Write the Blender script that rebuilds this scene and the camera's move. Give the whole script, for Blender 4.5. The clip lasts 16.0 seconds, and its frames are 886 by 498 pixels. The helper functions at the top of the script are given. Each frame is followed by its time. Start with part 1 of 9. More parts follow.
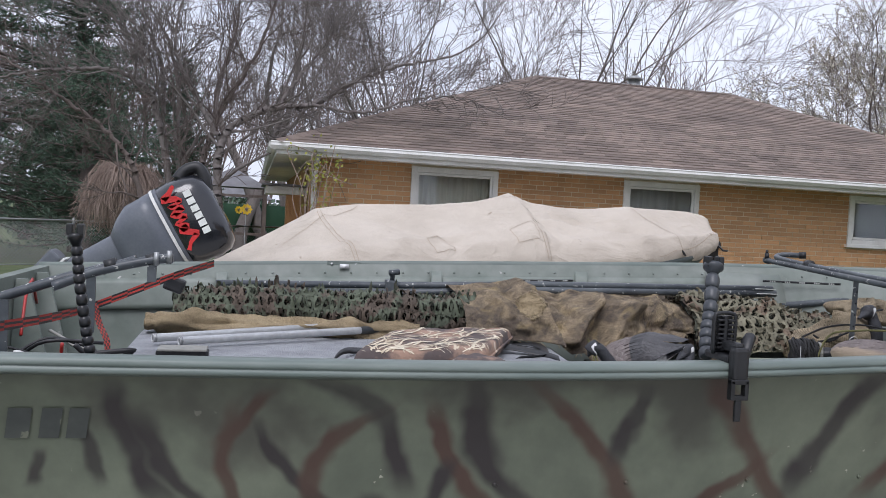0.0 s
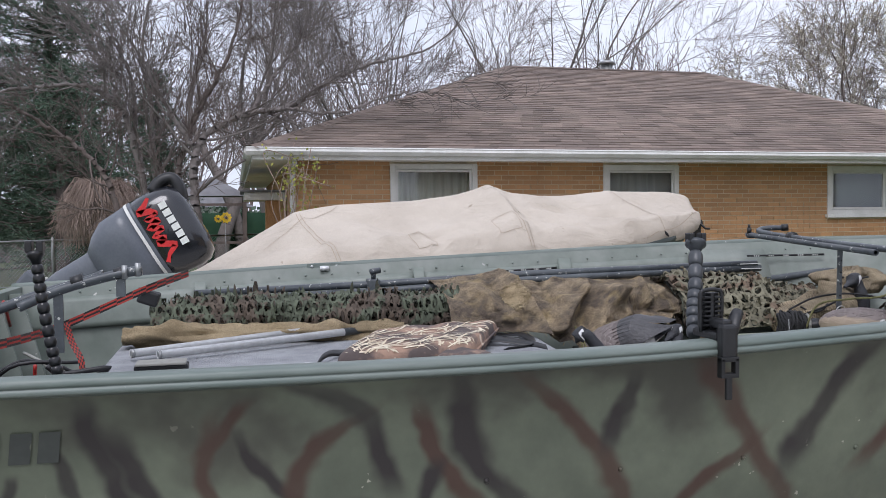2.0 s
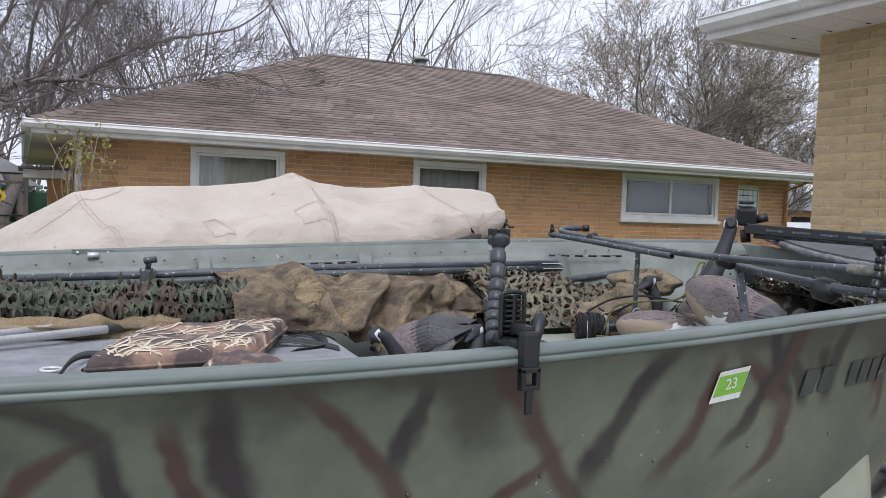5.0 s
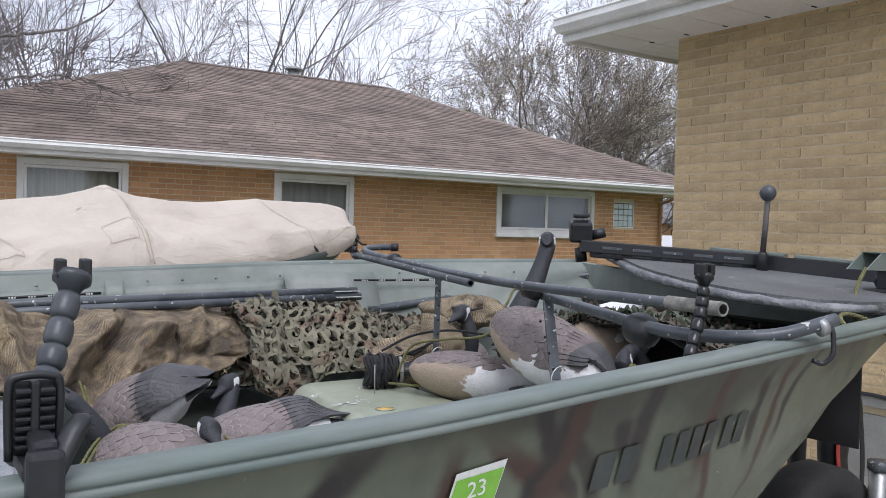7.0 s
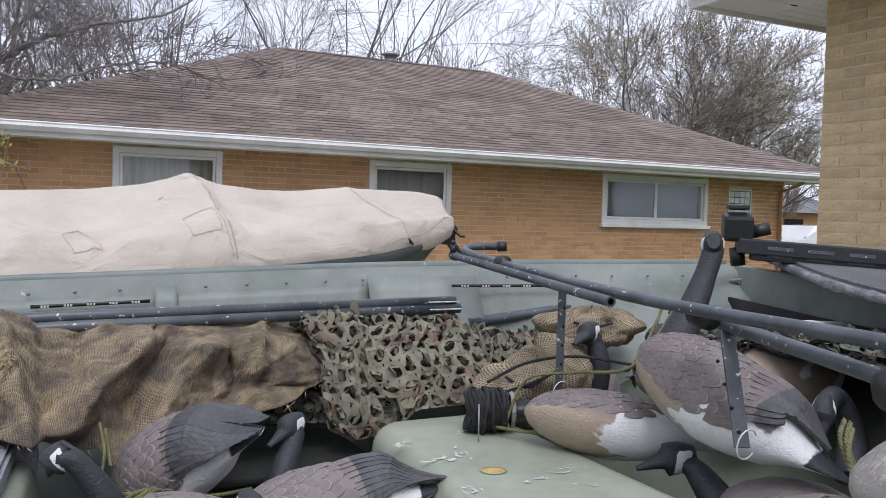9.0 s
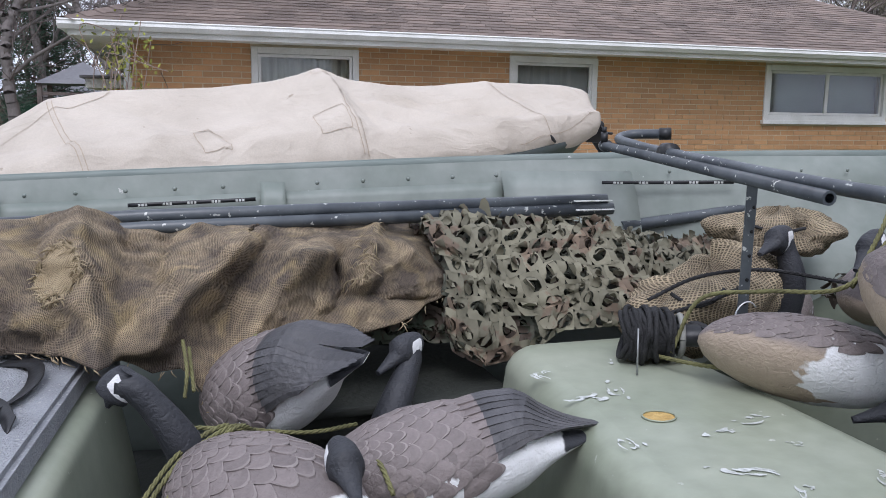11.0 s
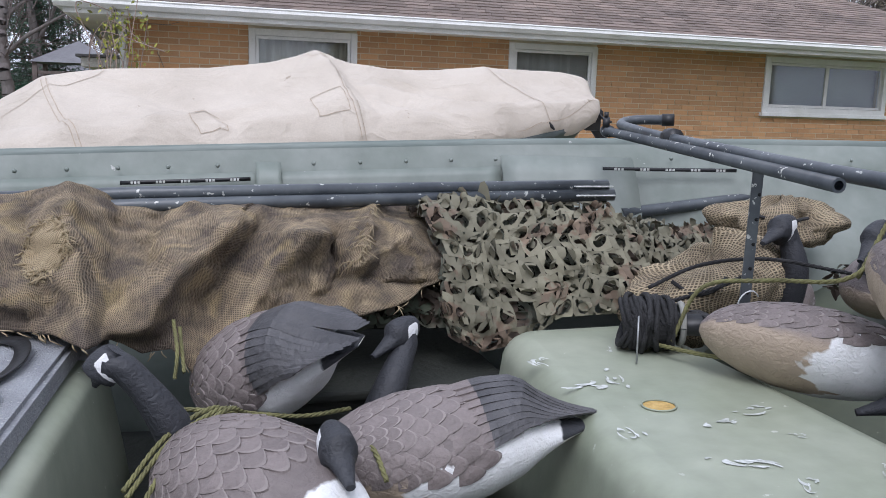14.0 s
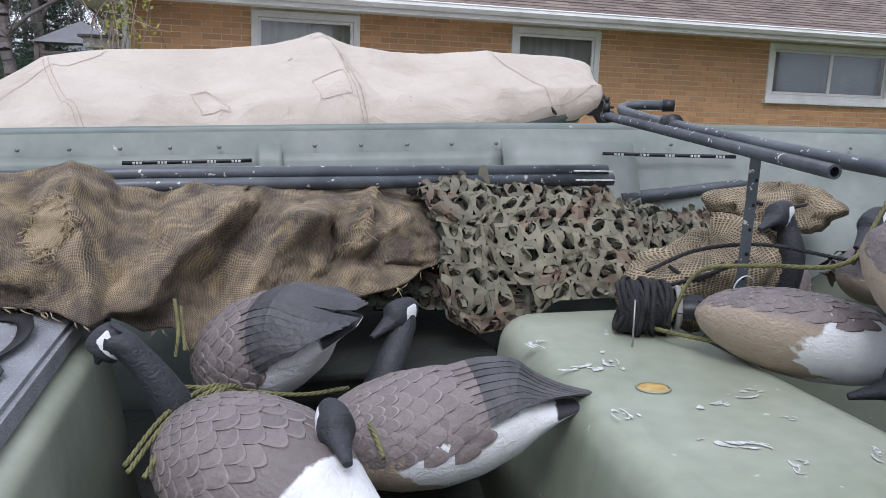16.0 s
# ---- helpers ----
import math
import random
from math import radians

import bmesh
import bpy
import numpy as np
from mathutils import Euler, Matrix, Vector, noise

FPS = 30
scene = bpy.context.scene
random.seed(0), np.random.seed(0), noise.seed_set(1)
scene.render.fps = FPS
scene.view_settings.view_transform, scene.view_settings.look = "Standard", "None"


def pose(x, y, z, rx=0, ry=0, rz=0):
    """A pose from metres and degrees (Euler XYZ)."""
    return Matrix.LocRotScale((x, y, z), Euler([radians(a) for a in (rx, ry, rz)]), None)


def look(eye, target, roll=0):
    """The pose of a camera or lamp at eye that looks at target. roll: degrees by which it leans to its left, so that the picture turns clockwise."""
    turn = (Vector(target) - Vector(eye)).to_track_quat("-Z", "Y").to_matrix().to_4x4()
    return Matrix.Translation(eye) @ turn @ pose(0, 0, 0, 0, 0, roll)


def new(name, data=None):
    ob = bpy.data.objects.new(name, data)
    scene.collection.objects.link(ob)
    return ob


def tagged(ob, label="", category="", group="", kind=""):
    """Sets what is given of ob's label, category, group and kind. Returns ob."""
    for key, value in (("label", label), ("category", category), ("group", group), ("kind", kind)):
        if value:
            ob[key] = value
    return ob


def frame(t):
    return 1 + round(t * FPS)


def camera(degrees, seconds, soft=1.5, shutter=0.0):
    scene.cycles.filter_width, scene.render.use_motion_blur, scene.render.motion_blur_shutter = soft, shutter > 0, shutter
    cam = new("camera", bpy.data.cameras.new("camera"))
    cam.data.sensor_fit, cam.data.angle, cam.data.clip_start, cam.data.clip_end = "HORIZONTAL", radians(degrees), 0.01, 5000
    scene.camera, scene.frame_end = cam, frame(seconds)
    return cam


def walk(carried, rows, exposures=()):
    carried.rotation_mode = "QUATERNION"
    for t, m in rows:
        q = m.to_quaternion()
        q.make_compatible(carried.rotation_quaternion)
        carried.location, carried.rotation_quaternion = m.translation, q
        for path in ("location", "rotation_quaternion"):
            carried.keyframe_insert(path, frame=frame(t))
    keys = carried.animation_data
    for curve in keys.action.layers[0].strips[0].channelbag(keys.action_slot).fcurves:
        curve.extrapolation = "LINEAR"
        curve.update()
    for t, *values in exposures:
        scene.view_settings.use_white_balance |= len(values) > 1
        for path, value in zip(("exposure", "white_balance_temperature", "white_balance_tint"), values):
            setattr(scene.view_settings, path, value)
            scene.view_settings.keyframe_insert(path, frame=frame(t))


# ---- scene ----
cam = camera(55.2, 16.0, soft=0.6)
# seconds, eye, then turn in degrees
ROWS = [
    (0.0, -9.088, -11.605, 1.522, 87.82, -3.13, -12.58),
    (0.5, -9.095, -11.625, 1.525, 88.87, -1.63, -11.64),
    (1.0, -9.089, -11.622, 1.524, 88.23, -0.22, -9.54),
    (1.5, -9.093, -11.611, 1.523, 87.78, -0.10, -11.70),
    (2.0, -9.059, -11.562, 1.515, 87.57, 0.49, -13.75),
    (2.5, -9.038, -11.537, 1.517, 87.97, -0.40, -15.00),
    (3.0, -9.053, -11.550, 1.519, 86.79, -0.60, -14.48),
    (3.5, -9.093, -11.596, 1.523, 87.42, -0.40, -14.40),
    (4.0, -9.055, -11.588, 1.506, 86.43, -3.01, -20.18),
    (6.5, -8.498, -10.957, 1.501, 88.97, -0.90, -30.20),
    (7.0, -8.270, -10.976, 1.516, 88.54, -1.59, -33.46),
    (7.5, -8.159, -10.908, 1.495, 88.71, -1.29, -39.98),
    (8.0, -8.113, -10.684, 1.530, 89.65, -4.33, -38.90),
    (8.5, -8.079, -10.556, 1.526, 87.51, -3.93, -35.30),
    (9.0, -7.999, -10.448, 1.533, 87.56, -1.62, -26.90),
    (9.5, -7.862, -10.324, 1.497, 84.19, 0.19, -20.00),
    (12.0, -7.839, -10.076, 1.479, 80.68, -1.08, -16.94),
    (12.5, -7.853, -10.082, 1.478, 81.17, -2.05, -16.93),
    (13.0, -7.849, -10.079, 1.479, 81.12, -1.55, -15.65),
    (13.5, -7.837, -10.075, 1.467, 79.76, -1.95, -16.98),
    (14.0, -7.836, -10.077, 1.468, 80.02, -1.83, -17.56),
    (14.5, -7.845, -10.091, 1.474, 80.43, -2.17, -17.18),
    (15.0, -7.841, -10.089, 1.472, 80.47, -1.67, -16.54),
    (15.5, -7.844, -10.091, 1.476, 80.58, -1.90, -16.45),
    (16.0, -7.836, -10.091, 1.467, 78.96, -2.36, -17.37),
]
walk(cam, [(t, pose(x, y, z, rx, ry, rz)) for t, x, y, z, rx, ry, rz in ROWS], [(0.0, 0.12, 6130, 17), (4.0, 0.12, 6130, 17), (6.5, 0.26, 6120, 17), (8.2, 0.28, 6100, 17), (9.2, 0.20, 6050, 17), (9.7, 0.21, 6000, 17), (12.0, 0.33, 5920, 17), (16.0, 0.32, 5920, 17)])

# ---- light ----
world = bpy.data.worlds.new("overcast")
scene.world = world
world.use_nodes = True
wt = world.node_tree
wt.nodes.clear()


def wnode(kind, **vals):
    n = wt.nodes.new(kind)
    for k, v in vals.items():
        n.inputs[k].default_value = v
    return n


sky = wt.nodes.new("ShaderNodeTexSky")
sky.sky_type, sky.sun_disc, sky.dust_density = "NISHITA", False, 4.0
sky.sun_elevation, sky.sun_rotation = radians(42), radians(200)
wco = wt.nodes.new("ShaderNodeTexCoord")
cloud = wnode("ShaderNodeTexNoise", Scale=2.2, Detail=4.0, Roughness=0.55)
wt.links.new(wco.outputs["Generated"], cloud.inputs["Vector"])
ramp = wt.nodes.new("ShaderNodeValToRGB")
ramp.color_ramp.elements[0].position, ramp.color_ramp.elements[0].color = 0.32, (0.78, 0.84, 0.93, 1)
ramp.color_ramp.elements[1].position, ramp.color_ramp.elements[1].color = 0.66, (1.02, 1.06, 1.12, 1)
wt.links.new(cloud.outputs["Fac"], ramp.inputs["Fac"])
bg_sky = wnode("ShaderNodeBackground", Strength=0.10)
bg_cloud = wnode("ShaderNodeBackground", Strength=0.98)
wmix = wnode("ShaderNodeMixShader", Fac=0.88)
wout = wt.nodes.new("ShaderNodeOutputWorld")
wt.links.new(sky.outputs[0], bg_sky.inputs["Color"])
wt.links.new(ramp.outputs[0], bg_cloud.inputs["Color"])
wt.links.new(bg_sky.outputs[0], wmix.inputs[1])
wt.links.new(bg_cloud.outputs[0], wmix.inputs[2])
wt.links.new(wmix.outputs[0], wout.inputs["Surface"])
sun = new("sun", bpy.data.lights.new("sun", "SUN"))
sun.data.energy, sun.data.angle, sun.data.color = 1.5, radians(28), (1.0, 0.985, 0.96)
sun.matrix_world = look((-14, -24, 26), (-7, -8, 0))


# ---- materials ----
def mat(name, c1, c2=None, scale=6.0, rough=0.7, metal=0.0, bump=0.15, fine=60.0, lo=0.35, hi=0.65, spot=None, spot_scale=30.0, spot_at=0.68, stretch=(1, 1, 1), vary=0.0, coat=0.0):
    """Two-scale noise material: stains between c1 and c2, fine relief, and chips of the spot colour."""
    m = bpy.data.materials.new(name)
    m.use_nodes = True
    nt = m.node_tree
    b = nt.nodes["Principled BSDF"]
    b.inputs["Roughness"].default_value, b.inputs["Metallic"].default_value = rough, metal
    b.inputs["Coat Weight"].default_value = coat
    co = nt.nodes.new("ShaderNodeTexCoord")
    mp = nt.nodes.new("ShaderNodeMapping")
    mp.inputs["Scale"].default_value = stretch
    nt.links.new(co.outputs["Object"], mp.inputs["Vector"])
    n1 = nt.nodes.new("ShaderNodeTexNoise")
    n1.inputs["Scale"].default_value, n1.inputs["Detail"].default_value, n1.inputs["Roughness"].default_value = scale, 6, 0.6
    nt.links.new(mp.outputs[0], n1.inputs["Vector"])
    r = nt.nodes.new("ShaderNodeValToRGB")
    c2 = c2 or tuple(v * 0.7 for v in c1)
    r.color_ramp.elements[0].position, r.color_ramp.elements[0].color = lo, (*c1, 1)
    r.color_ramp.elements[1].position, r.color_ramp.elements[1].color = hi, (*c2, 1)
    nt.links.new(n1.outputs["Fac"], r.inputs["Fac"])
    col = r.outputs[0]
    n2 = nt.nodes.new("ShaderNodeTexNoise")
    n2.inputs["Scale"].default_value, n2.inputs["Detail"].default_value = fine, 4
    nt.links.new(mp.outputs[0], n2.inputs["Vector"])
    hsv = nt.nodes.new("ShaderNodeHueSaturation")
    mr = nt.nodes.new("ShaderNodeMapRange")
    mr.inputs["To Min"].default_value, mr.inputs["To Max"].default_value = 0.82, 1.18
    nt.links.new(n2.outputs["Fac"], mr.inputs["Value"])
    nt.links.new(mr.outputs[0], hsv.inputs["Value"])
    nt.links.new(col, hsv.inputs["Color"])
    col = hsv.outputs[0]
    if vary:
        oi = nt.nodes.new("ShaderNodeObjectInfo")
        gi = nt.nodes.new("ShaderNodeNewGeometry")
        add = nt.nodes.new("ShaderNodeMath")
        add.operation = "ADD"
        nt.links.new(oi.outputs["Random"], add.inputs[0])
        nt.links.new(gi.outputs["Random Per Island"], add.inputs[1])
        fr = nt.nodes.new("ShaderNodeMath")
        fr.operation = "FRACT"
        nt.links.new(add.outputs[0], fr.inputs[0])
        h2 = nt.nodes.new("ShaderNodeHueSaturation")
        m2 = nt.nodes.new("ShaderNodeMapRange")
        m2.inputs["To Min"].default_value, m2.inputs["To Max"].default_value = 1 - vary, 1 + vary
        nt.links.new(fr.outputs[0], m2.inputs["Value"])
        nt.links.new(m2.outputs[0], h2.inputs["Value"])
        nt.links.new(col, h2.inputs["Color"])
        col = h2.outputs[0]
    if spot:
        n3 = nt.nodes.new("ShaderNodeTexNoise")
        n3.inputs["Scale"].default_value, n3.inputs["Detail"].default_value = spot_scale, 5
        nt.links.new(co.outputs["Object"], n3.inputs["Vector"])
        st = nt.nodes.new("ShaderNodeMapRange")
        st.inputs["From Min"].default_value, st.inputs["From Max"].default_value = spot_at, spot_at + 0.03
        nt.links.new(n3.outputs["Fac"], st.inputs["Value"])
        mx = nt.nodes.new("ShaderNodeMix")
        mx.data_type = "RGBA"
        mx.inputs["B"].default_value = (*spot, 1)
        nt.links.new(st.outputs[0], mx.inputs["Factor"])
        nt.links.new(col, mx.inputs["A"])
        col = mx.outputs["Result"]
    nt.links.new(col, b.inputs["Base Color"])
    if bump:
        bp = nt.nodes.new("ShaderNodeBump")
        bp.inputs["Strength"].default_value, bp.inputs["Distance"].default_value = bump, 0.01
        nt.links.new(n2.outputs["Fac"], bp.inputs["Height"])
        nt.links.new(bp.outputs[0], b.inputs["Normal"])
    return m


def base_of(m):
    return m.node_tree, m.node_tree.nodes["Principled BSDF"]


def add_wrinkles(m, scale, strength, dist, stretch=(1, 1, 1)):
    """Soft creases pressed into a surface: folded noise, sharp on its crests."""
    nt, b = base_of(m)
    co = nt.nodes.new("ShaderNodeTexCoord")
    mp = nt.nodes.new("ShaderNodeMapping")
    mp.inputs["Scale"].default_value = stretch
    mp.inputs["Rotation"].default_value = (0, 0.5, 0)
    nt.links.new(co.outputs["Object"], mp.inputs["Vector"])
    n = nt.nodes.new("ShaderNodeTexNoise")
    n.inputs["Scale"].default_value, n.inputs["Detail"].default_value, n.inputs["Distortion"].default_value = scale, 3.0, 0.6
    nt.links.new(mp.outputs[0], n.inputs["Vector"])
    sub = nt.nodes.new("ShaderNodeMath")
    sub.operation = "SUBTRACT"
    sub.inputs[1].default_value = 0.5
    nt.links.new(n.outputs["Fac"], sub.inputs[0])
    ab = nt.nodes.new("ShaderNodeMath")
    ab.operation = "ABSOLUTE"
    nt.links.new(sub.outputs[0], ab.inputs[0])
    bp = nt.nodes.new("ShaderNodeBump")
    bp.invert = True
    bp.inputs["Strength"].default_value, bp.inputs["Distance"].default_value = strength, dist
    nt.links.new(ab.outputs[0], bp.inputs["Height"])
    old = b.inputs["Normal"].links
    if old:
        nt.links.new(old[0].from_socket, bp.inputs["Normal"])
    nt.links.new(bp.outputs[0], b.inputs["Normal"])


M_GRASS = mat("grass", (0.075, 0.112, 0.042), (0.115, 0.135, 0.065), 1.5, 0.9, bump=0.6, fine=40)
M_CONC = mat("concrete", (0.45, 0.44, 0.41), (0.35, 0.34, 0.32), 1.2, 0.9, bump=0.3, fine=90, spot=(0.16, 0.12, 0.07), spot_scale=18, spot_at=0.64)
M_BRICK_N = mat("tan_brick", (0.50, 0.285, 0.135), (0.40, 0.215, 0.098), 1.2, 0.85, bump=0.5, fine=70, vary=0.16)
M_BRICK_H = mat("buff_brick", (0.56, 0.43, 0.245), (0.40, 0.295, 0.165), 5.5, 0.85, bump=0.9, fine=38, vary=0.15, spot=(0.30, 0.22, 0.125), spot_scale=40, spot_at=0.66)
M_MORTAR_H = mat("buff_mortar", (0.60, 0.50, 0.33), (0.46, 0.37, 0.235), 4, 0.95, bump=0.4, fine=120)
M_MORTAR = mat("mortar", (0.62, 0.54, 0.40), (0.48, 0.41, 0.30), 4, 0.95, bump=0.4, fine=120)
M_ROOF = mat("shingle", (0.225, 0.176, 0.147), (0.155, 0.122, 0.105), 0.9, 0.95, bump=0.5, fine=150, vary=0.26)
M_WHITE = mat("white_paint", (0.72, 0.72, 0.70), (0.60, 0.60, 0.57), 3, 0.5, bump=0.05)
M_SOFFIT = mat("white_soffit", (0.74, 0.73, 0.70), (0.66, 0.64, 0.60), 2, 0.6, bump=0.05)
M_GREYPAINT = mat("grey_paint", (0.30, 0.30, 0.27), (0.22, 0.22, 0.20), 3, 0.8)
M_CURTAIN = mat("curtain", (0.74, 0.71, 0.64), (0.58, 0.55, 0.48), 2, 0.9, stretch=(12, 1, 0.3))
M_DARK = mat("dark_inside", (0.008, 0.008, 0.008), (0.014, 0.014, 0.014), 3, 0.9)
M_RAIL = mat("green_alloy", (0.115, 0.15, 0.135), (0.175, 0.205, 0.185), 5, 0.45, metal=0.0, bump=0.15, fine=25, spot=(0.55, 0.55, 0.52), spot_scale=26, spot_at=0.72, stretch=(0.5, 2, 2))
M_INNER = mat("grey_green_alloy", (0.145, 0.175, 0.150), (0.225, 0.25, 0.225), 3.5, 0.5, bump=0.12, fine=20, spot=(0.5, 0.5, 0.47), spot_scale=30, spot_at=0.73)
M_CANVAS = mat("tan_canvas", (0.525, 0.470, 0.400), (0.43, 0.380, 0.318), 2.6, 0.95, bump=0.25, fine=130, lo=0.4, hi=0.75, spot=(0.33, 0.28, 0.22), spot_scale=9, spot_at=0.71)
add_wrinkles(M_CANVAS, 2.6, 0.55, 0.10, (1.0, 1.0, 1.6))
M_CARPET = mat("grey_carpet", (0.37, 0.385, 0.405), (0.26, 0.27, 0.285), 9, 1.0, bump=0.9, fine=260, spot=(0.45, 0.46, 0.46), spot_scale=160, spot_at=0.62)
M_BLACK = mat("black_plastic", (0.009, 0.0095, 0.0105), (0.018, 0.019, 0.021), 8, 0.45, bump=0.1)
M_DECK = mat("black_deck", (0.085, 0.088, 0.09), (0.15, 0.155, 0.155), 3, 0.5, bump=0.8, fine=60, spot=(0.24, 0.24, 0.23), spot_scale=14, spot_at=0.66)
M_DECKEDGE = mat("worn_deck_edge", (0.10, 0.105, 0.11), (0.26, 0.265, 0.27), 14, 0.7, bump=1.0, fine=45)
M_PIPE = mat("grey_blue_pipe", (0.040, 0.047, 0.055), (0.090, 0.102, 0.110), 8, 0.38, bump=0.08, spot=(0.48, 0.49, 0.46), spot_scale=75, spot_at=0.655)
M_ALU = mat("bare_alloy", (0.78, 0.79, 0.79), (0.60, 0.61, 0.61), 7, 0.40, metal=0.35, bump=0.1)
M_BOX = mat("green_box", (0.25, 0.28, 0.205), (0.34, 0.365, 0.285), 3, 0.40, bump=0.08, fine=25, spot=(0.52, 0.54, 0.48), spot_scale=48, spot_at=0.715)
M_RUBBER = mat("tyre_rubber", (0.02, 0.02, 0.02), (0.035, 0.035, 0.033), 6, 0.8)
# near-black: the deep shadow low in the hull put into the colour
M_FLOOR = mat("low_hull_shadow", (0.016, 0.018, 0.015), (0.035, 0.038, 0.03), 5, 0.7, bump=0.3)
# pale grey of the sky mirrored in window glass, as a surface colour
M_SKYGREY = mat("mirrored_sky_grey", (0.40, 0.42, 0.43), (0.30, 0.32, 0.33), 2, 0.8)
M_DRAPE = mat("dark_drape", (0.60, 0.60, 0.59), (0.42, 0.42, 0.415), 2, 0.9, stretch=(9, 1, 0.3))
M_STEEL = mat("galvanised", (0.38, 0.39, 0.39), (0.28, 0.29, 0.29), 10, 0.45, metal=0.7)

M_SEAM = mat("seam_thread", (0.36, 0.30, 0.235), (0.46, 0.39, 0.31), 60, 0.9, bump=0.3)
M_DKHULL = mat("dark_green_hull", (0.03, 0.045, 0.04), (0.05, 0.06, 0.055), 4, 0.35, bump=0.03)
M_BLOCK = mat("glass_block", (0.55, 0.62, 0.62), (0.42, 0.5, 0.5), 9, 0.12, bump=0.3, fine=30)


# ---- building helpers ----
ROOT = {}


def thing(name, loc=(0, 0, 0), label="", category="", group="", kind=""):
    ob = new(name)
    ob.location = loc
    ob.empty_display_size = 0.1
    ROOT[ob.name] = Vector(loc)
    return tagged(ob, label, category, group, kind)


def shift_of(ob):
    v = Vector((0, 0, 0))
    while ob is not None:
        v += ROOT.get(ob.name, Vector((0, 0, 0)))
        ob = ob.parent
    return v


def part(name, bm, material, parent=None, label="", smooth=False, kind=""):
    """Links a bmesh in world places as one mesh under its parent; materials may be a list."""
    s = shift_of(parent) if parent is not None else Vector((0, 0, 0))
    me = bpy.data.meshes.new(name)
    if s.length:
        bmesh.ops.translate(bm, verts=bm.verts, vec=-s)
    bm.to_mesh(me)
    bm.free()
    for m in (material if isinstance(material, (list, tuple)) else [material]):
        me.materials.append(m)
    if smooth:
        me.polygons.foreach_set("use_smooth", [True] * len(me.polygons))
    ob = new(name, me)
    ob.parent = parent
    if label:
        ob["label"] = label
    if kind:
        ob["kind"] = kind
    return ob


def single(name, bm, material, label, category, group="", kind="", smooth=False):
    """A thing that is one mesh."""
    return tagged(part(name, bm, material, None, "", smooth), label, category, group, kind)


def raw(name, verts, faces, material, parent=None, smooth=False):
    me = bpy.data.meshes.new(name)
    s = shift_of(parent) if parent is not None else Vector((0, 0, 0))
    v = np.array(verts, dtype=float).reshape(-1, 3) - np.array(s)
    me.from_pydata(v.tolist(), [], faces)
    me.materials.append(material)
    if smooth:
        me.polygons.foreach_set("use_smooth", [True] * len(me.polygons))
    ob = new(name, me)
    ob.parent = parent
    return ob


def box(bm, lo, hi, bevel=0.0, m=None, mi=0):
    """An axis-aligned box from corner lo to corner hi, turned by m."""
    r = bmesh.ops.create_cube(bm, size=1.0)
    vs = r["verts"]
    lo, hi = Vector(lo), Vector(hi)
    for v in vs:
        v.co = Vector((lo[i] + (v.co[i] + 0.5) * (hi[i] - lo[i]) for i in range(3)))
    fs = {f for v in vs for f in v.link_faces}
    if bevel:
        es = {e for v in vs for e in v.link_edges}
        g = bmesh.ops.bevel(bm, geom=list(es), offset=bevel, segments=2, affect="EDGES", profile=0.6)
        fs = {f for v in g["verts"] for f in v.link_faces} | {f for f in fs if f.is_valid}
        vs = list({v for f in fs for v in f.verts})
    for f in fs:
        f.material_index = mi
    if m is not None:
        bmesh.ops.transform(bm, matrix=m, verts=vs)
    return vs


def smooth_path(pts, n):
    """n points on a Catmull-Rom curve through pts."""
    p = [Vector(q) for q in pts]
    if len(p) == 2:
        return [p[0].lerp(p[1], i / (n - 1)) for i in range(n)]
    p = [2 * p[0] - p[1]] + p + [2 * p[-1] - p[-2]]
    out = []
    for i in range(n):
        u = i / (n - 1) * (len(p) - 3)
        k = min(int(u), len(p) - 4)
        t = u - k
        a, b, c, d = p[k:k + 4]
        out.append(0.5 * (2 * b + (c - a) * t + (2 * a - 5 * b + 4 * c - d) * t * t + (3 * b - a - 3 * c + d) * t ** 3))
    return out


def tube(bm, pts, r, seg=10, cap=True, mi=0, flat=1.0):
    """A round bar along pts; r is one radius or one for each point; flat squeezes it across."""
    p = [Vector(q) for q in pts]
    rs = r if isinstance(r, (list, tuple)) else [r] * len(p)
    up = Vector((0, 0, 1))
    rings = []
    for i, q in enumerate(p):
        d = (p[min(i + 1, len(p) - 1)] - p[max(i - 1, 0)]).normalized()
        if abs(d.dot(up)) > 0.95:
            up = Vector((0, 1, 0))
        a = d.cross(up).normalized()
        b = a.cross(d).normalized()
        up = b
        rings.append([bm.verts.new(q + a * math.cos(k * math.tau / seg) * rs[i] + b * math.sin(k * math.tau / seg) * rs[i] * flat) for k in range(seg)])
    fs = []
    for u, v in zip(rings, rings[1:]):
        for k in range(seg):
            fs.append(bm.faces.new((u[k], u[(k + 1) % seg], v[(k + 1) % seg], v[k])))
    if cap:
        fs.append(bm.faces.new(rings[0][::-1]))
        fs.append(bm.faces.new(rings[-1]))
    for f in fs:
        f.material_index = mi
        f.smooth = True
    return rings


def pipe(bm, pts, r, wall=0.004, seg=12):
    """A hollow pipe with open ends."""
    a = tube(bm, pts, r, seg, cap=False)
    b = tube(bm, pts, r - wall, seg, cap=False)
    for u, v in ((a[0], b[0]), (a[-1], b[-1])):
        for k in range(seg):
            bm.faces.new((u[k], u[(k + 1) % seg], v[(k + 1) % seg], v[k]))


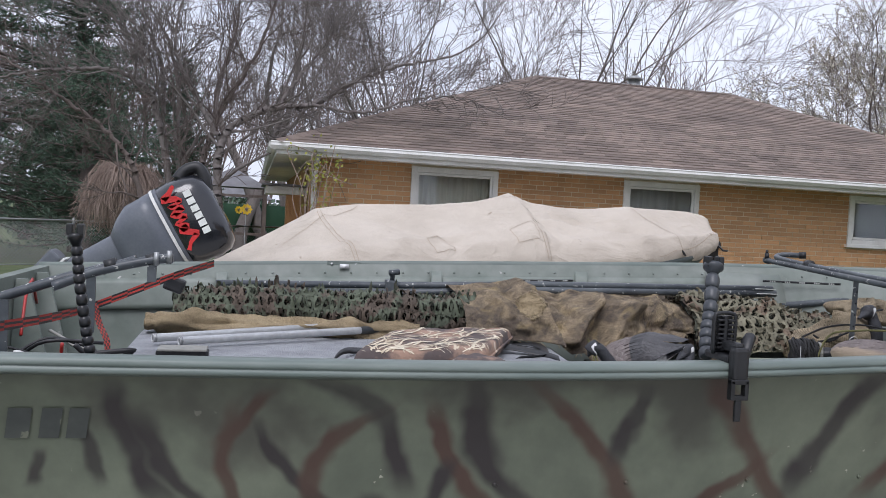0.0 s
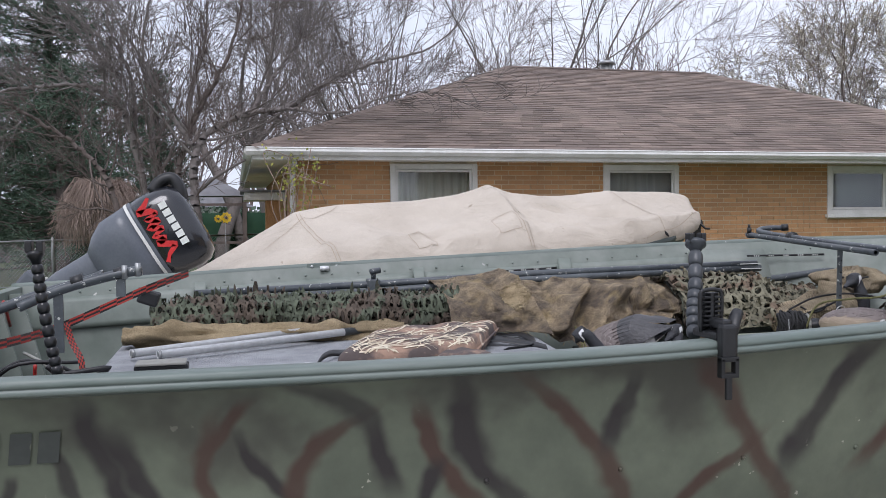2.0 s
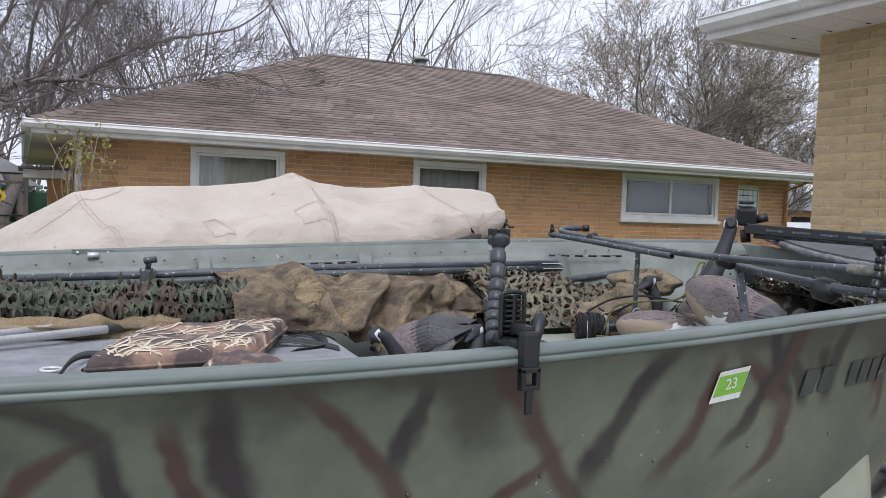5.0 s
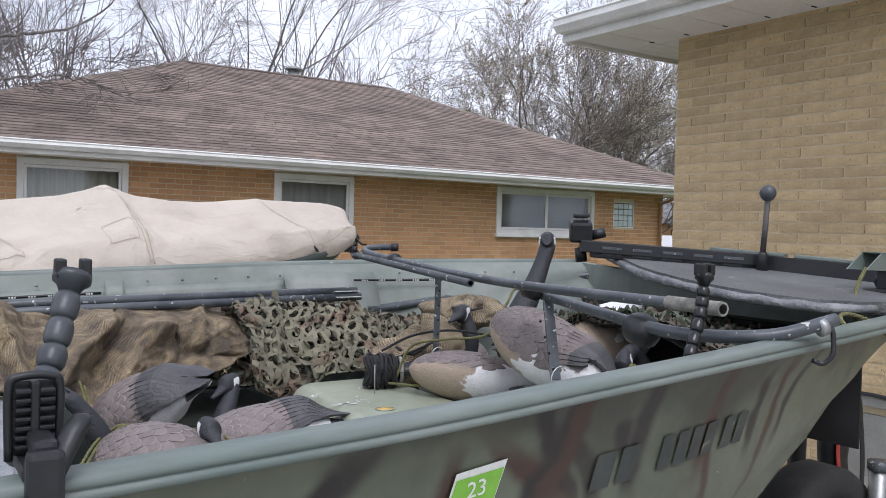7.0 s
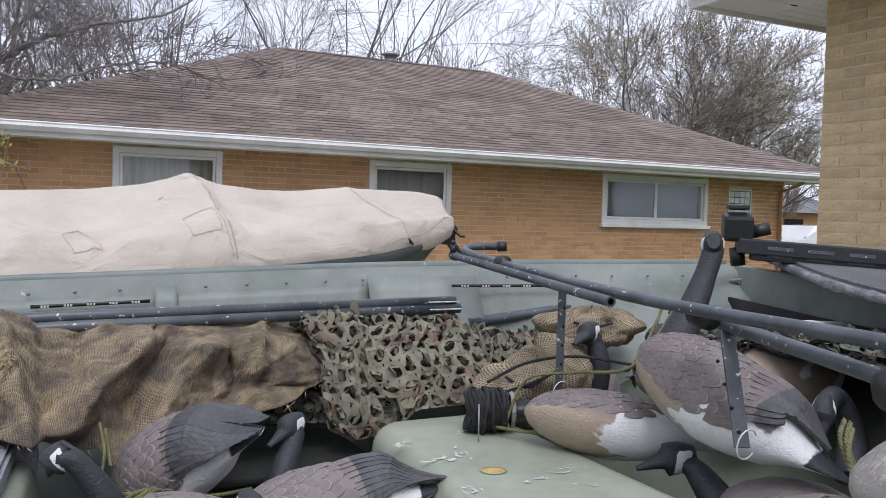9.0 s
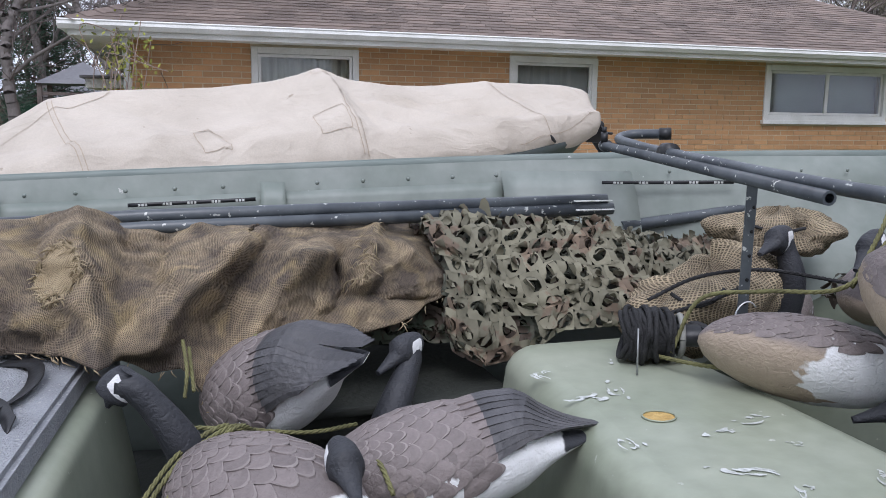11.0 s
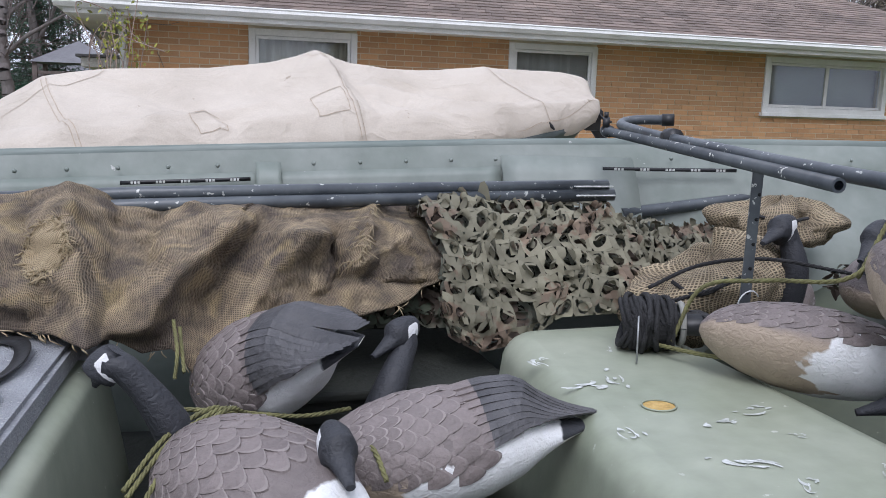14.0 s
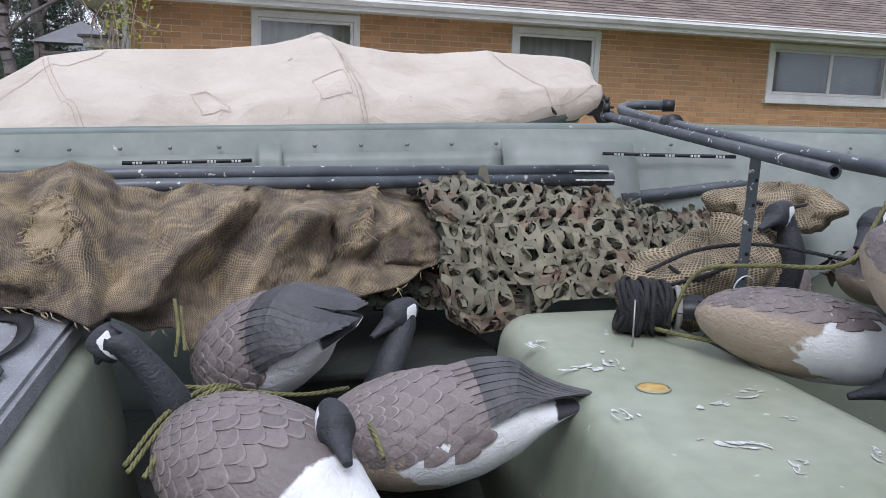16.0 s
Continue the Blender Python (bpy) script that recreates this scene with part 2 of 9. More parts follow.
def sheet(bm, fn, nu, nv, thick=0.0, mi=0, uv=None):
    """A surface fn(u, v) for u, v in 0..1, given a thickness along its normals."""
    g = [[bm.verts.new(fn(i / nu, j / nv)) for j in range(nv + 1)] for i in range(nu + 1)]
    fs = []
    for i in range(nu):
        for j in range(nv):
            fs.append(bm.faces.new((g[i][j], g[i + 1][j], g[i + 1][j + 1], g[i][j + 1])))
    if thick:
        for f in fs:
            f.normal_update()
        nm = {}
        for f in fs:
            for v in f.verts:
                nm[v] = nm.get(v, Vector()) + f.normal
        back = {v: bm.verts.new(v.co - n.normalized() * thick) for v, n in nm.items()}
        for f in list(fs):
            fs.append(bm.faces.new([back[v] for v in reversed(f.verts)]))
        rim = [[g[i][0] for i in range(nu + 1)], [g[i][nv] for i in range(nu, -1, -1)], [g[0][j] for j in range(nv, -1, -1)], [g[nu][j] for j in range(nv + 1)]]
        for line in rim:
            for a, b in zip(line, line[1:]):
                fs.append(bm.faces.new((b, a, back[a], back[b])))
    for f in fs:
        f.material_index = mi
        f.smooth = True
    if uv:
        lay = bm.loops.layers.uv.new("weave")
        place = {g[i][j]: (i / nu * uv[0], j / nv * uv[1]) for i in range(nu + 1) for j in range(nv + 1)}
        if thick:
            place.update({back[v]: place[v] for v in back})
        for f in fs:
            for lp in f.loops:
                lp[lay].uv = place.get(lp.vert, (0.0, 0.0))
    return g


def lerp_tab(tab, x):
    """Linear look-up of y at x in a table of (x, y, ...) rows."""
    if x <= tab[0][0]:
        return tab[0][1:]
    for a, b in zip(tab, tab[1:]):
        if x <= b[0]:
            t = (x - a[0]) / (b[0] - a[0])
            return tuple(p + (q - p) * t for p, q in zip(a[1:], b[1:]))
    return tab[-1][1:]


def wob(x, y=0.0, z=0.0):
    return noise.noise(Vector((x, y, z)))


# ---- ground ----
def build_ground():
    bm = bmesh.new()
    sheet(bm, lambda u, v: Vector((-300 + 600 * u, -300 + 600 * v, 0)), 40, 40)
    single("ground", bm, M_GRASS, "short green spring lawn reaching to the horizon", "lawn", kind="structure")
    bm = bmesh.new()
    box(bm, (-10.6, -30, -0.1), (-3.35, -0.4, 0.02))
    single("driveway", bm, M_CONC, "worn grey concrete driveway under the trailers", "driveway", kind="structure")


build_ground()


# ---- walls of brick ----
def brick_proto(name, l, h, d):
    bm = bmesh.new()
    box(bm, (-l / 2, -d, -h / 2), (l / 2, d, h / 2))
    me = bpy.data.meshes.new(name)
    bm.to_mesh(me)
    bm.free()
    return me


def brick_wall(parent, origin, turn, length, z0, z1, holes, material, l=0.305, course=0.0677, joint=0.013, near=(0, 0), seed=1, out=0.010):
    """Lays bricks on a wall that runs from origin along local x; its face looks along local -y. near: the stretch laid as single bricks."""
    rng = random.Random(seed)
    m = pose(*origin, 0, 0, turn)
    singles, joined_v, joined_f = 0, [], []
    protos = {}
    r = 0
    z = z0
    while z < z1 - 0.01:
        x = -(0.5 * l if r % 2 else 0.0)
        while x < length:
            a, b = max(x + joint / 2, 0.0), min(x + l - joint / 2, length)
            zt = min(z + course - joint, z1)
            x += l
            spans = [(a, b)]
            for hx0, hx1, hz0, hz1 in holes:
                if zt > hz0 and z < hz1:
                    nxt = []
                    for p, q in spans:
                        if q <= hx0 or p >= hx1:
                            nxt.append((p, q))
                        else:
                            if hx0 - p > 0.02:
                                nxt.append((p, hx0))
                            if q - hx1 > 0.02:
                                nxt.append((hx1, q))
                    spans = nxt
            for p, q in spans:
                if q - p < 0.02:
                    continue
                proud = rng.uniform(-0.002, 0.003)
                cx, cz, w, h = (p + q) / 2, (z + zt) / 2, q - p, zt - z
                if near[0] <= cx <= near[1] and singles < 300 and near[2] <= cz <= near[3]:
                    key = (round(w, 2), round(h, 3))
                    if key not in protos:
                        protos[key] = brick_proto("brick", w, h, 0.008)
                        protos[key].materials.append(material)
                    ob = new("brick", protos[key])
                    ob.parent = parent
                    ob.matrix_basis = Matrix.Translation(-shift_of(parent)) @ m @ pose(cx, 0.008 - out + proud, cz, 0, 0, 0)
                    singles += 1
                else:
                    k = len(joined_v)
                    for yy in (-out + proud, 0.006):
                        for xx, zz in ((p, z), (q, z), (q, zt), (p, zt)):
                            joined_v.append(m @ Vector((xx, yy, zz)))
                    joined_f += [(k, k + 1, k + 2, k + 3)] + [(k + i, k + 4 + i, k + 4 + (i + 1) % 4, k + (i + 1) % 4) for i in range(4)]
        z += course
        r += 1
    if joined_v:
        ob = raw("bricks", joined_v, joined_f, material, parent)
        ob["kind"] = "stuff"


def wall_with_holes(bm, origin, turn, length, z0, z1, holes, thick, back=0.0):
    """A wall of mortar behind the bricks, with its openings cut through."""
    m = pose(*origin, 0, 0, turn)
    xs = sorted({0.0, length, *[h[0] for h in holes], *[h[1] for h in holes]})
    zs = sorted({z0, z1, *[h[2] for h in holes], *[h[3] for h in holes]})
    for a, b in zip(xs, xs[1:]):
        for c, d in zip(zs, zs[1:]):
            if any(h[0] <= (a + b) / 2 <= h[1] and h[2] <= (c + d) / 2 <= h[3] for h in holes):
                continue
            box(bm, (a, 0.0 + back, c), (b, thick, d), 0, m)


# ---- the neighbour's house ----
def window_unit(parent, x0, x1, z0, z1, sashes, fill, name):
    """A white framed window in the wall y = 0, with its panes, sill and what hangs behind them."""
    win = part(name, frame_bm(x0, x1, z0, z1, 0.075, -0.03, 0.06), M_WHITE, parent)
    bm = bmesh.new()
    box(bm, (x0 - 0.03, -0.075, z0 - 0.05), (x1 + 0.03, 0.02, z0 + 0.005), 0.006)
    part("window_sill", bm, M_WHITE, win)
    w = (x1 - x0 - 0.15) / sashes
    for i in range(sashes):
        a = x0 + 0.075 + i * w
        part("sash", frame_bm(a + 0.003, a + w - 0.003, z0 + 0.078, z1 - 0.078, 0.035, -0.012 + 0.022 * i, 0.02 + 0.022 * i), M_WHITE, win)
        bm = bmesh.new()
        box(bm, (a + 0.036, 0.0 + 0.022 * i, z0 + 0.111), (a + w - 0.036, 0.006 + 0.022 * i, z1 - 0.111))
        p = part("pane", bm, M_GLASS, win)
        p.visible_shadow = False
    bm = bmesh.new()
    if fill == "curtain":
        sheet(bm, lambda u, v: Vector((x0 + 0.05 + (x1 - x0 - 0.1) * u, 0.17 + 0.022 * math.sin(u * 58), z0 - 0.1 + (z1 - z0 + 0.12) * v)), 120, 1, 0.004)
        part("curtain", bm, M_CURTAIN, win, "pale pleated curtain drawn shut")
    elif fill == "drape":
        sheet(bm, lambda u, v: Vector((x0 + 0.06 + (x1 - x0 - 0.12) * u, 0.13 + 0.02 * math.sin(u * 17), z0 - 0.1 + (z1 - z0 + 0.12) * v)), 60, 1, 0.004)
        part("curtain", bm, M_DRAPE, win, "grey curtain drawn across the window")
    else:
        # grey sheet added behind the glass in place of its sky reflection
        sheet(bm, lambda u, v: Vector((x0 + 0.05 + (x1 - x0 - 0.1) * u, 0.16 + 0.01 * math.sin(u * 9), z0 + 0.02 + (z1 - z0 - 0.02) * v)), 24, 1, 0.004)
        part("sky_sheet", bm, M_SKYGREY, win, "plain grey sheet standing for sky mirrored in the panes")


def frame_bm(x0, x1, z0, z1, w, y0, y1):
    bm = bmesh.new()
    box(bm, (x0, y0, z0), (x0 + w, y1, z1), 0.004)
    box(bm, (x1 - w, y0, z0), (x1, y1, z1), 0.004)
    box(bm, (x0 + w, y0, z1 - w), (x1 - w, y1, z1), 0.004)
    box(bm, (x0 + w, y0, z0), (x1 - w, y1, z0 + w), 0.004)
    return bm


def shingled_slope(parent, a, b, c, d, rows, name, material, l=0.32, lift=0.012):
    """Lapped courses from the eave a-b up to the ridge d-c, each row a strip of tabs of its own."""
    a, b, c, d = (Vector(v) for v in (a, b, c, d))
    n = (b - a).cross(d - a).normalized()
    if n.z < 0:
        n = -n
    rng = random.Random(len(name) + rows)
    vs, fs = [], []
    for r in range(rows):
        t0, t1 = r / rows, min((r + 1.25) / rows, 1.0)
        p0, p1 = a.lerp(d, t0), b.lerp(c, t0)
        q0, q1 = a.lerp(d, t1), b.lerp(c, t1)
        length = (p1 - p0).length
        k = max(1, int(length / l))
        off = rng.random()
        cuts = [0.0] + [min(1.0, max(0.0, (i + off) / k)) for i in range(k)] + [1.0]
        for u, v in zip(cuts, cuts[1:]):
            if v - u < 1e-4:
                continue
            g = 0.003 / max(length, 0.1)
            h = lift + rng.uniform(-0.002, 0.004)
            k0 = len(vs)
            for w, top in ((u + g, 0), (v - g, 0)):
                vs.append(p0.lerp(p1, w) + n * h)
            vs.append(q0.lerp(q1, v - g) + n * 0.002)
            vs.append(q0.lerp(q1, u + g) + n * 0.002)
            vs.append(p0.lerp(p1, u + g) - n * 0.004)
            vs.append(p0.lerp(p1, v - g) - n * 0.004)
            fs += [(k0, k0 + 1, k0 + 2, k0 + 3), (k0 + 4, k0 + 5, k0 + 1, k0)]
    ob = raw(name, vs, fs, material, parent)
    ob["kind"] = "stuff"
    return ob


def glass_material():
    m = bpy.data.materials.new("window_glass")
    m.use_nodes = True
    nt = m.node_tree
    b = nt.nodes["Principled BSDF"]
    b.inputs["Base Color"].default_value = (0.85, 0.9, 0.9, 1)
    b.inputs["Roughness"].default_value = 0.03
    b.inputs["Transmission Weight"].default_value = 1.0
    b.inputs["IOR"].default_value = 1.5
    return m


M_GLASS = glass_material()


def build_neighbour():
    house = thing("brick_house", (-2.2, 0, 0), "single-storey tan brick ranch house with brown shingled hip roof", "house")
    x0, x1, zt = -8.27, 3.9, 2.26
    holes = [(-6.98, -5.73, 1.30, 2.20), (-3.81, -2.59, 1.30, 2.20), (0.0, 2.14, 1.40, 2.20), (2.62, 3.14, 1.60, 2.06)]
    hl = [(a - x0, b - x0, c, d) for a, b, c, d in holes]
    bm = bmesh.new()
    wall_with_holes(bm, (x0, 0, 0), 0, x1 - x0, 0, zt, hl, 0.22)
    bmesh.ops.remove_doubles(bm, verts=bm.verts, dist=0.0002)
    wall = part("wall", bm, M_MORTAR, house)
    bm = bmesh.new()
    box(bm, (x0, 0.22, 0), (x0 + 0.22, 10.8, zt))
    part("side_wall", bm, M_BRICK_N, house)
    bm = bmesh.new()
    box(bm, (x1 - 0.22, 0.22, 0), (x1, 10.8, zt))
    part("side_wall", bm, M_BRICK_N, house)
    bm = bmesh.new()
    box(bm, (x0, 10.8, 0), (x1, 11.0, zt))
    part("back_wall", bm, M_BRICK_N, house)
    bm = bmesh.new()
    box(bm, (x0 + 0.22, 2.2, 0.02), (x1 - 0.22, 2.3, zt))
    box(bm, (x0 + 0.22, 0.22, 0.02), (x1 - 0.22, 2.2, 0.06))
    part("inner_room", bm, M_DARK, house)
    window_unit(house, -6.98, -5.73, 1.30, 2.20, 1, "curtain", "window")
    window_unit(house, -3.81, -2.59, 1.30, 2.20, 1, "drape", "window")
    # "blind" hangs the grey sheet that imitates sky in the panes
    window_unit(house, 0.0, 2.14, 1.44, 2.20, 2, "blind", "window")
    gw = part("glass_block_window", frame_bm(2.62, 3.14, 1.60, 2.06, 0.02, -0.006, 0.1), M_WHITE, house)
    for i in range(4):
        for j in range(4):
            bm = bmesh.new()
            a, c = 2.645 + i * 0.118, 1.625 + j * 0.103
            box(bm, (a, 0.004, c), (a + 0.110, 0.08, c + 0.095), 0.008)
            part("glass_block", bm, M_BLOCK, gw)
    # eaves: soffit, fascia and gutter all round
    ex0, ex1, ey0, ey1 = -8.82, 4.45, -0.58, 11.6
    bm = bmesh.new()
    box(bm, (ex0, ey0, zt - 0.03), (ex1, ey1, zt))
    part("soffit", bm, M_SOFFIT, house)
    for lo, hi in (((ex0, ey0 - 0.022, zt - 0.05), (ex1, ey0, zt + 0.11)), ((ex0 - 0.022, ey0, zt - 0.05), (ex0, ey1, zt + 0.11)), ((ex1, ey0, zt - 0.05), (ex1 + 0.022, ey1, zt + 0.11))):
        bm = bmesh.new()
        box(bm, lo, hi, 0.004)
        part("fascia", bm, M_WHITE, house)
    for ax in (0, 1, 2):
        bm = bmesh.new()
        prof = [(0, 0.10), (0.085, 0.10), (0.098, 0.088), (0.09, 0.075), (0.098, 0.045), (0.06, 0.0), (0, 0.0)]
        if ax == 0:
            ends = [(lambda o, h, x=x: Vector((x, ey0 - 0.024 - o, zt + 0.005 + h))) for x in (ex0 - 0.10, ex1 + 0.10)]
        else:
            xs, sg = ((ex0 - 0.024, -1), (ex1 + 0.024, 1))[ax - 1]
            ends = [(lambda o, h, y=y: Vector((xs + sg * o, y, zt + 0.005 + h))) for y in (ey0, ey1)]
        rings = [[bm.verts.new(e(o, h)) for o, h in prof] for e in ends]
        for k in range(len(prof) - 1):
            bm.faces.new((rings[0][k], rings[0][k + 1], rings[1][k + 1], rings[1][k]))
        bm.faces.new(rings[0])
        bm.faces.new(rings[1][::-1])
        part("gutter", bm, M_WHITE, house, "white metal gutter with streaks")
    bm = bmesh.new()
    tube(bm, [(x0 - 0.04, -0.05, 0.05), (x0 - 0.04, -0.05, 2.0), (x0 - 0.04, -0.35, 2.14), (x0 - 0.04, -0.55, 2.24)], 0.038, 8)
    part("downspout", bm, M_WHITE, house)
    bm = bmesh.new()
    tube(bm, [(x1 - 0.12, -0.05, 0.05), (x1 - 0.12, -0.05, 2.05), (x1 - 0.12, -0.4, 2.16), (x1 - 0.12, -0.55, 2.24)], 0.03, 8)
    part("downspout", bm, M_BRICK_N, house, "brown downspout at the house corner")
    # roof
    z0r = zt + 0.10
    rl, rr = Vector((-3.50, 5.4, 4.55)), Vector((1.02, 5.4, 4.55))
    A, B, Cc, D = Vector((ex0 - 0.05, ey0 - 0.07, z0r)), Vector((ex1 + 0.05, ey0 - 0.07, z0r)), Vector((ex1 + 0.05, ey1, z0r)), Vector((ex0 - 0.05, ey1, z0r))
    bm = bmesh.new()
    v = [bm.verts.new(p - Vector((0, 0, 0.012))) for p in (A, B, Cc, D, rl, rr)]
    for q in ((0, 1, 5, 4), (1, 2, 5), (2, 3, 4, 5), (3, 0, 4), (3, 2, 1, 0)):
        bm.faces.new([v[i] for i in q])
    roof = part("roof", bm, M_ROOF, house, "brown asphalt shingles, weathered")
    shingled_slope(roof, A, B, rr, rl, 46, "shingles", M_ROOF)
    shingled_slope(roof, B, Cc, rr, rr, 46, "shingles", M_ROOF)
    shingled_slope(roof, D, A, rl, rl, 46, "shingles", M_ROOF)
    for p, q in ((A, rl), (B, rr), (rl, rr), (D, rl)):
        bm = bmesh.new()
        n = 40
        for i in range(n):
            a, b = p.lerp(q, i / n), p.lerp(q, min(1, (i + 1.3) / n))
            side = (b - a).cross(Vector((0, 0, 1))).normalized() * 0.13
            up = Vector((0, 0, 0.03))
            f = [bm.verts.new(w) for w in (a - side - up * 0.6, a + up, a + side - up * 0.6, b + side - up, b + up * 0.6, b - side - up)]
            bm.faces.new((f[0], f[1], f[4], f[5]))
            bm.faces.new((f[1], f[2], f[3], f[4]))
        part("ridge_cap", bm, M_ROOF, roof, kind="stuff")
    bm = bmesh.new()
    tube(bm, [(-0.85, 6.3, 4.1), (-0.85, 6.3, 4.83)], 0.13, 14)
    tube(bm, [(-0.85, 6.3, 4.84), (-0.85, 6.3, 4.88), (-0.85, 6.3, 4.93)], [0.19, 0.19, 0.06], 14)
    part("vent_pipe", bm, M_STEEL, roof, "galvanised flue cap")
    # bricks of the front wall
    brick_wall(wall, (x0, 0, 0), 0, x1 - x0, 0.02, zt - 0.03, hl, M_BRICK_N, l=0.215, course=0.0677, joint=0.011, near=(5.7, 8.25, 1.15, 2.25), seed=4, out=0.006)


build_neighbour()


# ---- the house beside the boat's bow ----
def build_near_house():
    X, Y = -3.45, -6.73
    house = thing("buff_brick_house", (X + 3, Y - 4, 0), "buff brick house wall with white soffit and gutter", "house")
    zt, ztop = 0.60, 2.93
    well = (8.10 - 6.73, 8.78 - 6.73, 0.12, 0.48)
    bm = bmesh.new()
    wall_with_holes(bm, (X, Y, 0), -90, 8.0, 0, ztop, [well], 0.24)
    bmesh.ops.remove_doubles(bm, verts=bm.verts, dist=0.0002)
    wall = part("wall", bm, M_MORTAR_H, house)
    bm = bmesh.new()
    box(bm, (X + 0.24, Y - 0.24, 0), (X + 9, Y, ztop))
    wall2 = part("end_wall", bm, M_BRICK_H, house)
    bm = bmesh.new()
    box(bm, (X - 0.045, Y - 8.0, zt - 0.055), (X - 0.012, Y - 0.02, zt - 0.0), 0.006)
    part("ledge", bm, M_GREYPAINT, house, "grey conduit ledge along the wall foot")
    bm = bmesh.new()
    box(bm, (X - 0.02, -8.80, 0.10), (X + 0.06, -8.10, 0.50), 0.004)
    part("basement_window", bm, M_GREYPAINT, house, "grey painted basement window panel")
    bm = bmesh.new()
    box(bm, (X - 0.05, -8.85, 0.06), (X + 0.02, -8.05, 0.10), 0.004)
    part("window_sill", bm, M_MORTAR, house)
    ox, oy = 0.62, 0.52
    # soffit boards run out from the wall, a vent slot beside every other joint
    n = 26
    for i in range(n):
        bm = bmesh.new()
        a, b = Y + oy - i * 0.328, Y + oy - (i + 1) * 0.328
        box(bm, (X - ox, b + 0.003, ztop), (X, a - 0.003, ztop + 0.02), 0.004)
        part("soffit_board", bm, M_SOFFIT, house)
        bm = bmesh.new()
        box(bm, (X - 0.10, b - 0.006, ztop - 0.0035), (X - 0.055, b + 0.006, ztop + 0.002))
        part("vent_slot", bm, M_DARK, house)
    for i in range(5):
        bm = bmesh.new()
        a, b = Y + i * oy / 5, Y + (i + 1) * oy / 5
        box(bm, (X + 0.004, a + 0.003, ztop), (X + 9, b - 0.003, ztop + 0.02))
        part("soffit_board", bm, M_SOFFIT, house)
    bm = bmesh.new()
    box(bm, (X - ox - 0.022, Y - 8, ztop - 0.03), (X - ox, Y + oy + 0.022, ztop + 0.12), 0.004)
    part("fascia", bm, M_WHITE, house)
    bm = bmesh.new()
    box(bm, (X - ox, Y + oy, ztop - 0.03), (X + 9, Y + oy + 0.022, ztop + 0.12), 0.004)
    part("fascia", bm, M_WHITE, house)
    bm = bmesh.new()
    prof = [(0, 0.11), (0.085, 0.11), (0.098, 0.098), (0.09, 0.085), (0.098, 0.045), (0.06, 0.0), (0, 0.0)]
    rings = [[bm.verts.new((X - ox - 0.024 - o, y, ztop + 0.03 + h)) for o, h in prof] for y in (Y - 8, Y + oy + 0.02)]
    for k in range(len(prof) - 1):
        bm.faces.new((rings[0][k], rings[0][k + 1], rings[1][k + 1], rings[1][k]))
    bm.faces.new(rings[0])
    bm.faces.new(rings[1][::-1])
    part("gutter", bm, M_WHITE, house, "white metal gutter")
    zr = ztop + 0.135
    A, B = Vector((X - ox - 0.05, Y - 8, zr)), Vector((X - ox - 0.05, Y + oy + 0.05, zr))
    Cc, D = Vector((X + 9, Y + oy + 0.05, zr)), Vector((X + 9, Y - 8, zr))
    rp = Vector((X + 4.2, Y - 4.2, zr + 1.7))
    rq = Vector((X + 4.2, Y - 8, zr + 1.7))
    bm = bmesh.new()
    v = [bm.verts.new(p) for p in (A, B, Cc, D, rp, rq)]
    for q in ((0, 1, 4, 5), (1, 2, 4), (2, 3, 5, 4), (3, 2, 1, 0), (0, 5, 3)):
        bm.faces.new([v[i] for i in q])
    roof = part("roof", bm, M_ROOF, house, "brown shingled roof edge")
    shingled_slope(roof, A, B, rp, rq, 36, "shingles", M_ROOF)
    brick_wall(wall, (X, Y, 0), -90, 8.0, zt, ztop, [], M_BRICK_H, l=0.292, course=0.0677, joint=0.012, near=(0, 2.2, 1.0, 2.93), seed=9, out=0.0045)
    brick_wall(wall, (X, Y, 0), -90, 8.0, 0.02, zt - 0.06, [(8.05 - 6.73, 8.85 - 6.73, 0, 0.52)], M_BRICK_H, l=0.292, course=0.0677, joint=0.012, near=(1, 0, 0, 0), seed=10, out=0.0045)
    bm = bmesh.new()
    tube(bm, [(X - 0.05, -7.6, zt - 0.01), (X - 0.055, -8.3, zt + 0.02), (X - 0.05, -8.9, zt - 0.015), (X - 0.05, -10.5, zt)], 0.012, 8)
    part("cable", bm, M_BLACK, house)


build_near_house()


# ---- the near boat ----
NEAR = [(-9.95, -10.02, 1.243), (-9.5, -10.06, 1.240), (-8.5, -10.08, 1.243), (-7.8, -10.07, 1.264), (-7.35, -10.05, 1.288), (-6.85, -10.02, 1.316), (-6.3, -9.90, 1.322), (-5.8, -9.68, 1.30)]
FAR = [(-9.95, -7.80, 1.230), (-9.5, -7.76, 1.246), (-8.7, -7.75, 1.283), (-7.8, -7.86, 1.324), (-7.0, -7.97, 1.358), (-6.4, -8.08, 1.374), (-5.8, -8.28, 1.385)]
KEEL = [(-9.95, 0.60), (-7.4, 0.60), (-7.0, 0.66), (-6.7, 0.80), (-6.3, 1.02), (-5.8, 1.24)]


def rail_at(tab, x):
    pts = [Vector((a, b, c)) for a, b, c in tab]
    for a, b in zip(pts, pts[1:]):
        if x <= b.x:
            t = (x - a.x) / (b.x - a.x)
            t = max(0.0, t)
            return a.lerp(b, t)
    return pts[-1]


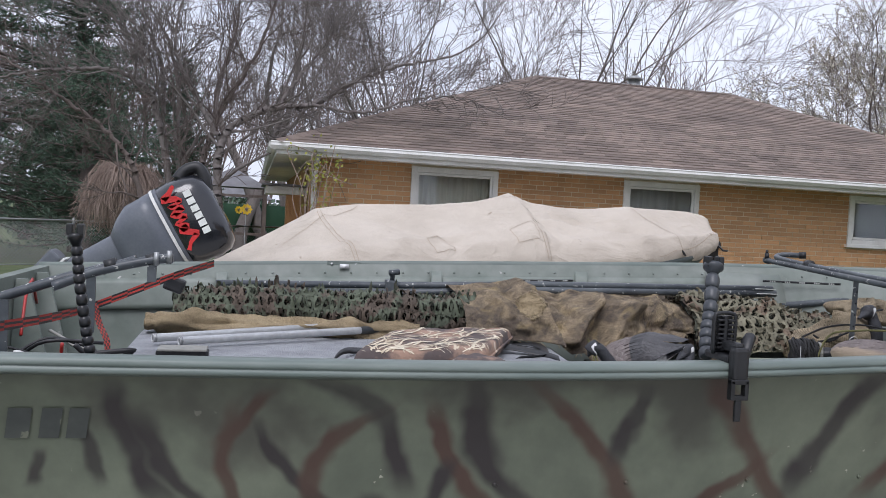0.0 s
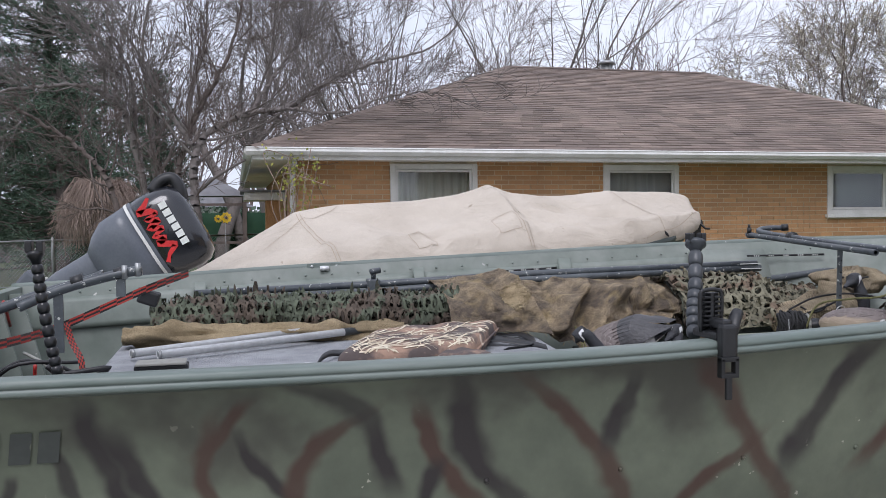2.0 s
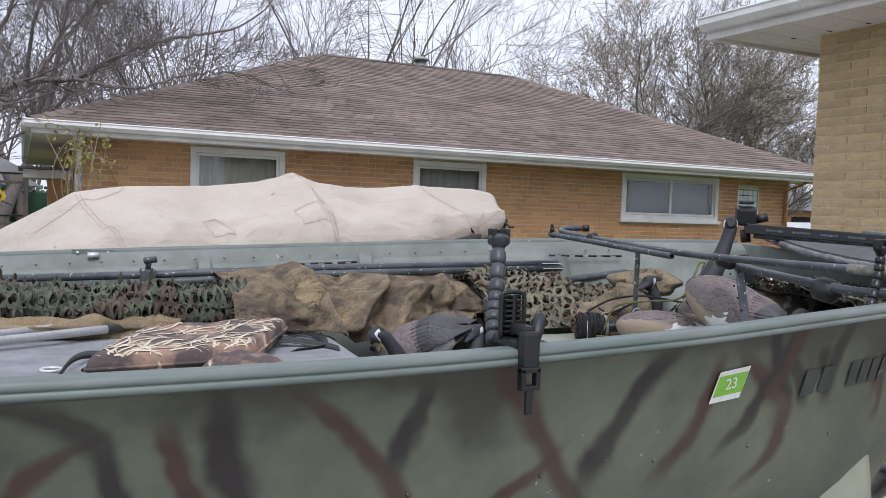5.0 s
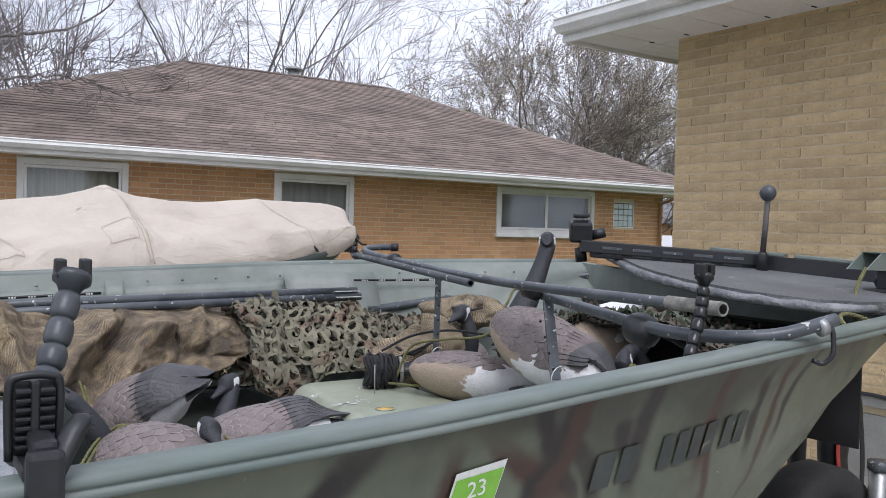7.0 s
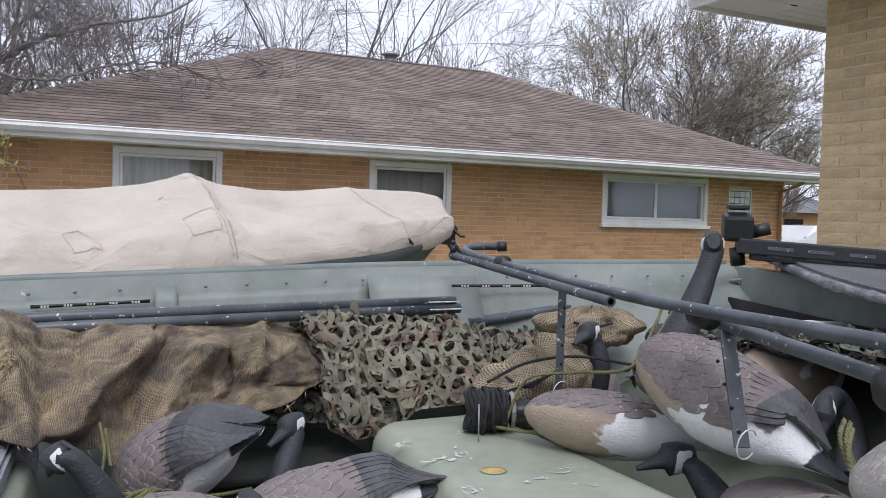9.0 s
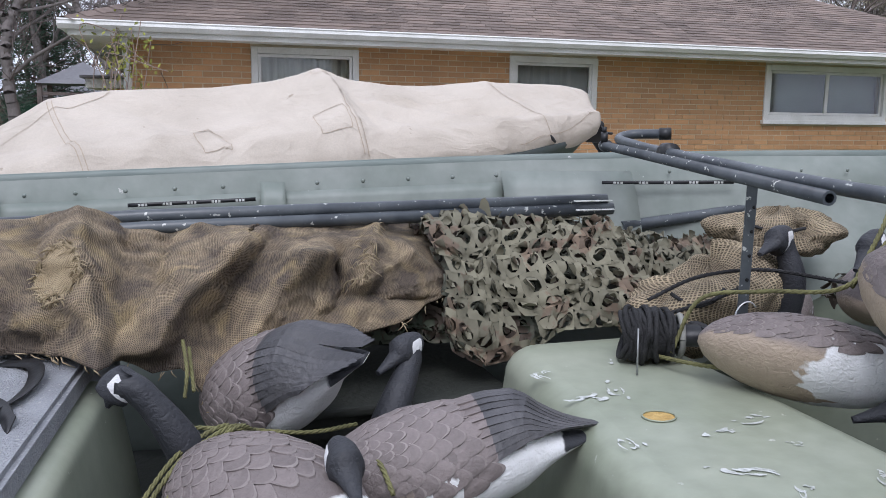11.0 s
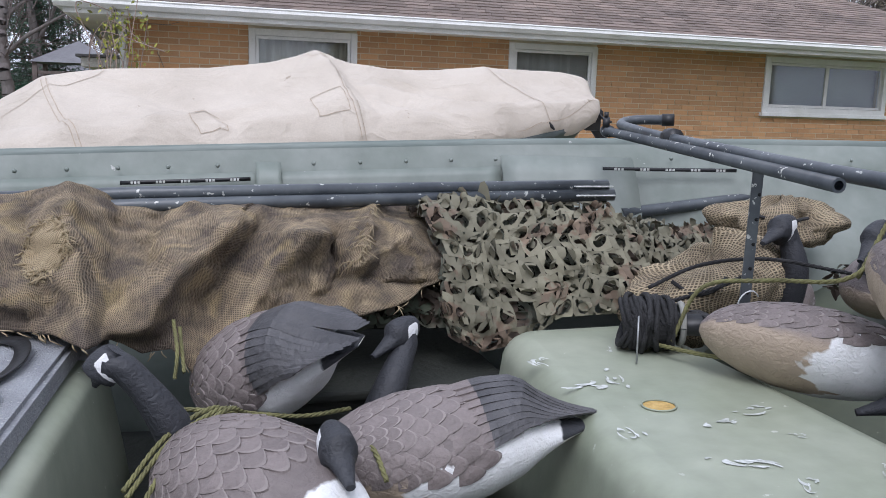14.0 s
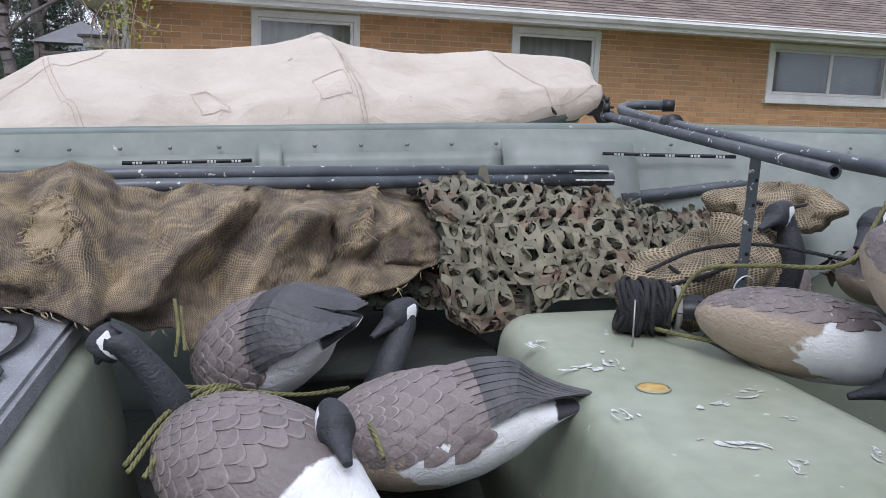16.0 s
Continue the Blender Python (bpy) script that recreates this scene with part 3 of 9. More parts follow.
def side_point(tab, sign, x, v, inset=0.0):
    """A point on the hull's side: v is 0 at the rail and 1 at the chine."""
    p = rail_at(tab, x)
    kz = lerp_tab(KEEL, x)[0]
    flare = 0.17 + 0.30 * min(1.0, max(0.0, x + 7.1))
    tumble = flare * (p.z - kz) / 0.65
    bulge = 0.012 * math.sin(v * math.pi * 3)
    return Vector((x, p.y - sign * (tumble * v + inset + bulge), p.z + (kz - p.z) * v))


STRIPES = [
    (-9.278, 1.086, -0.35, 0.6, 0.023, 0.118, 0),
    (-9.357, 1.066, -0.21, 0.2, 0.012, 0.052, 0),
    (-9.448, 1.041, 0, 0, 0.009, 0.03, 0),
    (-9.212, 1.029, -0.59, 1.4, 0.018, 0.107, 0),
    (-9.079, 1.138, 0.92, 0.0, 0.019, 0.045, 1),
    (-9.118, 1.034, -0.16, 1.7, 0.016, 0.117, 1),
    (-8.98, 1.01, -0.65, 0.6, 0.014, 0.107, 0),
    (-8.942, 1.056, 0.6, 3.9, 0.016, 0.094, 1),
    (-8.811, 1.104, -0.74, -4.0, 0.025, 0.11, 0),
    (-8.664, 1.043, -0.46, -0.9, 0.019, 0.113, 1),
    (-8.604, 1.04, -0.45, 1.1, 0.023, 0.17, 0),
    (-8.356, 1.028, -0.59, -1.8, 0.023, 0.169, 1),
    (-8.322, 1.122, 0.30, -0.7, 0.018, 0.075, 0),
    (-8.024, 1.038, -0.61, -0.1, 0.029, 0.217, 1),
    (-8.138, 0.949, 1.2, 1.4, 0.021, 0.096, 1),
    (-7.854, 1.109, 0.66, 0.8, 0.026, 0.14, 0),
    (-7.634, 1.089, 0.45, -3.1, 0.023, 0.121, 1),
    (-7.383, 1.06, -0.15, -5.0, 0.026, 0.149, 1),
    (-7.432, 1.139, 0.7, -1.7, 0.02, 0.135, 0),
    (-8.709, 0.984, 0.5, 2.0, 0.018, 0.06, 0),
    (-8.857, 0.944, 0, 0, 0.027, 0.037, 0),
    (-7.361, 1.15, -0.65, -0.8, 0.02, 0.071, 0),
    (-7.272, 1.184, 0, 0, 0.019, 0.03, 0),
    (-7.424, 1.183, -0.50, 0.8, 0.016, 0.092, 0),
    (-7.389, 1.191, 0.43, -0.8, 0.014, 0.085, 1),
    (-7.224, 1.188, 0.08, 0.8, 0.022, 0.101, 0),
    (-7.022, 1.189, 0.23, -0.8, 0.020, 0.107, 1),
    (-6.866, 1.181, 0.26, 0.8, 0.012, 0.078, 0),
    (-6.797, 1.146, 0.40, -0.8, 0.014, 0.156, 1),
    (-6.705, 1.219, 0.53, 0.8, 0.014, 0.110, 0),
    (-7.021, 1.083, 0.16, -0.8, 0.012, 0.067, 1),
]


def camo_paint():
    """Flat green hull paint with soft sprayed bands of black and brown."""
    m = mat("camo_hull", (0.150, 0.170, 0.120), (0.092, 0.106, 0.076), 2.6, 0.5, bump=0.10, fine=24, spot=(0.34, 0.34, 0.27), spot_scale=38, spot_at=0.715)
    nt, b = base_of(m)
    col = b.inputs["Base Color"].links[0].from_socket
    co = nt.nodes.new("ShaderNodeTexCoord")
    sp = nt.nodes.new("ShaderNodeSeparateXYZ")
    nt.links.new(co.outputs["Object"], sp.inputs[0])
    nz = nt.nodes.new("ShaderNodeTexNoise")
    nz.inputs["Scale"].default_value, nz.inputs["Detail"].default_value = 5.0, 3.0
    nt.links.new(co.outputs["Object"], nz.inputs["Vector"])

    def math_node(op, a, c):
        n = nt.nodes.new("ShaderNodeMath")
        n.operation = op
        for i, q in enumerate((a, c)):
            if isinstance(q, (int, float)):
                n.inputs[i].default_value = q
            else:
                nt.links.new(q, n.inputs[i])
        return n.outputs[0]

    wobble = math_node("MULTIPLY", math_node("SUBTRACT", nz.outputs["Fac"], 0.5), 0.14)
    # overspray along the top of the side, broken up by noise
    hz = nt.nodes.new("ShaderNodeTexNoise")
    hz.inputs["Scale"].default_value, hz.inputs["Detail"].default_value = 3.2, 4.0
    nt.links.new(co.outputs["Object"], hz.inputs["Vector"])
    spray = nt.nodes.new("ShaderNodeMapRange")
    spray.interpolation_type = "SMOOTHSTEP"
    spray.inputs["From Min"].default_value, spray.inputs["From Max"].default_value, spray.inputs["To Max"].default_value = 0.50, 0.66, 0.75
    nt.links.new(math_node("ADD", hz.outputs["Fac"], math_node("MULTIPLY", math_node("SUBTRACT", sp.outputs["Z"], 1.12), 0.7)), spray.inputs["Value"])
    mx0 = nt.nodes.new("ShaderNodeMix")
    mx0.data_type = "RGBA"
    mx0.inputs["B"].default_value = (0.045, 0.042, 0.034, 1)
    nt.links.new(spray.outputs[0], mx0.inputs["Factor"])
    nt.links.new(col, mx0.inputs["A"])
    col = mx0.outputs["Result"]
    for x, z, lean, curve, width, length, tone in STRIPES:
        dz = math_node("SUBTRACT", sp.outputs["Z"], z)
        line = math_node("ADD", math_node("MULTIPLY", dz, lean), math_node("MULTIPLY", math_node("MULTIPLY", dz, dz), curve))
        dx = math_node("ADD", math_node("SUBTRACT", math_node("SUBTRACT", sp.outputs["X"], x), line), wobble)
        band = nt.nodes.new("ShaderNodeMapRange")
        band.interpolation_type = "SMOOTHSTEP"
        band.inputs["From Min"].default_value, band.inputs["From Max"].default_value = width * 1.75, width * 0.4
        nt.links.new(math_node("ABSOLUTE", dx, 0), band.inputs["Value"])
        ends = nt.nodes.new("ShaderNodeMapRange")
        ends.interpolation_type = "SMOOTHSTEP"
        ends.inputs["From Min"].default_value, ends.inputs["From Max"].default_value = length * 1.4, length * 0.6
        nt.links.new(math_node("ABSOLUTE", dz, 0), ends.inputs["Value"])
        fac = math_node("MULTIPLY", math_node("MULTIPLY", band.outputs[0], ends.outputs[0]), math_node("ADD", 0.42, nz.outputs["Fac"]))
        mx = nt.nodes.new("ShaderNodeMix")
        mx.data_type = "RGBA"
        mx.inputs["B"].default_value = ((0.026, 0.022, 0.021, 1), (0.060, 0.034, 0.024, 1))[tone]
        nt.links.new(fac, mx.inputs["Factor"])
        nt.links.new(col, mx.inputs["A"])
        col = mx.outputs["Result"]
    nt.links.new(col, b.inputs["Base Color"])
    return m


M_CAMO = camo_paint()


def build_boat():
    boat = thing("jon_boat", (0, 0, 0), "camouflage-painted aluminium jon boat loaded with hunting gear on a trailer", "boat")
    for tab, sign, nm in ((NEAR, -1, "hull_side"), (FAR, 1, "hull_side")):
        bm = bmesh.new()
        sheet(bm, lambda u, v: side_point(tab, sign, -9.95 + 4.15 * u, v), 53, 14)
        part(nm, bm, M_CAMO, boat, smooth=True)
        bm = bmesh.new()
        sheet(bm, lambda u, v: side_point(tab, sign, -9.95 + 4.15 * u, v, 0.03), 53, 8)
        part("inner_lining", bm, M_INNER, boat, smooth=True)
        # rail: a rounded extrusion over the edge
        path = smooth_path(tab, 64)
        prof = [(-0.022, -0.030), (-0.024, -0.02), (-0.024, 0.006), (-0.021, 0.011), (-0.014, 0.0125), (0.008, 0.0125), (0.0165, 0.0115), (0.0205, 0.0085), (0.0225, 0.003), (0.0225, -0.0015), (0.0195, -0.0030), (0.0195, -0.0048), (0.0235, -0.0062), (0.0240, -0.0125), (0.0215, -0.0160), (0.004, -0.018)] if sign < 0 else \
            [(0.016, -0.02), (0.018, 0.0), (0.014, 0.012), (-0.004, 0.014), (-0.010, 0.008), (-0.012, -0.006), (-0.012, -0.055), (-0.008, -0.057)]
        bm = bmesh.new()
        rings = []
        for i, p in enumerate(path):
            d = (path[min(i + 1, 63)] - path[max(i - 1, 0)]).normalized()
            side = Vector((d.y, -d.x, 0)).normalized()
            if sign < 0:
                rings.append([bm.verts.new(p + side * a + Vector((0, 0, c))) for a, c in prof])
            else:
                rings.append([bm.verts.new(p - side * a + Vector((0, 0, c))) for a, c in prof])
        for u, v in zip(rings, rings[1:]):
            for k in range(len(prof)):
                bm.faces.new((u[k], u[(k + 1) % len(prof)], v[(k + 1) % len(prof)], v[k]))
        bm.faces.new(rings[0])
        bm.faces.new(rings[-1][::-1])
        bmesh.ops.recalc_face_normals(bm, faces=bm.faces)
        part("gunwale", bm, M_RAIL, boat, "grey-green painted alloy gunwale with chipped edges", smooth=True)
    # bottom and transom
    bm = bmesh.new()

    def bottom(u, v):
        x = -9.95 + 4.15 * u
        a, b = side_point(NEAR, -1, x, 1), side_point(FAR, 1, x, 1)
        return a.lerp(b, v)
    sheet(bm, bottom, 40, 6, 0.004)
    part("bottom", bm, M_CAMO, boat, smooth=True)
    bm = bmesh.new()

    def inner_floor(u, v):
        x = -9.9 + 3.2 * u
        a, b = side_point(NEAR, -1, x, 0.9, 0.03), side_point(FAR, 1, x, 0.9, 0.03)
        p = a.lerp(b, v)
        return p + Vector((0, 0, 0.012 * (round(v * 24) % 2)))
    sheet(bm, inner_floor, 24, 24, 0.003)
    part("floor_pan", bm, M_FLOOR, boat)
    for x, nm in ((-9.95, "transom"), (-5.8, "bow_plate")):
        bm = bmesh.new()
        q = [side_point(NEAR, -1, x, 0), side_point(NEAR, -1, x, 1), side_point(FAR, 1, x, 1), side_point(FAR, 1, x, 0)]
        a = [bm.verts.new(p) for p in q]
        b = [bm.verts.new(p + Vector((0.045, 0, 0))) for p in q]
        bm.faces.new(a)
        bm.faces.new(b[::-1])
        for k in range(4):
            bm.faces.new((a[k], a[(k + 1) % 4], b[(k + 1) % 4], b[k]))
        bmesh.ops.recalc_face_normals(bm, faces=bm.faces)
        part(nm, bm, M_INNER, boat)
    return boat


boat = build_boat()


# ---- the covered boat behind ----
COVER = [(-9.75, 0.92), (-9.35, 1.08), (-9.0, 1.28), (-8.58, 1.53), (-8.2, 1.595), (-7.6, 1.62), (-7.25, 1.665), (-6.95, 1.74), (-6.88, 1.74), (-6.72, 1.695), (-6.45, 1.66), (-6.1, 1.665), (-5.75, 1.70), (-5.3, 1.70), (-5.08, 1.69), (-4.95, 1.665), (-4.90, 1.635)]


def cover_top(x):
    return lerp_tab(COVER, x)[0]


def cover_edge(x):
    """Height of the tucked lower edge along the hull."""
    return lerp_tab([(-9.75, 0.78), (-7.6, 0.98), (-6.6, 1.10), (-5.7, 1.18), (-5.2, 1.26), (-4.90, 1.36)], x)[0]


def half_width(x):
    return lerp_tab([(-9.75, 0.92), (-6.6, 0.94), (-5.9, 0.82), (-5.4, 0.60), (-5.08, 0.42), (-4.95, 0.33), (-4.90, 0.24)], x)[0]


# creases of the cover: from (x, s) to (x, s) with s 0 at the ridge and 1 at the edge; height, width aft and forward
CREASES = [
    ((-6.93, 0.00), (-6.76, 1.00), 0.050, 0.16, 0.030),
    ((-6.80, 0.10), (-6.62, 0.95), -0.030, 0.03, 0.09),
    ((-6.70, 0.05), (-5.75, 0.55), -0.040, 0.16, 0.10),
    ((-6.60, 0.35), (-5.55, 0.90), 0.030, 0.10, 0.03),
    ((-6.55, 0.55), (-6.00, 0.95), -0.022, 0.05, 0.06),
    ((-5.70, 0.05), (-5.44, 0.95), 0.030, 0.12, 0.05),
    ((-8.55, 0.10), (-8.25, 1.00), 0.040, 0.10, 0.06),
    ((-8.20, 0.10), (-7.70, 0.55), -0.028, 0.10, 0.14),
    ((-7.95, 0.75), (-7.35, 0.62), 0.030, 0.03, 0.10),
    ((-7.68, 0.66), (-7.48, 1.00), 0.026, 0.04, 0.03),
    ((-7.56, 0.70), (-7.36, 1.00), -0.030, 0.04, 0.05),
    ((-7.05, 0.85), (-6.85, 0.70), 0.022, 0.04, 0.05),
    ((-7.20, 0.15), (-7.10, 0.80), -0.018, 0.10, 0.10),
    ((-8.90, 0.30), (-8.45, 0.65), -0.024, 0.06, 0.10),
    ((-8.05, 0.88), (-7.85, 0.60), 0.020, 0.05, 0.03),
    ((-6.35, 0.15), (-5.95, 0.70), 0.014, 0.03, 0.05),
]


def crease_sum(x, s, w0):
    out = 0.0
    for (xa, sa), (xb, sb), h, wl, wr in CREASES:
        dx, dz = xb - xa, (sb - sa) * 0.9
        px, pz = x - xa, (s - sa) * 0.9
        q = min(1.0, max(0.0, (px * dx + pz * dz) / (dx * dx + dz * dz)))
        d = math.hypot(px - dx * q, pz - dz * q)
        w = wl if px * dz - pz * dx < 0 else wr
        out += 1.5 * h * math.exp(-(d / (0.8 * w)) ** 1.3)
    return out


def cover_point(u, v):
    x = -9.75 + 4.85 * u
    yc, w = -4.32, half_width(x)
    t, e = cover_top(x), cover_edge(x)
    a = (v - 0.5) * 2
    s = abs(a)
    drop = (t - e) * (0.62 * s + 0.38 * max(0.0, (s - 0.80) / 0.20) ** 1.3)
    y = yc + w * (1 - (1 - s) ** 1.15) * (1 if a > 0 else -1)
    y -= 0.22 * math.exp(-((x + 6.93) / 0.7) ** 2) * (1 - s) ** 2
    z = t - drop
    fold = 0.024 * wob(x * 2.1 + s * 1.3, s * 3.0, 3.0) + 0.020 * (0.25 - abs(wob(x * 3.3 + s, s * 3.5 - x, 1.0))) + 0.018 * (0.25 - abs(wob(x * 7 - s * 3, s * 6, 4.0)))
    sag = -0.045 * math.sin(math.pi * min(1.0, s / 0.85)) * (1 - math.exp(-((x + 6.93) / 0.35) ** 2))
    tuck = -0.07 * max(0.0, (s - 0.93) / 0.07)
    return Vector((x, y + (tuck if a > 0 else -tuck), z + (fold + sag + crease_sum(x, s, w)) * min(1.0, 0.25 + 3 * s) * (1 - 0.45 * s)))


def seam_line(bm, pts, n=40, width=0.010):
    """A flat stitched tape that lies on the cover along (u, v) points."""
    p = smooth_path([(a, b, 0) for a, b in pts], n)
    left, right = [], []
    for i, q in enumerate(p):
        c = cover_point(q.x, q.y)
        d = cover_point(p[min(i + 1, n - 1)].x, p[min(i + 1, n - 1)].y) - cover_point(p[max(i - 1, 0)].x, p[max(i - 1, 0)].y)
        du = cover_point(min(q.x + 0.004, 1), q.y) - c
        dv = cover_point(q.x, q.y + 0.004) - c
        nrm = du.cross(dv).normalized()
        if nrm.z < 0 or (abs(nrm.z) < 0.1 and nrm.y > 0):
            nrm = -nrm
        sd = d.cross(nrm).normalized() * width / 2
        left.append(bm.verts.new(c + sd + nrm * 0.0035))
        right.append(bm.verts.new(c - sd + nrm * 0.0035))
    for i in range(n - 1):
        bm.faces.new((left[i], left[i + 1], right[i + 1], right[i]))


def on_cover(x, v):
    return ((x + 9.75) / 4.85, v)


def build_cover():
    b2 = thing("covered_boat", (-7.2, -4.32, 0), "boat under a fitted tan canvas cover on a trailer", "boat")
    bm = bmesh.new()
    sheet(bm, cover_point, 190, 70, 0.004)
    cov = part("cover", bm, M_CANVAS, b2, "weathered tan canvas cover with stitched seams", smooth=True)
    # (x, s) along each seam
    seams = [[(-6.93, 0.02), (-6.87, 0.18), (-6.84, 0.70), (-6.78, 0.95)], [(-6.90, 0.02), (-6.845, 0.18), (-6.815, 0.70), (-6.755, 0.95)],
             [(-8.57, 0.10), (-8.55, 0.20), (-8.40, 0.70), (-8.29, 0.95)], [(-8.545, 0.10), (-8.525, 0.20), (-8.375, 0.70), (-8.265, 0.95)],
             [(-8.85, 0.30), (-8.55, 0.20), (-8.30, 0.10), (-8.22, 0.02)], [(-5.72, 0.05), (-5.68, 0.20), (-5.49, 0.84), (-5.43, 0.96)],
             [(-6.40, 0.95), (-5.8, 0.94), (-5.3, 0.90), (-5.0, 0.80)], [(-7.00, 0.03), (-6.98, 0.10), (-6.90, 0.09)]]
    for l in seams:
        bm = bmesh.new()
        seam_line(bm, [on_cover(x, (1 - q) / 2) for x, q in l], 46, 0.0055)
        part("seam", bm, M_SEAM, cov, "double stitched seam")
    for q in (((-7.74, 0.70), (-7.56, 0.70), (-7.53, 0.84), (-7.68, 0.84)), ((-7.05, 0.64), (-6.87, 0.62), (-6.84, 0.84), (-7.02, 0.84))):
        bm = bmesh.new()
        for a, b in zip(q, q[1:] + q[:1]):
            seam_line(bm, [on_cover(a[0], (1 - a[1]) / 2), on_cover(b[0], (1 - b[1]) / 2)], 14, 0.005)
        part("patch_stitching", bm, M_SEAM, cov, "stitched square patch")
    # hull under the cover
    bm = bmesh.new()

    def hull(u, v):
        x = -9.6 + 4.6 * u
        w = half_width(x) - 0.05
        e = cover_edge(x) + 0.06
        low = lerp_tab([(-9.6, 0.55), (-6.4, 0.55), (-5.6, 0.85), (-5.0, 1.36)], x)[0]
        a = (v - 0.5) * 2
        s = abs(a)
        if s > 0.55:
            t = (s - 0.55) / 0.45
            return Vector((x, -4.32 + (1 if a > 0 else -1) * w * (0.8 + 0.2 * t), low + (e - low) * t))
        return Vector((x, -4.32 + w * 0.8 * a / 0.55, low - 0.12 * (1 - s / 0.55)))
    sheet(bm, hull, 40, 20, 0.006)
    part("hull", bm, M_DKHULL, b2, "dark green hull below the cover", smooth=True)
    bm = bmesh.new()
    box(bm, (-9.66, -5.15, 0.55), (-9.60, -3.49, 0.93), 0.01)
    part("transom", bm, M_DKHULL, b2)
    # strap and bow eye at the pointed end
    bm = bmesh.new()
    c = cover_point(*on_cover(-5.44, 0.02)) + Vector((0, -0.012, 0.01))
    tube(bm, [c + Vector((-0.03, 0, 0.035)), c, c + Vector((0.02, 0, -0.02))], [0.006, 0.012, 0.007], 6)
    part("buckle", bm, M_BLACK, b2)
    tr = thing("boat_trailer", (-6.5, -4.32, 0), "dark painted trailer carrying the covered boat", "trailer")
    bm = bmesh.new()
    tube(bm, [(-9.3, -4.85, 0.42), (-6.0, -4.85, 0.42), (-4.6, -4.35, 0.42)], 0.04, 6)
    tube(bm, [(-9.3, -3.80, 0.42), (-6.0, -3.80, 0.42), (-4.6, -4.30, 0.42)], 0.04, 6)
    tube(bm, [(-8.0, -4.85, 0.44), (-8.0, -3.80, 0.44)], 0.035, 6)
    part("frame", bm, M_DKHULL, tr)
    for y in (-4.85, -3.80):
        bm = bmesh.new()
        box(bm, (-9.2, y - 0.05, 0.46), (-6.6, y + 0.05, 0.545))
        part("bunk", bm, M_CARPET, tr)
    for y in (-5.32, -3.32):
        wheel(tr, (-8.3, y, 0.30), 0.30)
    bm = bmesh.new()
    tube(bm, [(-4.62, -4.32, 0.40), (-4.62, -4.32, 1.05), (-4.86, -4.34, 1.34), (-4.97, -4.36, 1.42)], 0.04, 8)
    tube(bm, [(-4.62, -4.32, 0.42), (-3.85, -4.32, 0.40)], 0.04, 6)
    part("winch_post", bm, M_BLACK, tr)
    bm = bmesh.new()
    for a in (-0.04, 0.04):
        tube(bm, [(-4.86, -4.40 + a - 0.006, 1.40), (-4.86, -4.40 + a + 0.006, 1.40)], 0.042, 18)
    tube(bm, [(-4.86, -4.44, 1.40), (-4.86, -4.36, 1.40)], 0.028, 12)
    tube(bm, [(-4.86, -4.46, 1.40), (-4.80, -4.46, 1.35), (-4.80, -4.53, 1.35)], 0.010, 6)
    part("winch", bm, M_BLACK, tr, "hand winch with side plates")
    bm = bmesh.new()
    box(bm, (-4.94, -4.42, 1.28), (-4.82, -4.38, 1.39), 0.01)
    part("winch_bracket", bm, M_BLACK, tr)


def wheel(parent, c, r, w=0.17):
    """A tyre with a tread and a dished rim, its axle along y."""
    c = Vector(c)
    bm = bmesh.new()
    n = 36
    prof = [(0.62, -0.42), (0.80, -0.5), (0.95, -0.46), (1.0, -0.3), (1.0, 0.3), (0.95, 0.46), (0.80, 0.5), (0.62, 0.42)]
    rings = []
    for k in range(n):
        a = k * math.tau / n
        rings.append([bm.verts.new(c + Vector((math.cos(a) * r * q, w * s, math.sin(a) * r * q))) for q, s in prof])
    for k in range(n):
        u, v = rings[k], rings[(k + 1) % n]
        for i in range(len(prof)):
            bm.faces.new((u[i], u[(i + 1) % len(prof)], v[(i + 1) % len(prof)], v[i]))
    bmesh.ops.recalc_face_normals(bm, faces=bm.faces)
    wh = part("tyre", bm, M_RUBBER, parent, "black rubber tyre", smooth=True)
    bm = bmesh.new()
    sheet(bm, lambda u, v: c + Vector((math.cos(u * math.tau) * r * 0.64 * v, -w * (0.40 - 0.22 * (v < 0.8) + 0.1 * (v < 0.35)), math.sin(u * math.tau) * r * 0.64 * v)), 32, 8, 0.004)
    part("rim", bm, M_STEEL, wh, "grey steel rim")
    bm = bmesh.new()
    tube(bm, [c + Vector((0, -0.10, 0)), c + Vector((0, 0.25, 0))], 0.04, 10)
    part("hub", bm, M_STEEL, wh)


build_cover()


# ---- trees and garden ----
def bark(name, a, b):
    return mat(name, a, b, 9, 0.95, bump=0.6, fine=45, stretch=(1, 1, 0.35))


M_BARK = bark("grey_bark", (0.135, 0.118, 0.112), (0.205, 0.184, 0.175))
M_BARK2 = bark("brown_bark", (0.115, 0.092, 0.083), (0.175, 0.145, 0.132))
M_BARKFAR = bark("pale_bark", (0.14, 0.122, 0.115), (0.205, 0.182, 0.170))
M_TWIG = mat("twig", (0.13, 0.095, 0.085), (0.17, 0.13, 0.115), 3, 0.95, bump=0)
M_BUD = mat("bud", (0.40, 0.37, 0.28), (0.52, 0.47, 0.37), 3, 0.9, bump=0, vary=0.3)
M_PINE = mat("pine_needles", (0.062, 0.105, 0.070), (0.105, 0.155, 0.110), 2.5, 0.8, bump=0, vary=0.35)
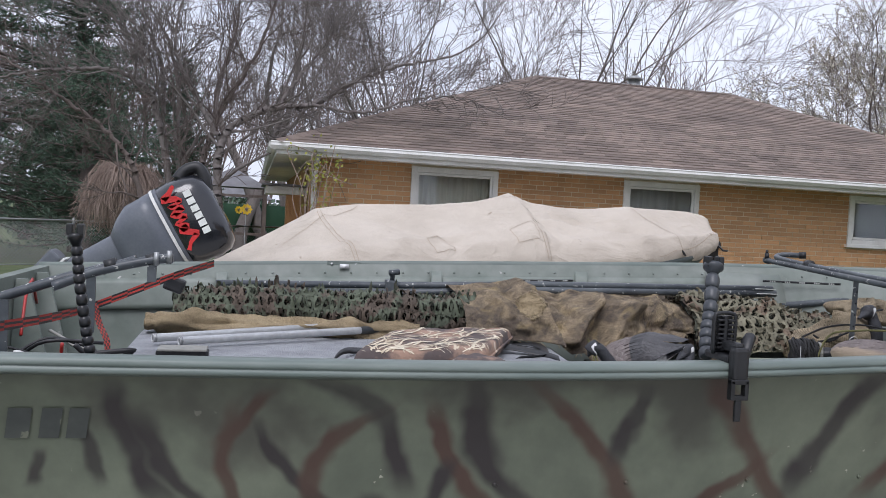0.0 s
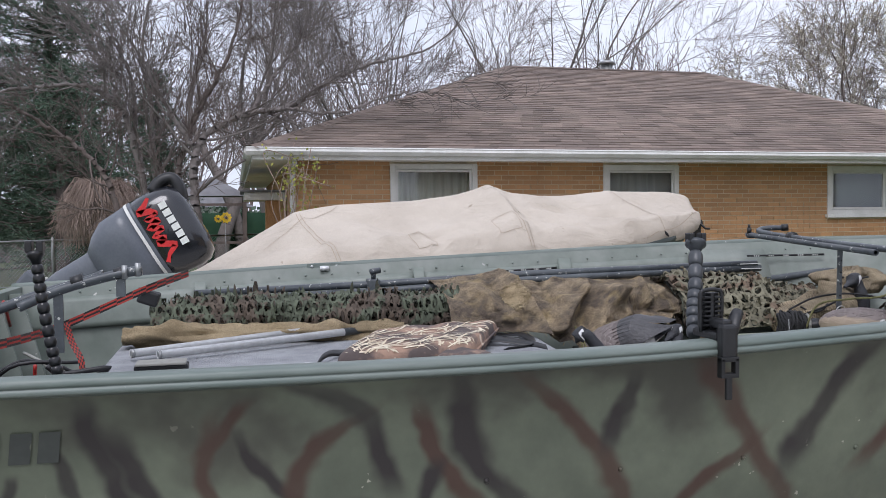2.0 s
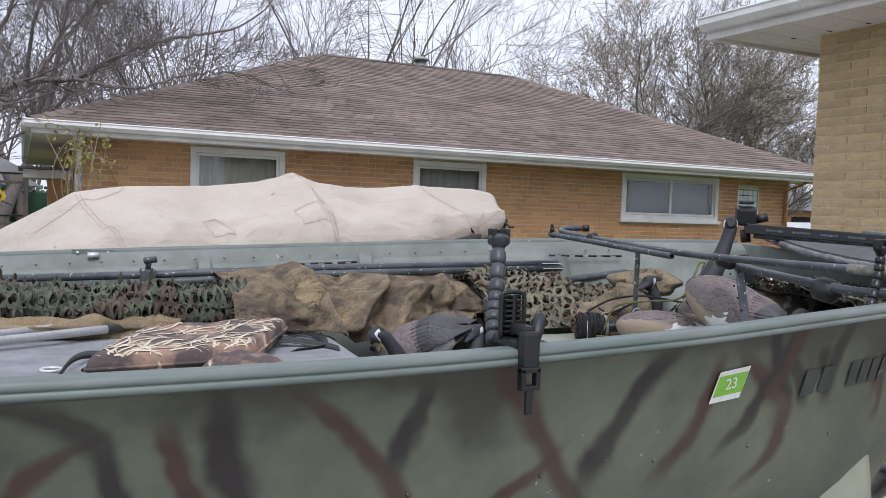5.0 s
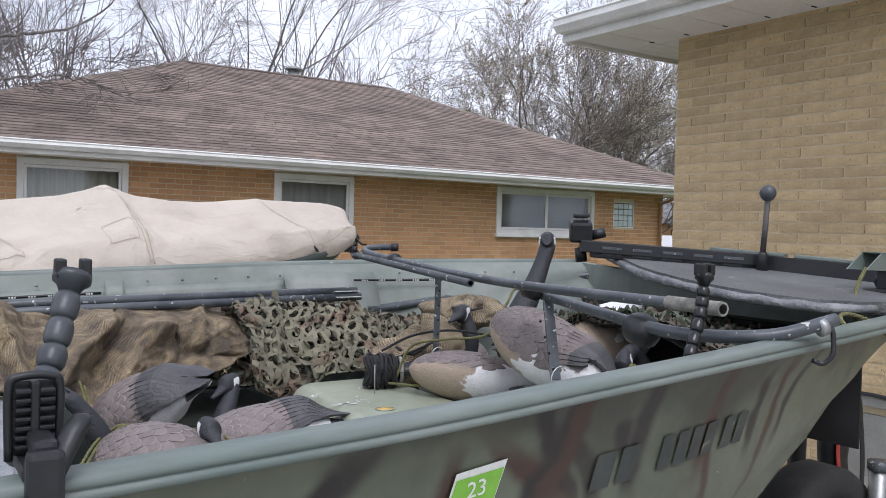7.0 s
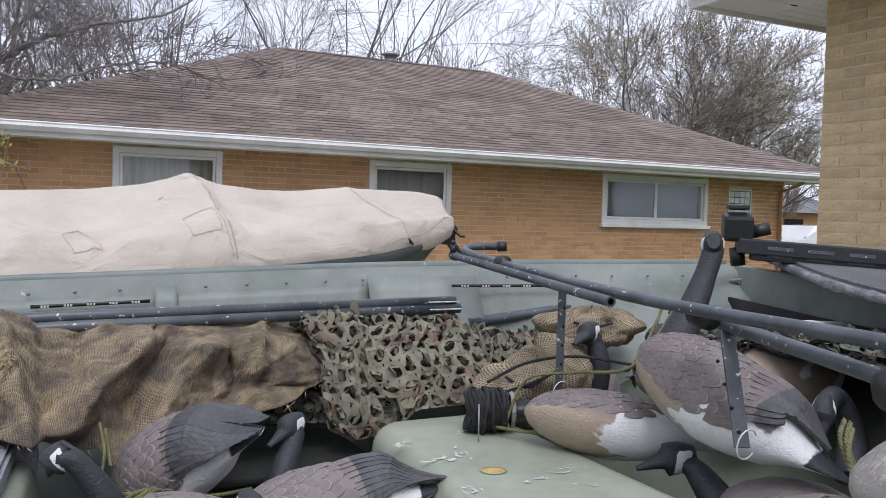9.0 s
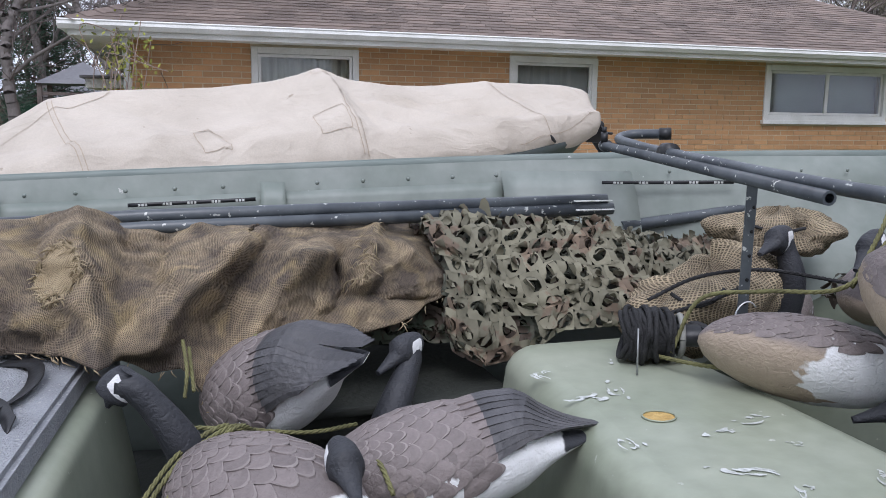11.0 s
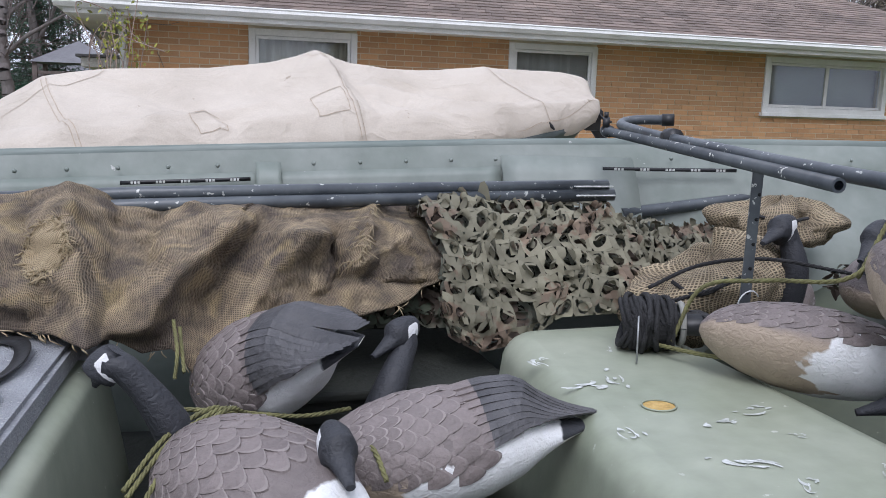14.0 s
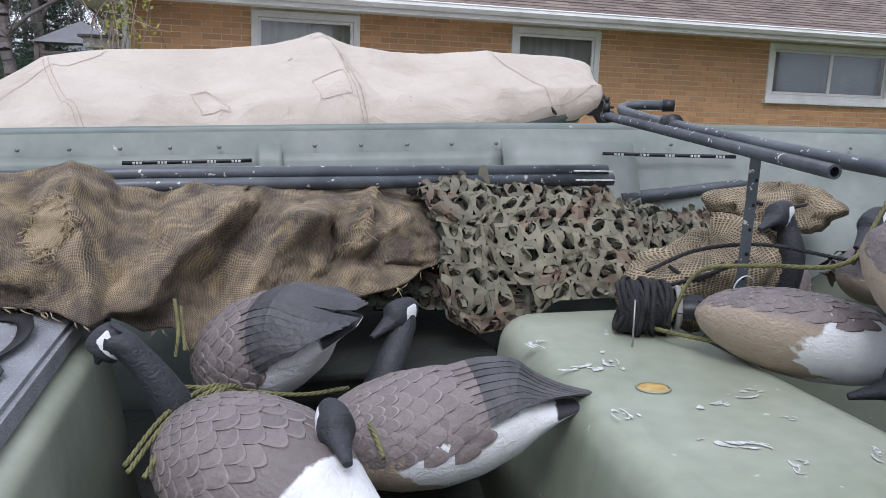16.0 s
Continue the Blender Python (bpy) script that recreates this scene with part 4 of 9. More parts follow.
M_SHRUB = mat("dry_twigs", (0.23, 0.175, 0.145), (0.31, 0.24, 0.20), 3, 0.95, bump=0, vary=0.2)
M_LEAFY = mat("spring_leaf", (0.19, 0.22, 0.035), (0.28, 0.27, 0.05), 3, 0.7, bump=0, vary=0.25)


class Limbs:
    """Collects tapered limbs as plain vertex and face lists."""

    def __init__(self, sub=None):
        self.v, self.f, self.tips, self.sub = [], [], [], sub

    def seg(self, a, b, ra, rb, sides):
        d = (b - a)
        if d.length < 1e-5:
            return
        d.normalize()
        u = d.cross(Vector((0.3, 0.2, 0.93))).normalized()
        w = d.cross(u)
        k = len(self.v)
        for p, r in ((a, ra), (b, rb)):
            for i in range(sides):
                t = i * math.tau / sides
                self.v.append(p + (u * math.cos(t) + w * math.sin(t)) * r)
        self.f += [(k + i, k + (i + 1) % sides, k + sides + (i + 1) % sides, k + sides + i) for i in range(sides)]

    def limb(self, rng, p, d, length, r, level, top, bend=0.22, lift=0.10, kids=(3, 5), spread=0.8, thin=0.0028):
        n = max(3, int(4 + level * 1.5))
        pts, rs = [p.copy()], [r]
        q, dd = p.copy(), d.normalized()
        for i in range(n):
            dd = (dd + Vector((rng.gauss(0, bend), rng.gauss(0, bend), rng.gauss(0, bend) + lift)) * 0.55).normalized()
            q = q + dd * length / n
            pts.append(q.copy())
            rs.append(max(thin, r * (1 - 0.62 * (i + 1) / n)))
        sides = 7 if level >= top - 1 else (5 if level >= 2 else 3)
        for a, b, ra, rb in zip(pts, pts[1:], rs, rs[1:]):
            (self if self.sub is None or level >= top else self.sub).seg(a, b, ra, rb, sides)
        if level == 0:
            self.tips.append((pts[-1], dd))
            return
        for k in range(rng.randint(*kids) + (2 if level == 1 else 0)):
            t = rng.uniform(0.3, 1.0) if level < top else rng.uniform(0.45, 1.0)
            i = min(int(t * n), n - 1)
            a = pts[i].lerp(pts[i + 1], t * n - i)
            base = (pts[i + 1] - pts[i]).normalized()
            side = Vector((rng.gauss(0, 1), rng.gauss(0, 1), rng.gauss(0.15, 0.8)))
            side = (side - base * side.dot(base)).normalized()
            nd = (base + side * rng.uniform(0.5, 1.1) * spread).normalized()
            self.limb(rng, a, nd, length * rng.uniform(0.45, 0.72), max(thin, rs[i] * rng.uniform(0.42, 0.62)), level - 1, top, bend, lift, kids, spread, thin)
        self.limb(rng, pts[-1], dd, length * 0.6, rs[-1], level - 1, top, bend, lift, kids, spread, thin)


def bare_tree(loc, stems, levels, seed, label, material, group="", bend=0.22, lift=0.1, kids=(3, 5), spread=0.8, thin=0.0035, buds=0):
    """A leafless tree: stems are (direction, length, radius) from the base."""
    rng = random.Random(seed)
    t = thing("bare_tree", loc, label, "tree", group)
    twigs = Limbs()
    lim = Limbs(twigs)
    p = Vector(loc)
    for d, length, r in stems:
        lim.limb(rng, p + Vector((0, 0, -0.05)), Vector(d), length, r, levels, levels, bend, lift, kids, spread, thin)
    raw("trunk", lim.v, lim.f, material, t, smooth=True)
    ob = raw("crown", twigs.v, twigs.f, material, t, smooth=True)
    ob["kind"] = "stuff"
    if buds:
        vs, fs = [], []
        for q, d in lim.tips:
            for k in range(buds):
                c = q - d * rng.uniform(0, 0.35) + Vector((rng.gauss(0, 0.03), rng.gauss(0, 0.03), rng.gauss(0, 0.03)))
                s = rng.uniform(0.012, 0.028)
                i = len(vs)
                a = Vector((rng.gauss(0, 1), rng.gauss(0, 1), rng.gauss(0, 1))).normalized() * s
                b = Vector((rng.gauss(0, 1), rng.gauss(0, 1), rng.gauss(0, 1))).normalized() * s
                vs += [c - a, c + b, c + a * 1.3, c - b]
                fs.append((i, i + 1, i + 2, i + 3))
        ob = raw("bud", vs, fs, M_BUD, t)
        ob["kind"] = "stuff"
    return t


def conifer(loc, height, radius, seed, label, clear=1.4, tiers=34):
    rng = random.Random(seed)
    t = thing("pine_tree", loc, label, "tree")
    lim = Limbs()
    base = Vector(loc)
    lim.seg(base, base + Vector((0, 0, height * 0.6)), 0.2, 0.11, 8)
    lim.seg(base + Vector((0, 0, height * 0.6)), base + Vector((0, 0, height)), 0.11, 0.02, 8)
    vs, fs = [], []
    for k in range(tiers):
        h = clear + (height - clear) * (k / tiers) ** 0.95
        rr = radius * (1 - (h - clear) / (height - clear)) ** 0.75 * rng.uniform(0.75, 1.1) + 0.2
        for b in range(rng.randint(6, 8)):
            a = rng.random() * math.tau
            d = Vector((math.cos(a), math.sin(a), rng.uniform(-0.25, 0.15)))
            p0 = base + Vector((0, 0, h))
            L = rr * rng.uniform(0.65, 1.05)
            p1 = p0 + d * L * 0.6
            p2 = p0 + d * L + Vector((0, 0, 0.12 * L))
            lim.seg(p0, p1, 0.03, 0.018, 4)
            lim.seg(p1, p2, 0.018, 0.005, 4)
            for s in range(int(16 * L) + 6):
                u = rng.uniform(0.25, 1.0)
                c = (p0.lerp(p1, u / 0.6) if u < 0.6 else p1.lerp(p2, (u - 0.6) / 0.4)) + Vector((rng.gauss(0, 0.11), rng.gauss(0, 0.11), rng.gauss(0.03, 0.07)))
                for q in range(7):
                    nd = (d * 0.7 + Vector((rng.gauss(0, 0.6), rng.gauss(0, 0.6), rng.gauss(0.2, 0.5)))).normalized() * rng.uniform(0.09, 0.17)
                    w = nd.cross(Vector((rng.gauss(0, 1), rng.gauss(0, 1), rng.gauss(0, 1)))).normalized() * 0.011
                    i = len(vs)
                    vs += [c - w, c + w, c + nd]
                    fs.append((i, i + 1, i + 2))
    raw("trunk", lim.v, lim.f, M_BARK2, t, smooth=True)
    ob = raw("crown", vs, fs, M_PINE, t)
    ob["kind"] = "stuff"


def limb_along(lim, rng, pts, r0, r1, twigs=16, reach=0.9, levels=2, thin=0.0042, lift=0.05):
    """A crooked limb through given places, with side branches that carry twigs."""
    p = smooth_path(pts, 9 * len(pts))
    n = len(p)
    for i in range(1, n - 1):
        p[i] = p[i] + Vector((rng.gauss(0, 0.012), rng.gauss(0, 0.012), rng.gauss(0, 0.012)))
    rs = [r0 + (r1 - r0) * (i / (n - 1)) ** 0.8 for i in range(n)]
    for i in range(n - 1):
        lim.seg(p[i], p[i + 1], rs[i], rs[i + 1], 8)
    for k in range(twigs):
        t = 0.22 + 0.78 * (k + rng.random()) / twigs
        i = min(int(t * (n - 1)), n - 2)
        base = (p[i + 1] - p[i]).normalized()
        side = Vector((rng.gauss(0, 1), rng.gauss(0, 1), rng.gauss(0.25, 0.8)))
        side = (side - base * side.dot(base)).normalized()
        d = (base * 0.7 + side * rng.uniform(0.5, 1.1)).normalized()
        lim.limb(rng, p[i], d, reach * rng.uniform(0.5, 1.2), max(thin * 1.6, rs[i] * rng.uniform(0.3, 0.5)), levels, levels + 2, 0.24, lift, (3, 5), 0.95, thin)
    lim.limb(rng, p[-1], (p[-1] - p[-3]).normalized(), reach, rs[-1], levels, levels + 2, 0.2, lift, (3, 5), 0.9, thin)


def shaped_tree(loc, limbs, seed, label, material):
    rng = random.Random(seed)
    t = thing("bare_tree", loc, label, "tree", "garden trees")
    for k, (pts, r0, r1, twigs, reach) in enumerate(limbs):
        lim = Limbs()
        limb_along(lim, rng, pts, r0, r1, twigs, reach)
        raw("trunk" if k == 0 else "limb", lim.v, lim.f, material, t, smooth=True)


def garden():
    # many-stemmed garden trees beside the neighbour's house
    shaped_tree((-9.5, 0.7, 0), [
        ([(-9.50, 0.7, 0), (-9.53, 0.6, 0.91), (-9.59, 0.6, 1.77), (-9.57, 0.6, 2.40), (-9.29, 0.6, 2.72), (-8.83, 0.5, 2.91), (-8.29, 0.4, 3.01), (-7.82, 0.4, 3.33), (-7.18, 0.5, 3.63), (-6.36, 0.6, 3.87)], 0.085, 0.016, 18, 1.15),
        ([(-8.60, 0.45, 2.95), (-8.29, 0.3, 2.96), (-7.69, 0.2, 2.90), (-7.06, 0.2, 3.12), (-6.42, 0.2, 3.22), (-5.9, 0.2, 3.10)], 0.030, 0.007, 11, 0.75),
        ([(-9.57, 0.6, 2.38), (-9.94, 0.6, 2.99), (-10.23, 0.6, 3.66), (-10.11, 0.6, 4.6)], 0.042, 0.012, 13, 1.0),
        ([(-8.83, 0.5, 2.91), (-8.47, 0.6, 3.51), (-8.10, 0.6, 4.03), (-7.88, 0.6, 4.8)], 0.032, 0.010, 14, 0.95)], 101, "leafless garden tree with a long crooked limb over the roof", M_BARK)
    shaped_tree((-9.85, 0.95, 0), [
        ([(-9.85, 0.95, 0), (-9.84, 0.9, 0.88), (-9.87, 0.9, 1.76), (-9.78, 0.9, 2.33), (-9.57, 0.9, 2.90), (-9.25, 0.9, 3.49), (-9.04, 0.9, 3.99), (-8.82, 0.9, 4.9)], 0.062, 0.016, 22, 1.1)], 103, "slim leafless garden tree leaning over the lawn", M_BARK2)
    shaped_tree((-10.3, 1.5, 0), [
        ([(-10.3, 1.5, 0), (-10.27, 1.4, 0.84), (-10.34, 1.4, 1.99), (-10.54, 1.4, 2.80), (-10.63, 1.4, 3.08), (-11.07, 1.4, 3.36), (-11.60, 1.3, 3.32), (-12.19, 1.2, 3.22), (-12.8, 1.2, 3.0)], 0.070, 0.014, 22, 1.1),
        ([(-10.34, 1.4, 2.0), (-10.44, 1.6, 2.58), (-10.51, 1.6, 3.57), (-10.73, 1.6, 4.04), (-10.90, 1.6, 4.9)], 0.045, 0.013, 18, 1.1)], 107, "leafless garden tree with drooping grey branches", M_BARK)
    shaped_tree((-10.45, 1.5, 0), [
        ([(-10.45, 1.5, 0), (-10.50, 1.4, 0.83), (-10.73, 1.4, 1.72), (-10.95, 1.4, 2.20), (-11.27, 1.4, 2.54), (-11.73, 1.4, 2.86), (-12.19, 1.3, 3.14), (-12.9, 1.3, 3.6)], 0.060, 0.014, 22, 1.0)], 109, "leafless garden tree leaning away over the fence", M_BARK2)
    # tall trees far behind
    far = [(-9.5, 15, 9.5, 3, 0.24), (-8.7, 15.5, 10, 5, 0.22), (-11.6, 18, 10, 7, 0.2), (-6.6, 18, 10, 9, 0.18), (-13.5, 21, 11, 13, 0.2), (-4.6, 21, 10, 15, 0.16), (-7.6, 24, 13, 17, 0.2), (-16.5, 19, 10, 19, 0.2)]
    for x, y, h, s, r in far:
        bare_tree((x, y, 0), [((0.03, 0, 1), h * 0.50, r)], 5, s, "tall bare deciduous tree far behind the garden", M_BARKFAR, "far trees", bend=0.18, lift=0.035, kids=(2, 3), spread=1.0, thin=0.0062)
    for x, y, h, s, k in [(4.5, 23, 9.0, 31, 1.0), (-2.5, 27, 8.5, 43, -0.6)]:
        stems = [((a * k, b, 1), h * q, r) for a, b, q, r in ((-0.55, 0.1, 0.90, 0.075), (-0.22, -0.1, 1.0, 0.10), (-0.05, 0.2, 1.05, 0.12), (0.14, 0, 1.0, 0.10), (0.38, -0.1, 1.0, 0.09), (0.72, 0.1, 1.0, 0.075), (1.10, 0, 0.95, 0.065))]
        bare_tree((x, y, 0), stems, 4, s, "spreading bare tree of many stems beyond the brown roof", M_BARKFAR, "far trees", bend=0.13, lift=-0.01, kids=(3, 4), spread=0.75, thin=0.0062)
    for x, y, h, s in [(11.0, 12.0, 12.0, 51), (14.6, 12.5, 12.0, 57), (19.0, 15, 10, 61)]:
        bare_tree((x, y, 0), [((-0.35, 0, 1), h * 0.40, 0.13), ((0.40, 0, 1), h * 0.40, 0.12), ((0.02, 0.1, 1), h * 0.44, 0.13), ((-0.7, -0.2, 0.8), h * 0.36, 0.09), ((0.75, 0.1, 0.8), h * 0.36, 0.09)], 4, s, "budding spring tree with a rounded twiggy crown", M_BARK2, "budding trees", bend=0.22, lift=0.05, kids=(3, 5), spread=1.0, thin=0.0065, buds=14)
    conifer((-15.2, 10.0, 0), 12.5, 3.3, 71, "tall dark green pine tree with drooping boughs", 0.9, 44)
    conifer((-13.9, 13.5, 0), 12.0, 3.0, 73, "tall blue-green pine tree with low boughs", 1.1, 52)
    conifer((-12.9, 9.4, 0), 5.0, 2.0, 83, "dark green pine tree behind the fence", 0.5, 26)
    conifer((-11.6, 19.0, 0), 6.5, 1.7, 89, "dark green pine tree beyond the gazebo", 0.5, 28)
    conifer((-18.2, 12.0, 0), 12.5, 3.2, 79, "broad dark green pine tree", 0.9, 36)
    # far woods and the dark hedge before them
    rng = random.Random(90)
    lim = Limbs()
    for k in range(105):
        x, y = rng.uniform(-55, 60), rng.uniform(42, 75)
        lim.limb(rng, Vector((x, y, 0)), Vector((rng.gauss(0, 0.06), 0, 1)), rng.uniform(5, 8.5), 0.16, 3, 4, 0.15, 0.08, (3, 4), 0.85, 0.02)
    ob = raw("far_woods", lim.v, lim.f, M_TWIG)
    tagged(ob, "grey leafless woods along the horizon", "woods", kind="stuff")
    vs, fs = [], []
    for k in range(16000):
        x = rng.uniform(-60, 55)
        h = 1.9 + 0.7 * wob(x * 0.22, 4.0) + 0.35 * wob(x * 1.1, 9.0)
        z = rng.random() ** 0.7 * h
        c = Vector((x, 30 + rng.gauss(0, 0.9), z))
        a = Vector((rng.gauss(0, 1), rng.gauss(0, 1), rng.gauss(0, 1))).normalized() * 0.16
        b = Vector((rng.gauss(0, 1), rng.gauss(0, 1), rng.gauss(0, 1))).normalized() * 0.12
        i = len(vs)
        vs += [c - a, c + b, c + a, c - b]
        fs.append((i, i + 1, i + 2, i + 3))
    ob = raw("hedge", vs, fs, M_PINE)
    tagged(ob, "long dark evergreen hedge far behind the lawn", "hedge", kind="stuff")
    # weeping dry shrub
    sh = thing("weeping_shrub", (-11.7, 7.0, 0), "weeping shrub of bare tan twigs", "shrub")
    lim = Limbs()
    top = Vector((-11.7, 7.0, 2.0))
    lim.seg(Vector((-11.7, 7.0, -0.02)), top, 0.07, 0.05, 7)
    raw("trunk", lim.v, lim.f, M_BARK2, sh, smooth=True)
    lim = Limbs()
    for k in range(1700):
        a, R = rng.random() * math.tau, 0.85 * rng.random() ** 0.5
        d = Vector((math.cos(a), math.sin(a), 0))
        p0 = top + Vector((0, 0, rng.uniform(-0.3, 0.12)))
        p1 = p0 + d * R * 0.7 + Vector((0, 0, rng.uniform(0.02, 0.22)))
        p2 = p0 + d * R + Vector((0, 0, -rng.uniform(0.1, 0.4)))
        p3 = p2 + Vector((rng.gauss(0, 0.16), rng.gauss(0, 0.16), -rng.uniform(0.15, 0.75)))
        for u, v in ((p0, p1), (p1, p2), (p2, p3)):
            lim.seg(u, v, 0.0045, 0.0035, 3)
    ob = raw("twig", lim.v, lim.f, M_SHRUB, sh)
    ob["kind"] = "stuff"


garden()


# ---- small garden things ----
def build_fence():
    f = thing("chain_link_fence", (-11, 6, 0), "galvanised chain-link fence along the lawn", "fence")
    a, b = Vector((-19.5, 2.2, 0)), Vector((-8.2, 10.6, 0))
    d = (b - a).normalized()
    L = (b - a).length
    for z in (1.02, 0.12):
        bm = bmesh.new()
        tube(bm, [a + Vector((0, 0, z)), b + Vector((0, 0, z))], 0.022 if z > 1 else 0.012, 7)
        part("rail", bm, M_STEEL, f)
    n = int(L / 2.4)
    for k in range(n + 1):
        p = a.lerp(b, k / n)
        bm = bmesh.new()
        tube(bm, [p + Vector((0, 0, -0.05)), p + Vector((0, 0, 1.06)), p + Vector((0, 0, 1.09))], [0.03, 0.03, 0.012], 8)
        part("post", bm, M_STEEL, f)
    vs, fs = [], []
    s, m = 0.0, 0.075
    while s < L:
        for sg in (1, -1):
            x0, x1 = s, s + 0.9 * sg
            if 0 <= x1 <= L:
                p, q = a + d * x0 + Vector((0, 0, 0.12)), a + d * x1 + Vector((0, 0, 1.02))
                w = Vector((0.0024, 0, 0))
                i = len(vs)
                vs += [p - w, p + w, q + w, q - w]
                fs.append((i, i + 1, i + 2, i + 3))
        s += m
    ob = raw("wire_mesh", vs, fs, M_STEEL, f)
    ob["kind"] = "stuff"


def build_garden_things():
    fl = thing("pinwheel_flower", (-9.22, 1.0, 0), "yellow flower-shaped garden pinwheels on a stake", "garden ornament")
    bm = bmesh.new()
    tube(bm, [(-9.20, 1.0, 0), (-9.20, 1.0, 1.45)], 0.006, 6)
    part("stake", bm, M_STEEL, fl)
    for cx, cz, r in ((-9.19, 1.475, 0.085), (-9.30, 1.46, 0.06)):
        for k in range(9):
            t = k * math.tau / 9
            bm = bmesh.new()
            c = Vector((cx, 0.98, cz))
            o = Vector((math.cos(t), 0, math.sin(t)))
            s = Vector((-math.sin(t), 0.25, math.cos(t)))
            pts = [c + o * r * 0.2, c + o * r * 0.7 + s * r * 0.28, c + o * r, c + o * r * 0.7 - s * r * 0.28]
            v = [bm.verts.new(p) for p in pts]
            w = [bm.verts.new(p + Vector((0, 0.004, 0))) for p in pts]
            bm.faces.new(v)
            bm.faces.new(w[::-1])
            for q in range(4):
                bm.faces.new((v[q], w[q], w[(q + 1) % 4], v[(q + 1) % 4]))
            part("petal", bm, M_YELLOW, fl, "yellow petal")
        bm = bmesh.new()
        tube(bm, [(cx, 0.96, cz), (cx, 1.0, cz)], r * 0.22, 10)
        part("hub", bm, M_BARK2, fl)
    # gazebo far in the garden
    g = thing("gazebo", (-9.6, 9.0, 0), "small garden gazebo with a grey hip roof", "gazebo")
    bm = bmesh.new()
    lo = [bm.verts.new((-9.6 + x, 9.2 + y, 1.95)) for x, y in ((-0.85, -0.85), (0.85, -0.85), (0.85, 0.85), (-0.85, 0.85))]
    tp = bm.verts.new((-9.6, 9.2, 2.42))
    for k in range(4):
        bm.faces.new((lo[k], lo[(k + 1) % 4], tp))
    bm.faces.new(lo[::-1])
    part("roof", bm, M_GREYROOF, g)
    for x in (-0.75, 0.75):
        for y in (-0.75, 0.75):
            bm = bmesh.new()
            box(bm, (-9.6 + x - 0.045, 9.2 + y - 0.045, 0), (-9.6 + x + 0.045, 9.2 + y + 0.045, 1.955), 0.005)
            part("post", bm, M_BARK2, g)
    for z in (0.85, 1.72):
        bm = bmesh.new()
        box(bm, (-10.35, 8.43, z), (-8.85, 8.47, z + 0.06), 0.004)
        part("rail", bm, M_BARK2, g)
    # green screen fence and far low houses
    bm = bmesh.new()
    sheet(bm, lambda u, v: Vector((-14.5 + 8.0 * u, 15.6 + 0.03 * math.sin(u * 90), 0.02 + 1.55 * v)), 160, 4, 0.01)
    single("screen_fence", bm, M_SCREEN, "dark green privacy screen fence behind the garden", "fence")
    for x, y, w, h, lab, wallm in ((-11.5, 33, 6.0, 1.9, "distant low house with a grey roof and white wall", M_WHITE), (-3.0, 36, 7, 2.0, "distant tan house with a grey roof", M_BRICK_N), (24.0, 17, 7, 2.0, "distant brown brick house with a pale roof", M_BRICK_N)):
        hs = thing("distant_house", (x, y, 0), lab, "house", "distant houses")
        bm = bmesh.new()
        box(bm, (x - w / 2, y, 0), (x + w / 2, y + 5, h))
        part("wall", bm, wallm, hs)
        bm = bmesh.new()
        q = [bm.verts.new(p) for p in ((x - w / 2 - 0.4, y - 0.4, h), (x + w / 2 + 0.4, y - 0.4, h), (x + w / 2 + 0.4, y + 5.4, h), (x - w / 2 - 0.4, y + 5.4, h), (x - w / 2 + 1.6, y + 2.5, h + 1.25), (x + w / 2 - 1.6, y + 2.5, h + 1.25))]
        for ix in ((0, 1, 5, 4), (1, 2, 5), (2, 3, 4, 5), (3, 0, 4), (3, 2, 1, 0)):
            bm.faces.new([q[i] for i in ix])
        part("roof", bm, M_GREYROOF, hs)
        bm = bmesh.new()
        box(bm, (x - 0.6, y - 0.03, 0.9), (x + 0.6, y + 0.05, 1.7), 0.01)
        part("window", bm, M_DARK, hs)
    # side porch of the brick house
    po = thing("side_porch", (-8.6, 2.0, 0), "low side porch with white fascia and brick pier", "porch")
    bm = bmesh.new()
    box(bm, (-8.92, 1.9, 1.74), (-8.28, 3.6, 1.86), 0.006)
    part("fascia", bm, M_WHITE, po)
    bm = bmesh.new()
    box(bm, (-8.98, 1.84, 1.865), (-8.28, 3.7, 1.90), 0.006)
    part("roof", bm, M_GREYROOF, po)
    bm = bmesh.new()
    box(bm, (-8.60, 1.95, 0), (-8.38, 2.2, 1.735), 0.004)
    part("pier", bm, M_BRICK_N, po)
    # climbing shrub with young leaves at the house corner
    rng = random.Random(33)
    v = thing("climbing_shrub", (-8.35, -0.7, 0), "spindly shrub with young yellow-green leaves at the house corner", "shrub")
    lim = Limbs()
    tips = []
    for k in range(14):
        p = Vector((-8.38 + rng.gauss(0, 0.05), -0.70 + rng.gauss(0, 0.05), 0))
        q = [p, p + Vector((rng.gauss(0, 0.06), 0, 1.0)), p + Vector((rng.gauss(0.05, 0.12), rng.gauss(0, 0.05), 1.7)), p + Vector((rng.gauss(0.08, 0.2), rng.gauss(-0.05, 0.08), rng.uniform(2.0, 2.45)))]
        if k < 4:
            q.append(q[-1] + Vector((rng.uniform(0.2, 0.6), 0, rng.uniform(-0.25, 0.05))))
        c = smooth_path(q, 22)
        for a, b in zip(c, c[1:]):
            lim.seg(a, b, 0.0055, 0.005, 4)
        tips += c[13:]
    raw("stem", lim.v, lim.f, M_SHRUB, v)
    vs, fs = [], []
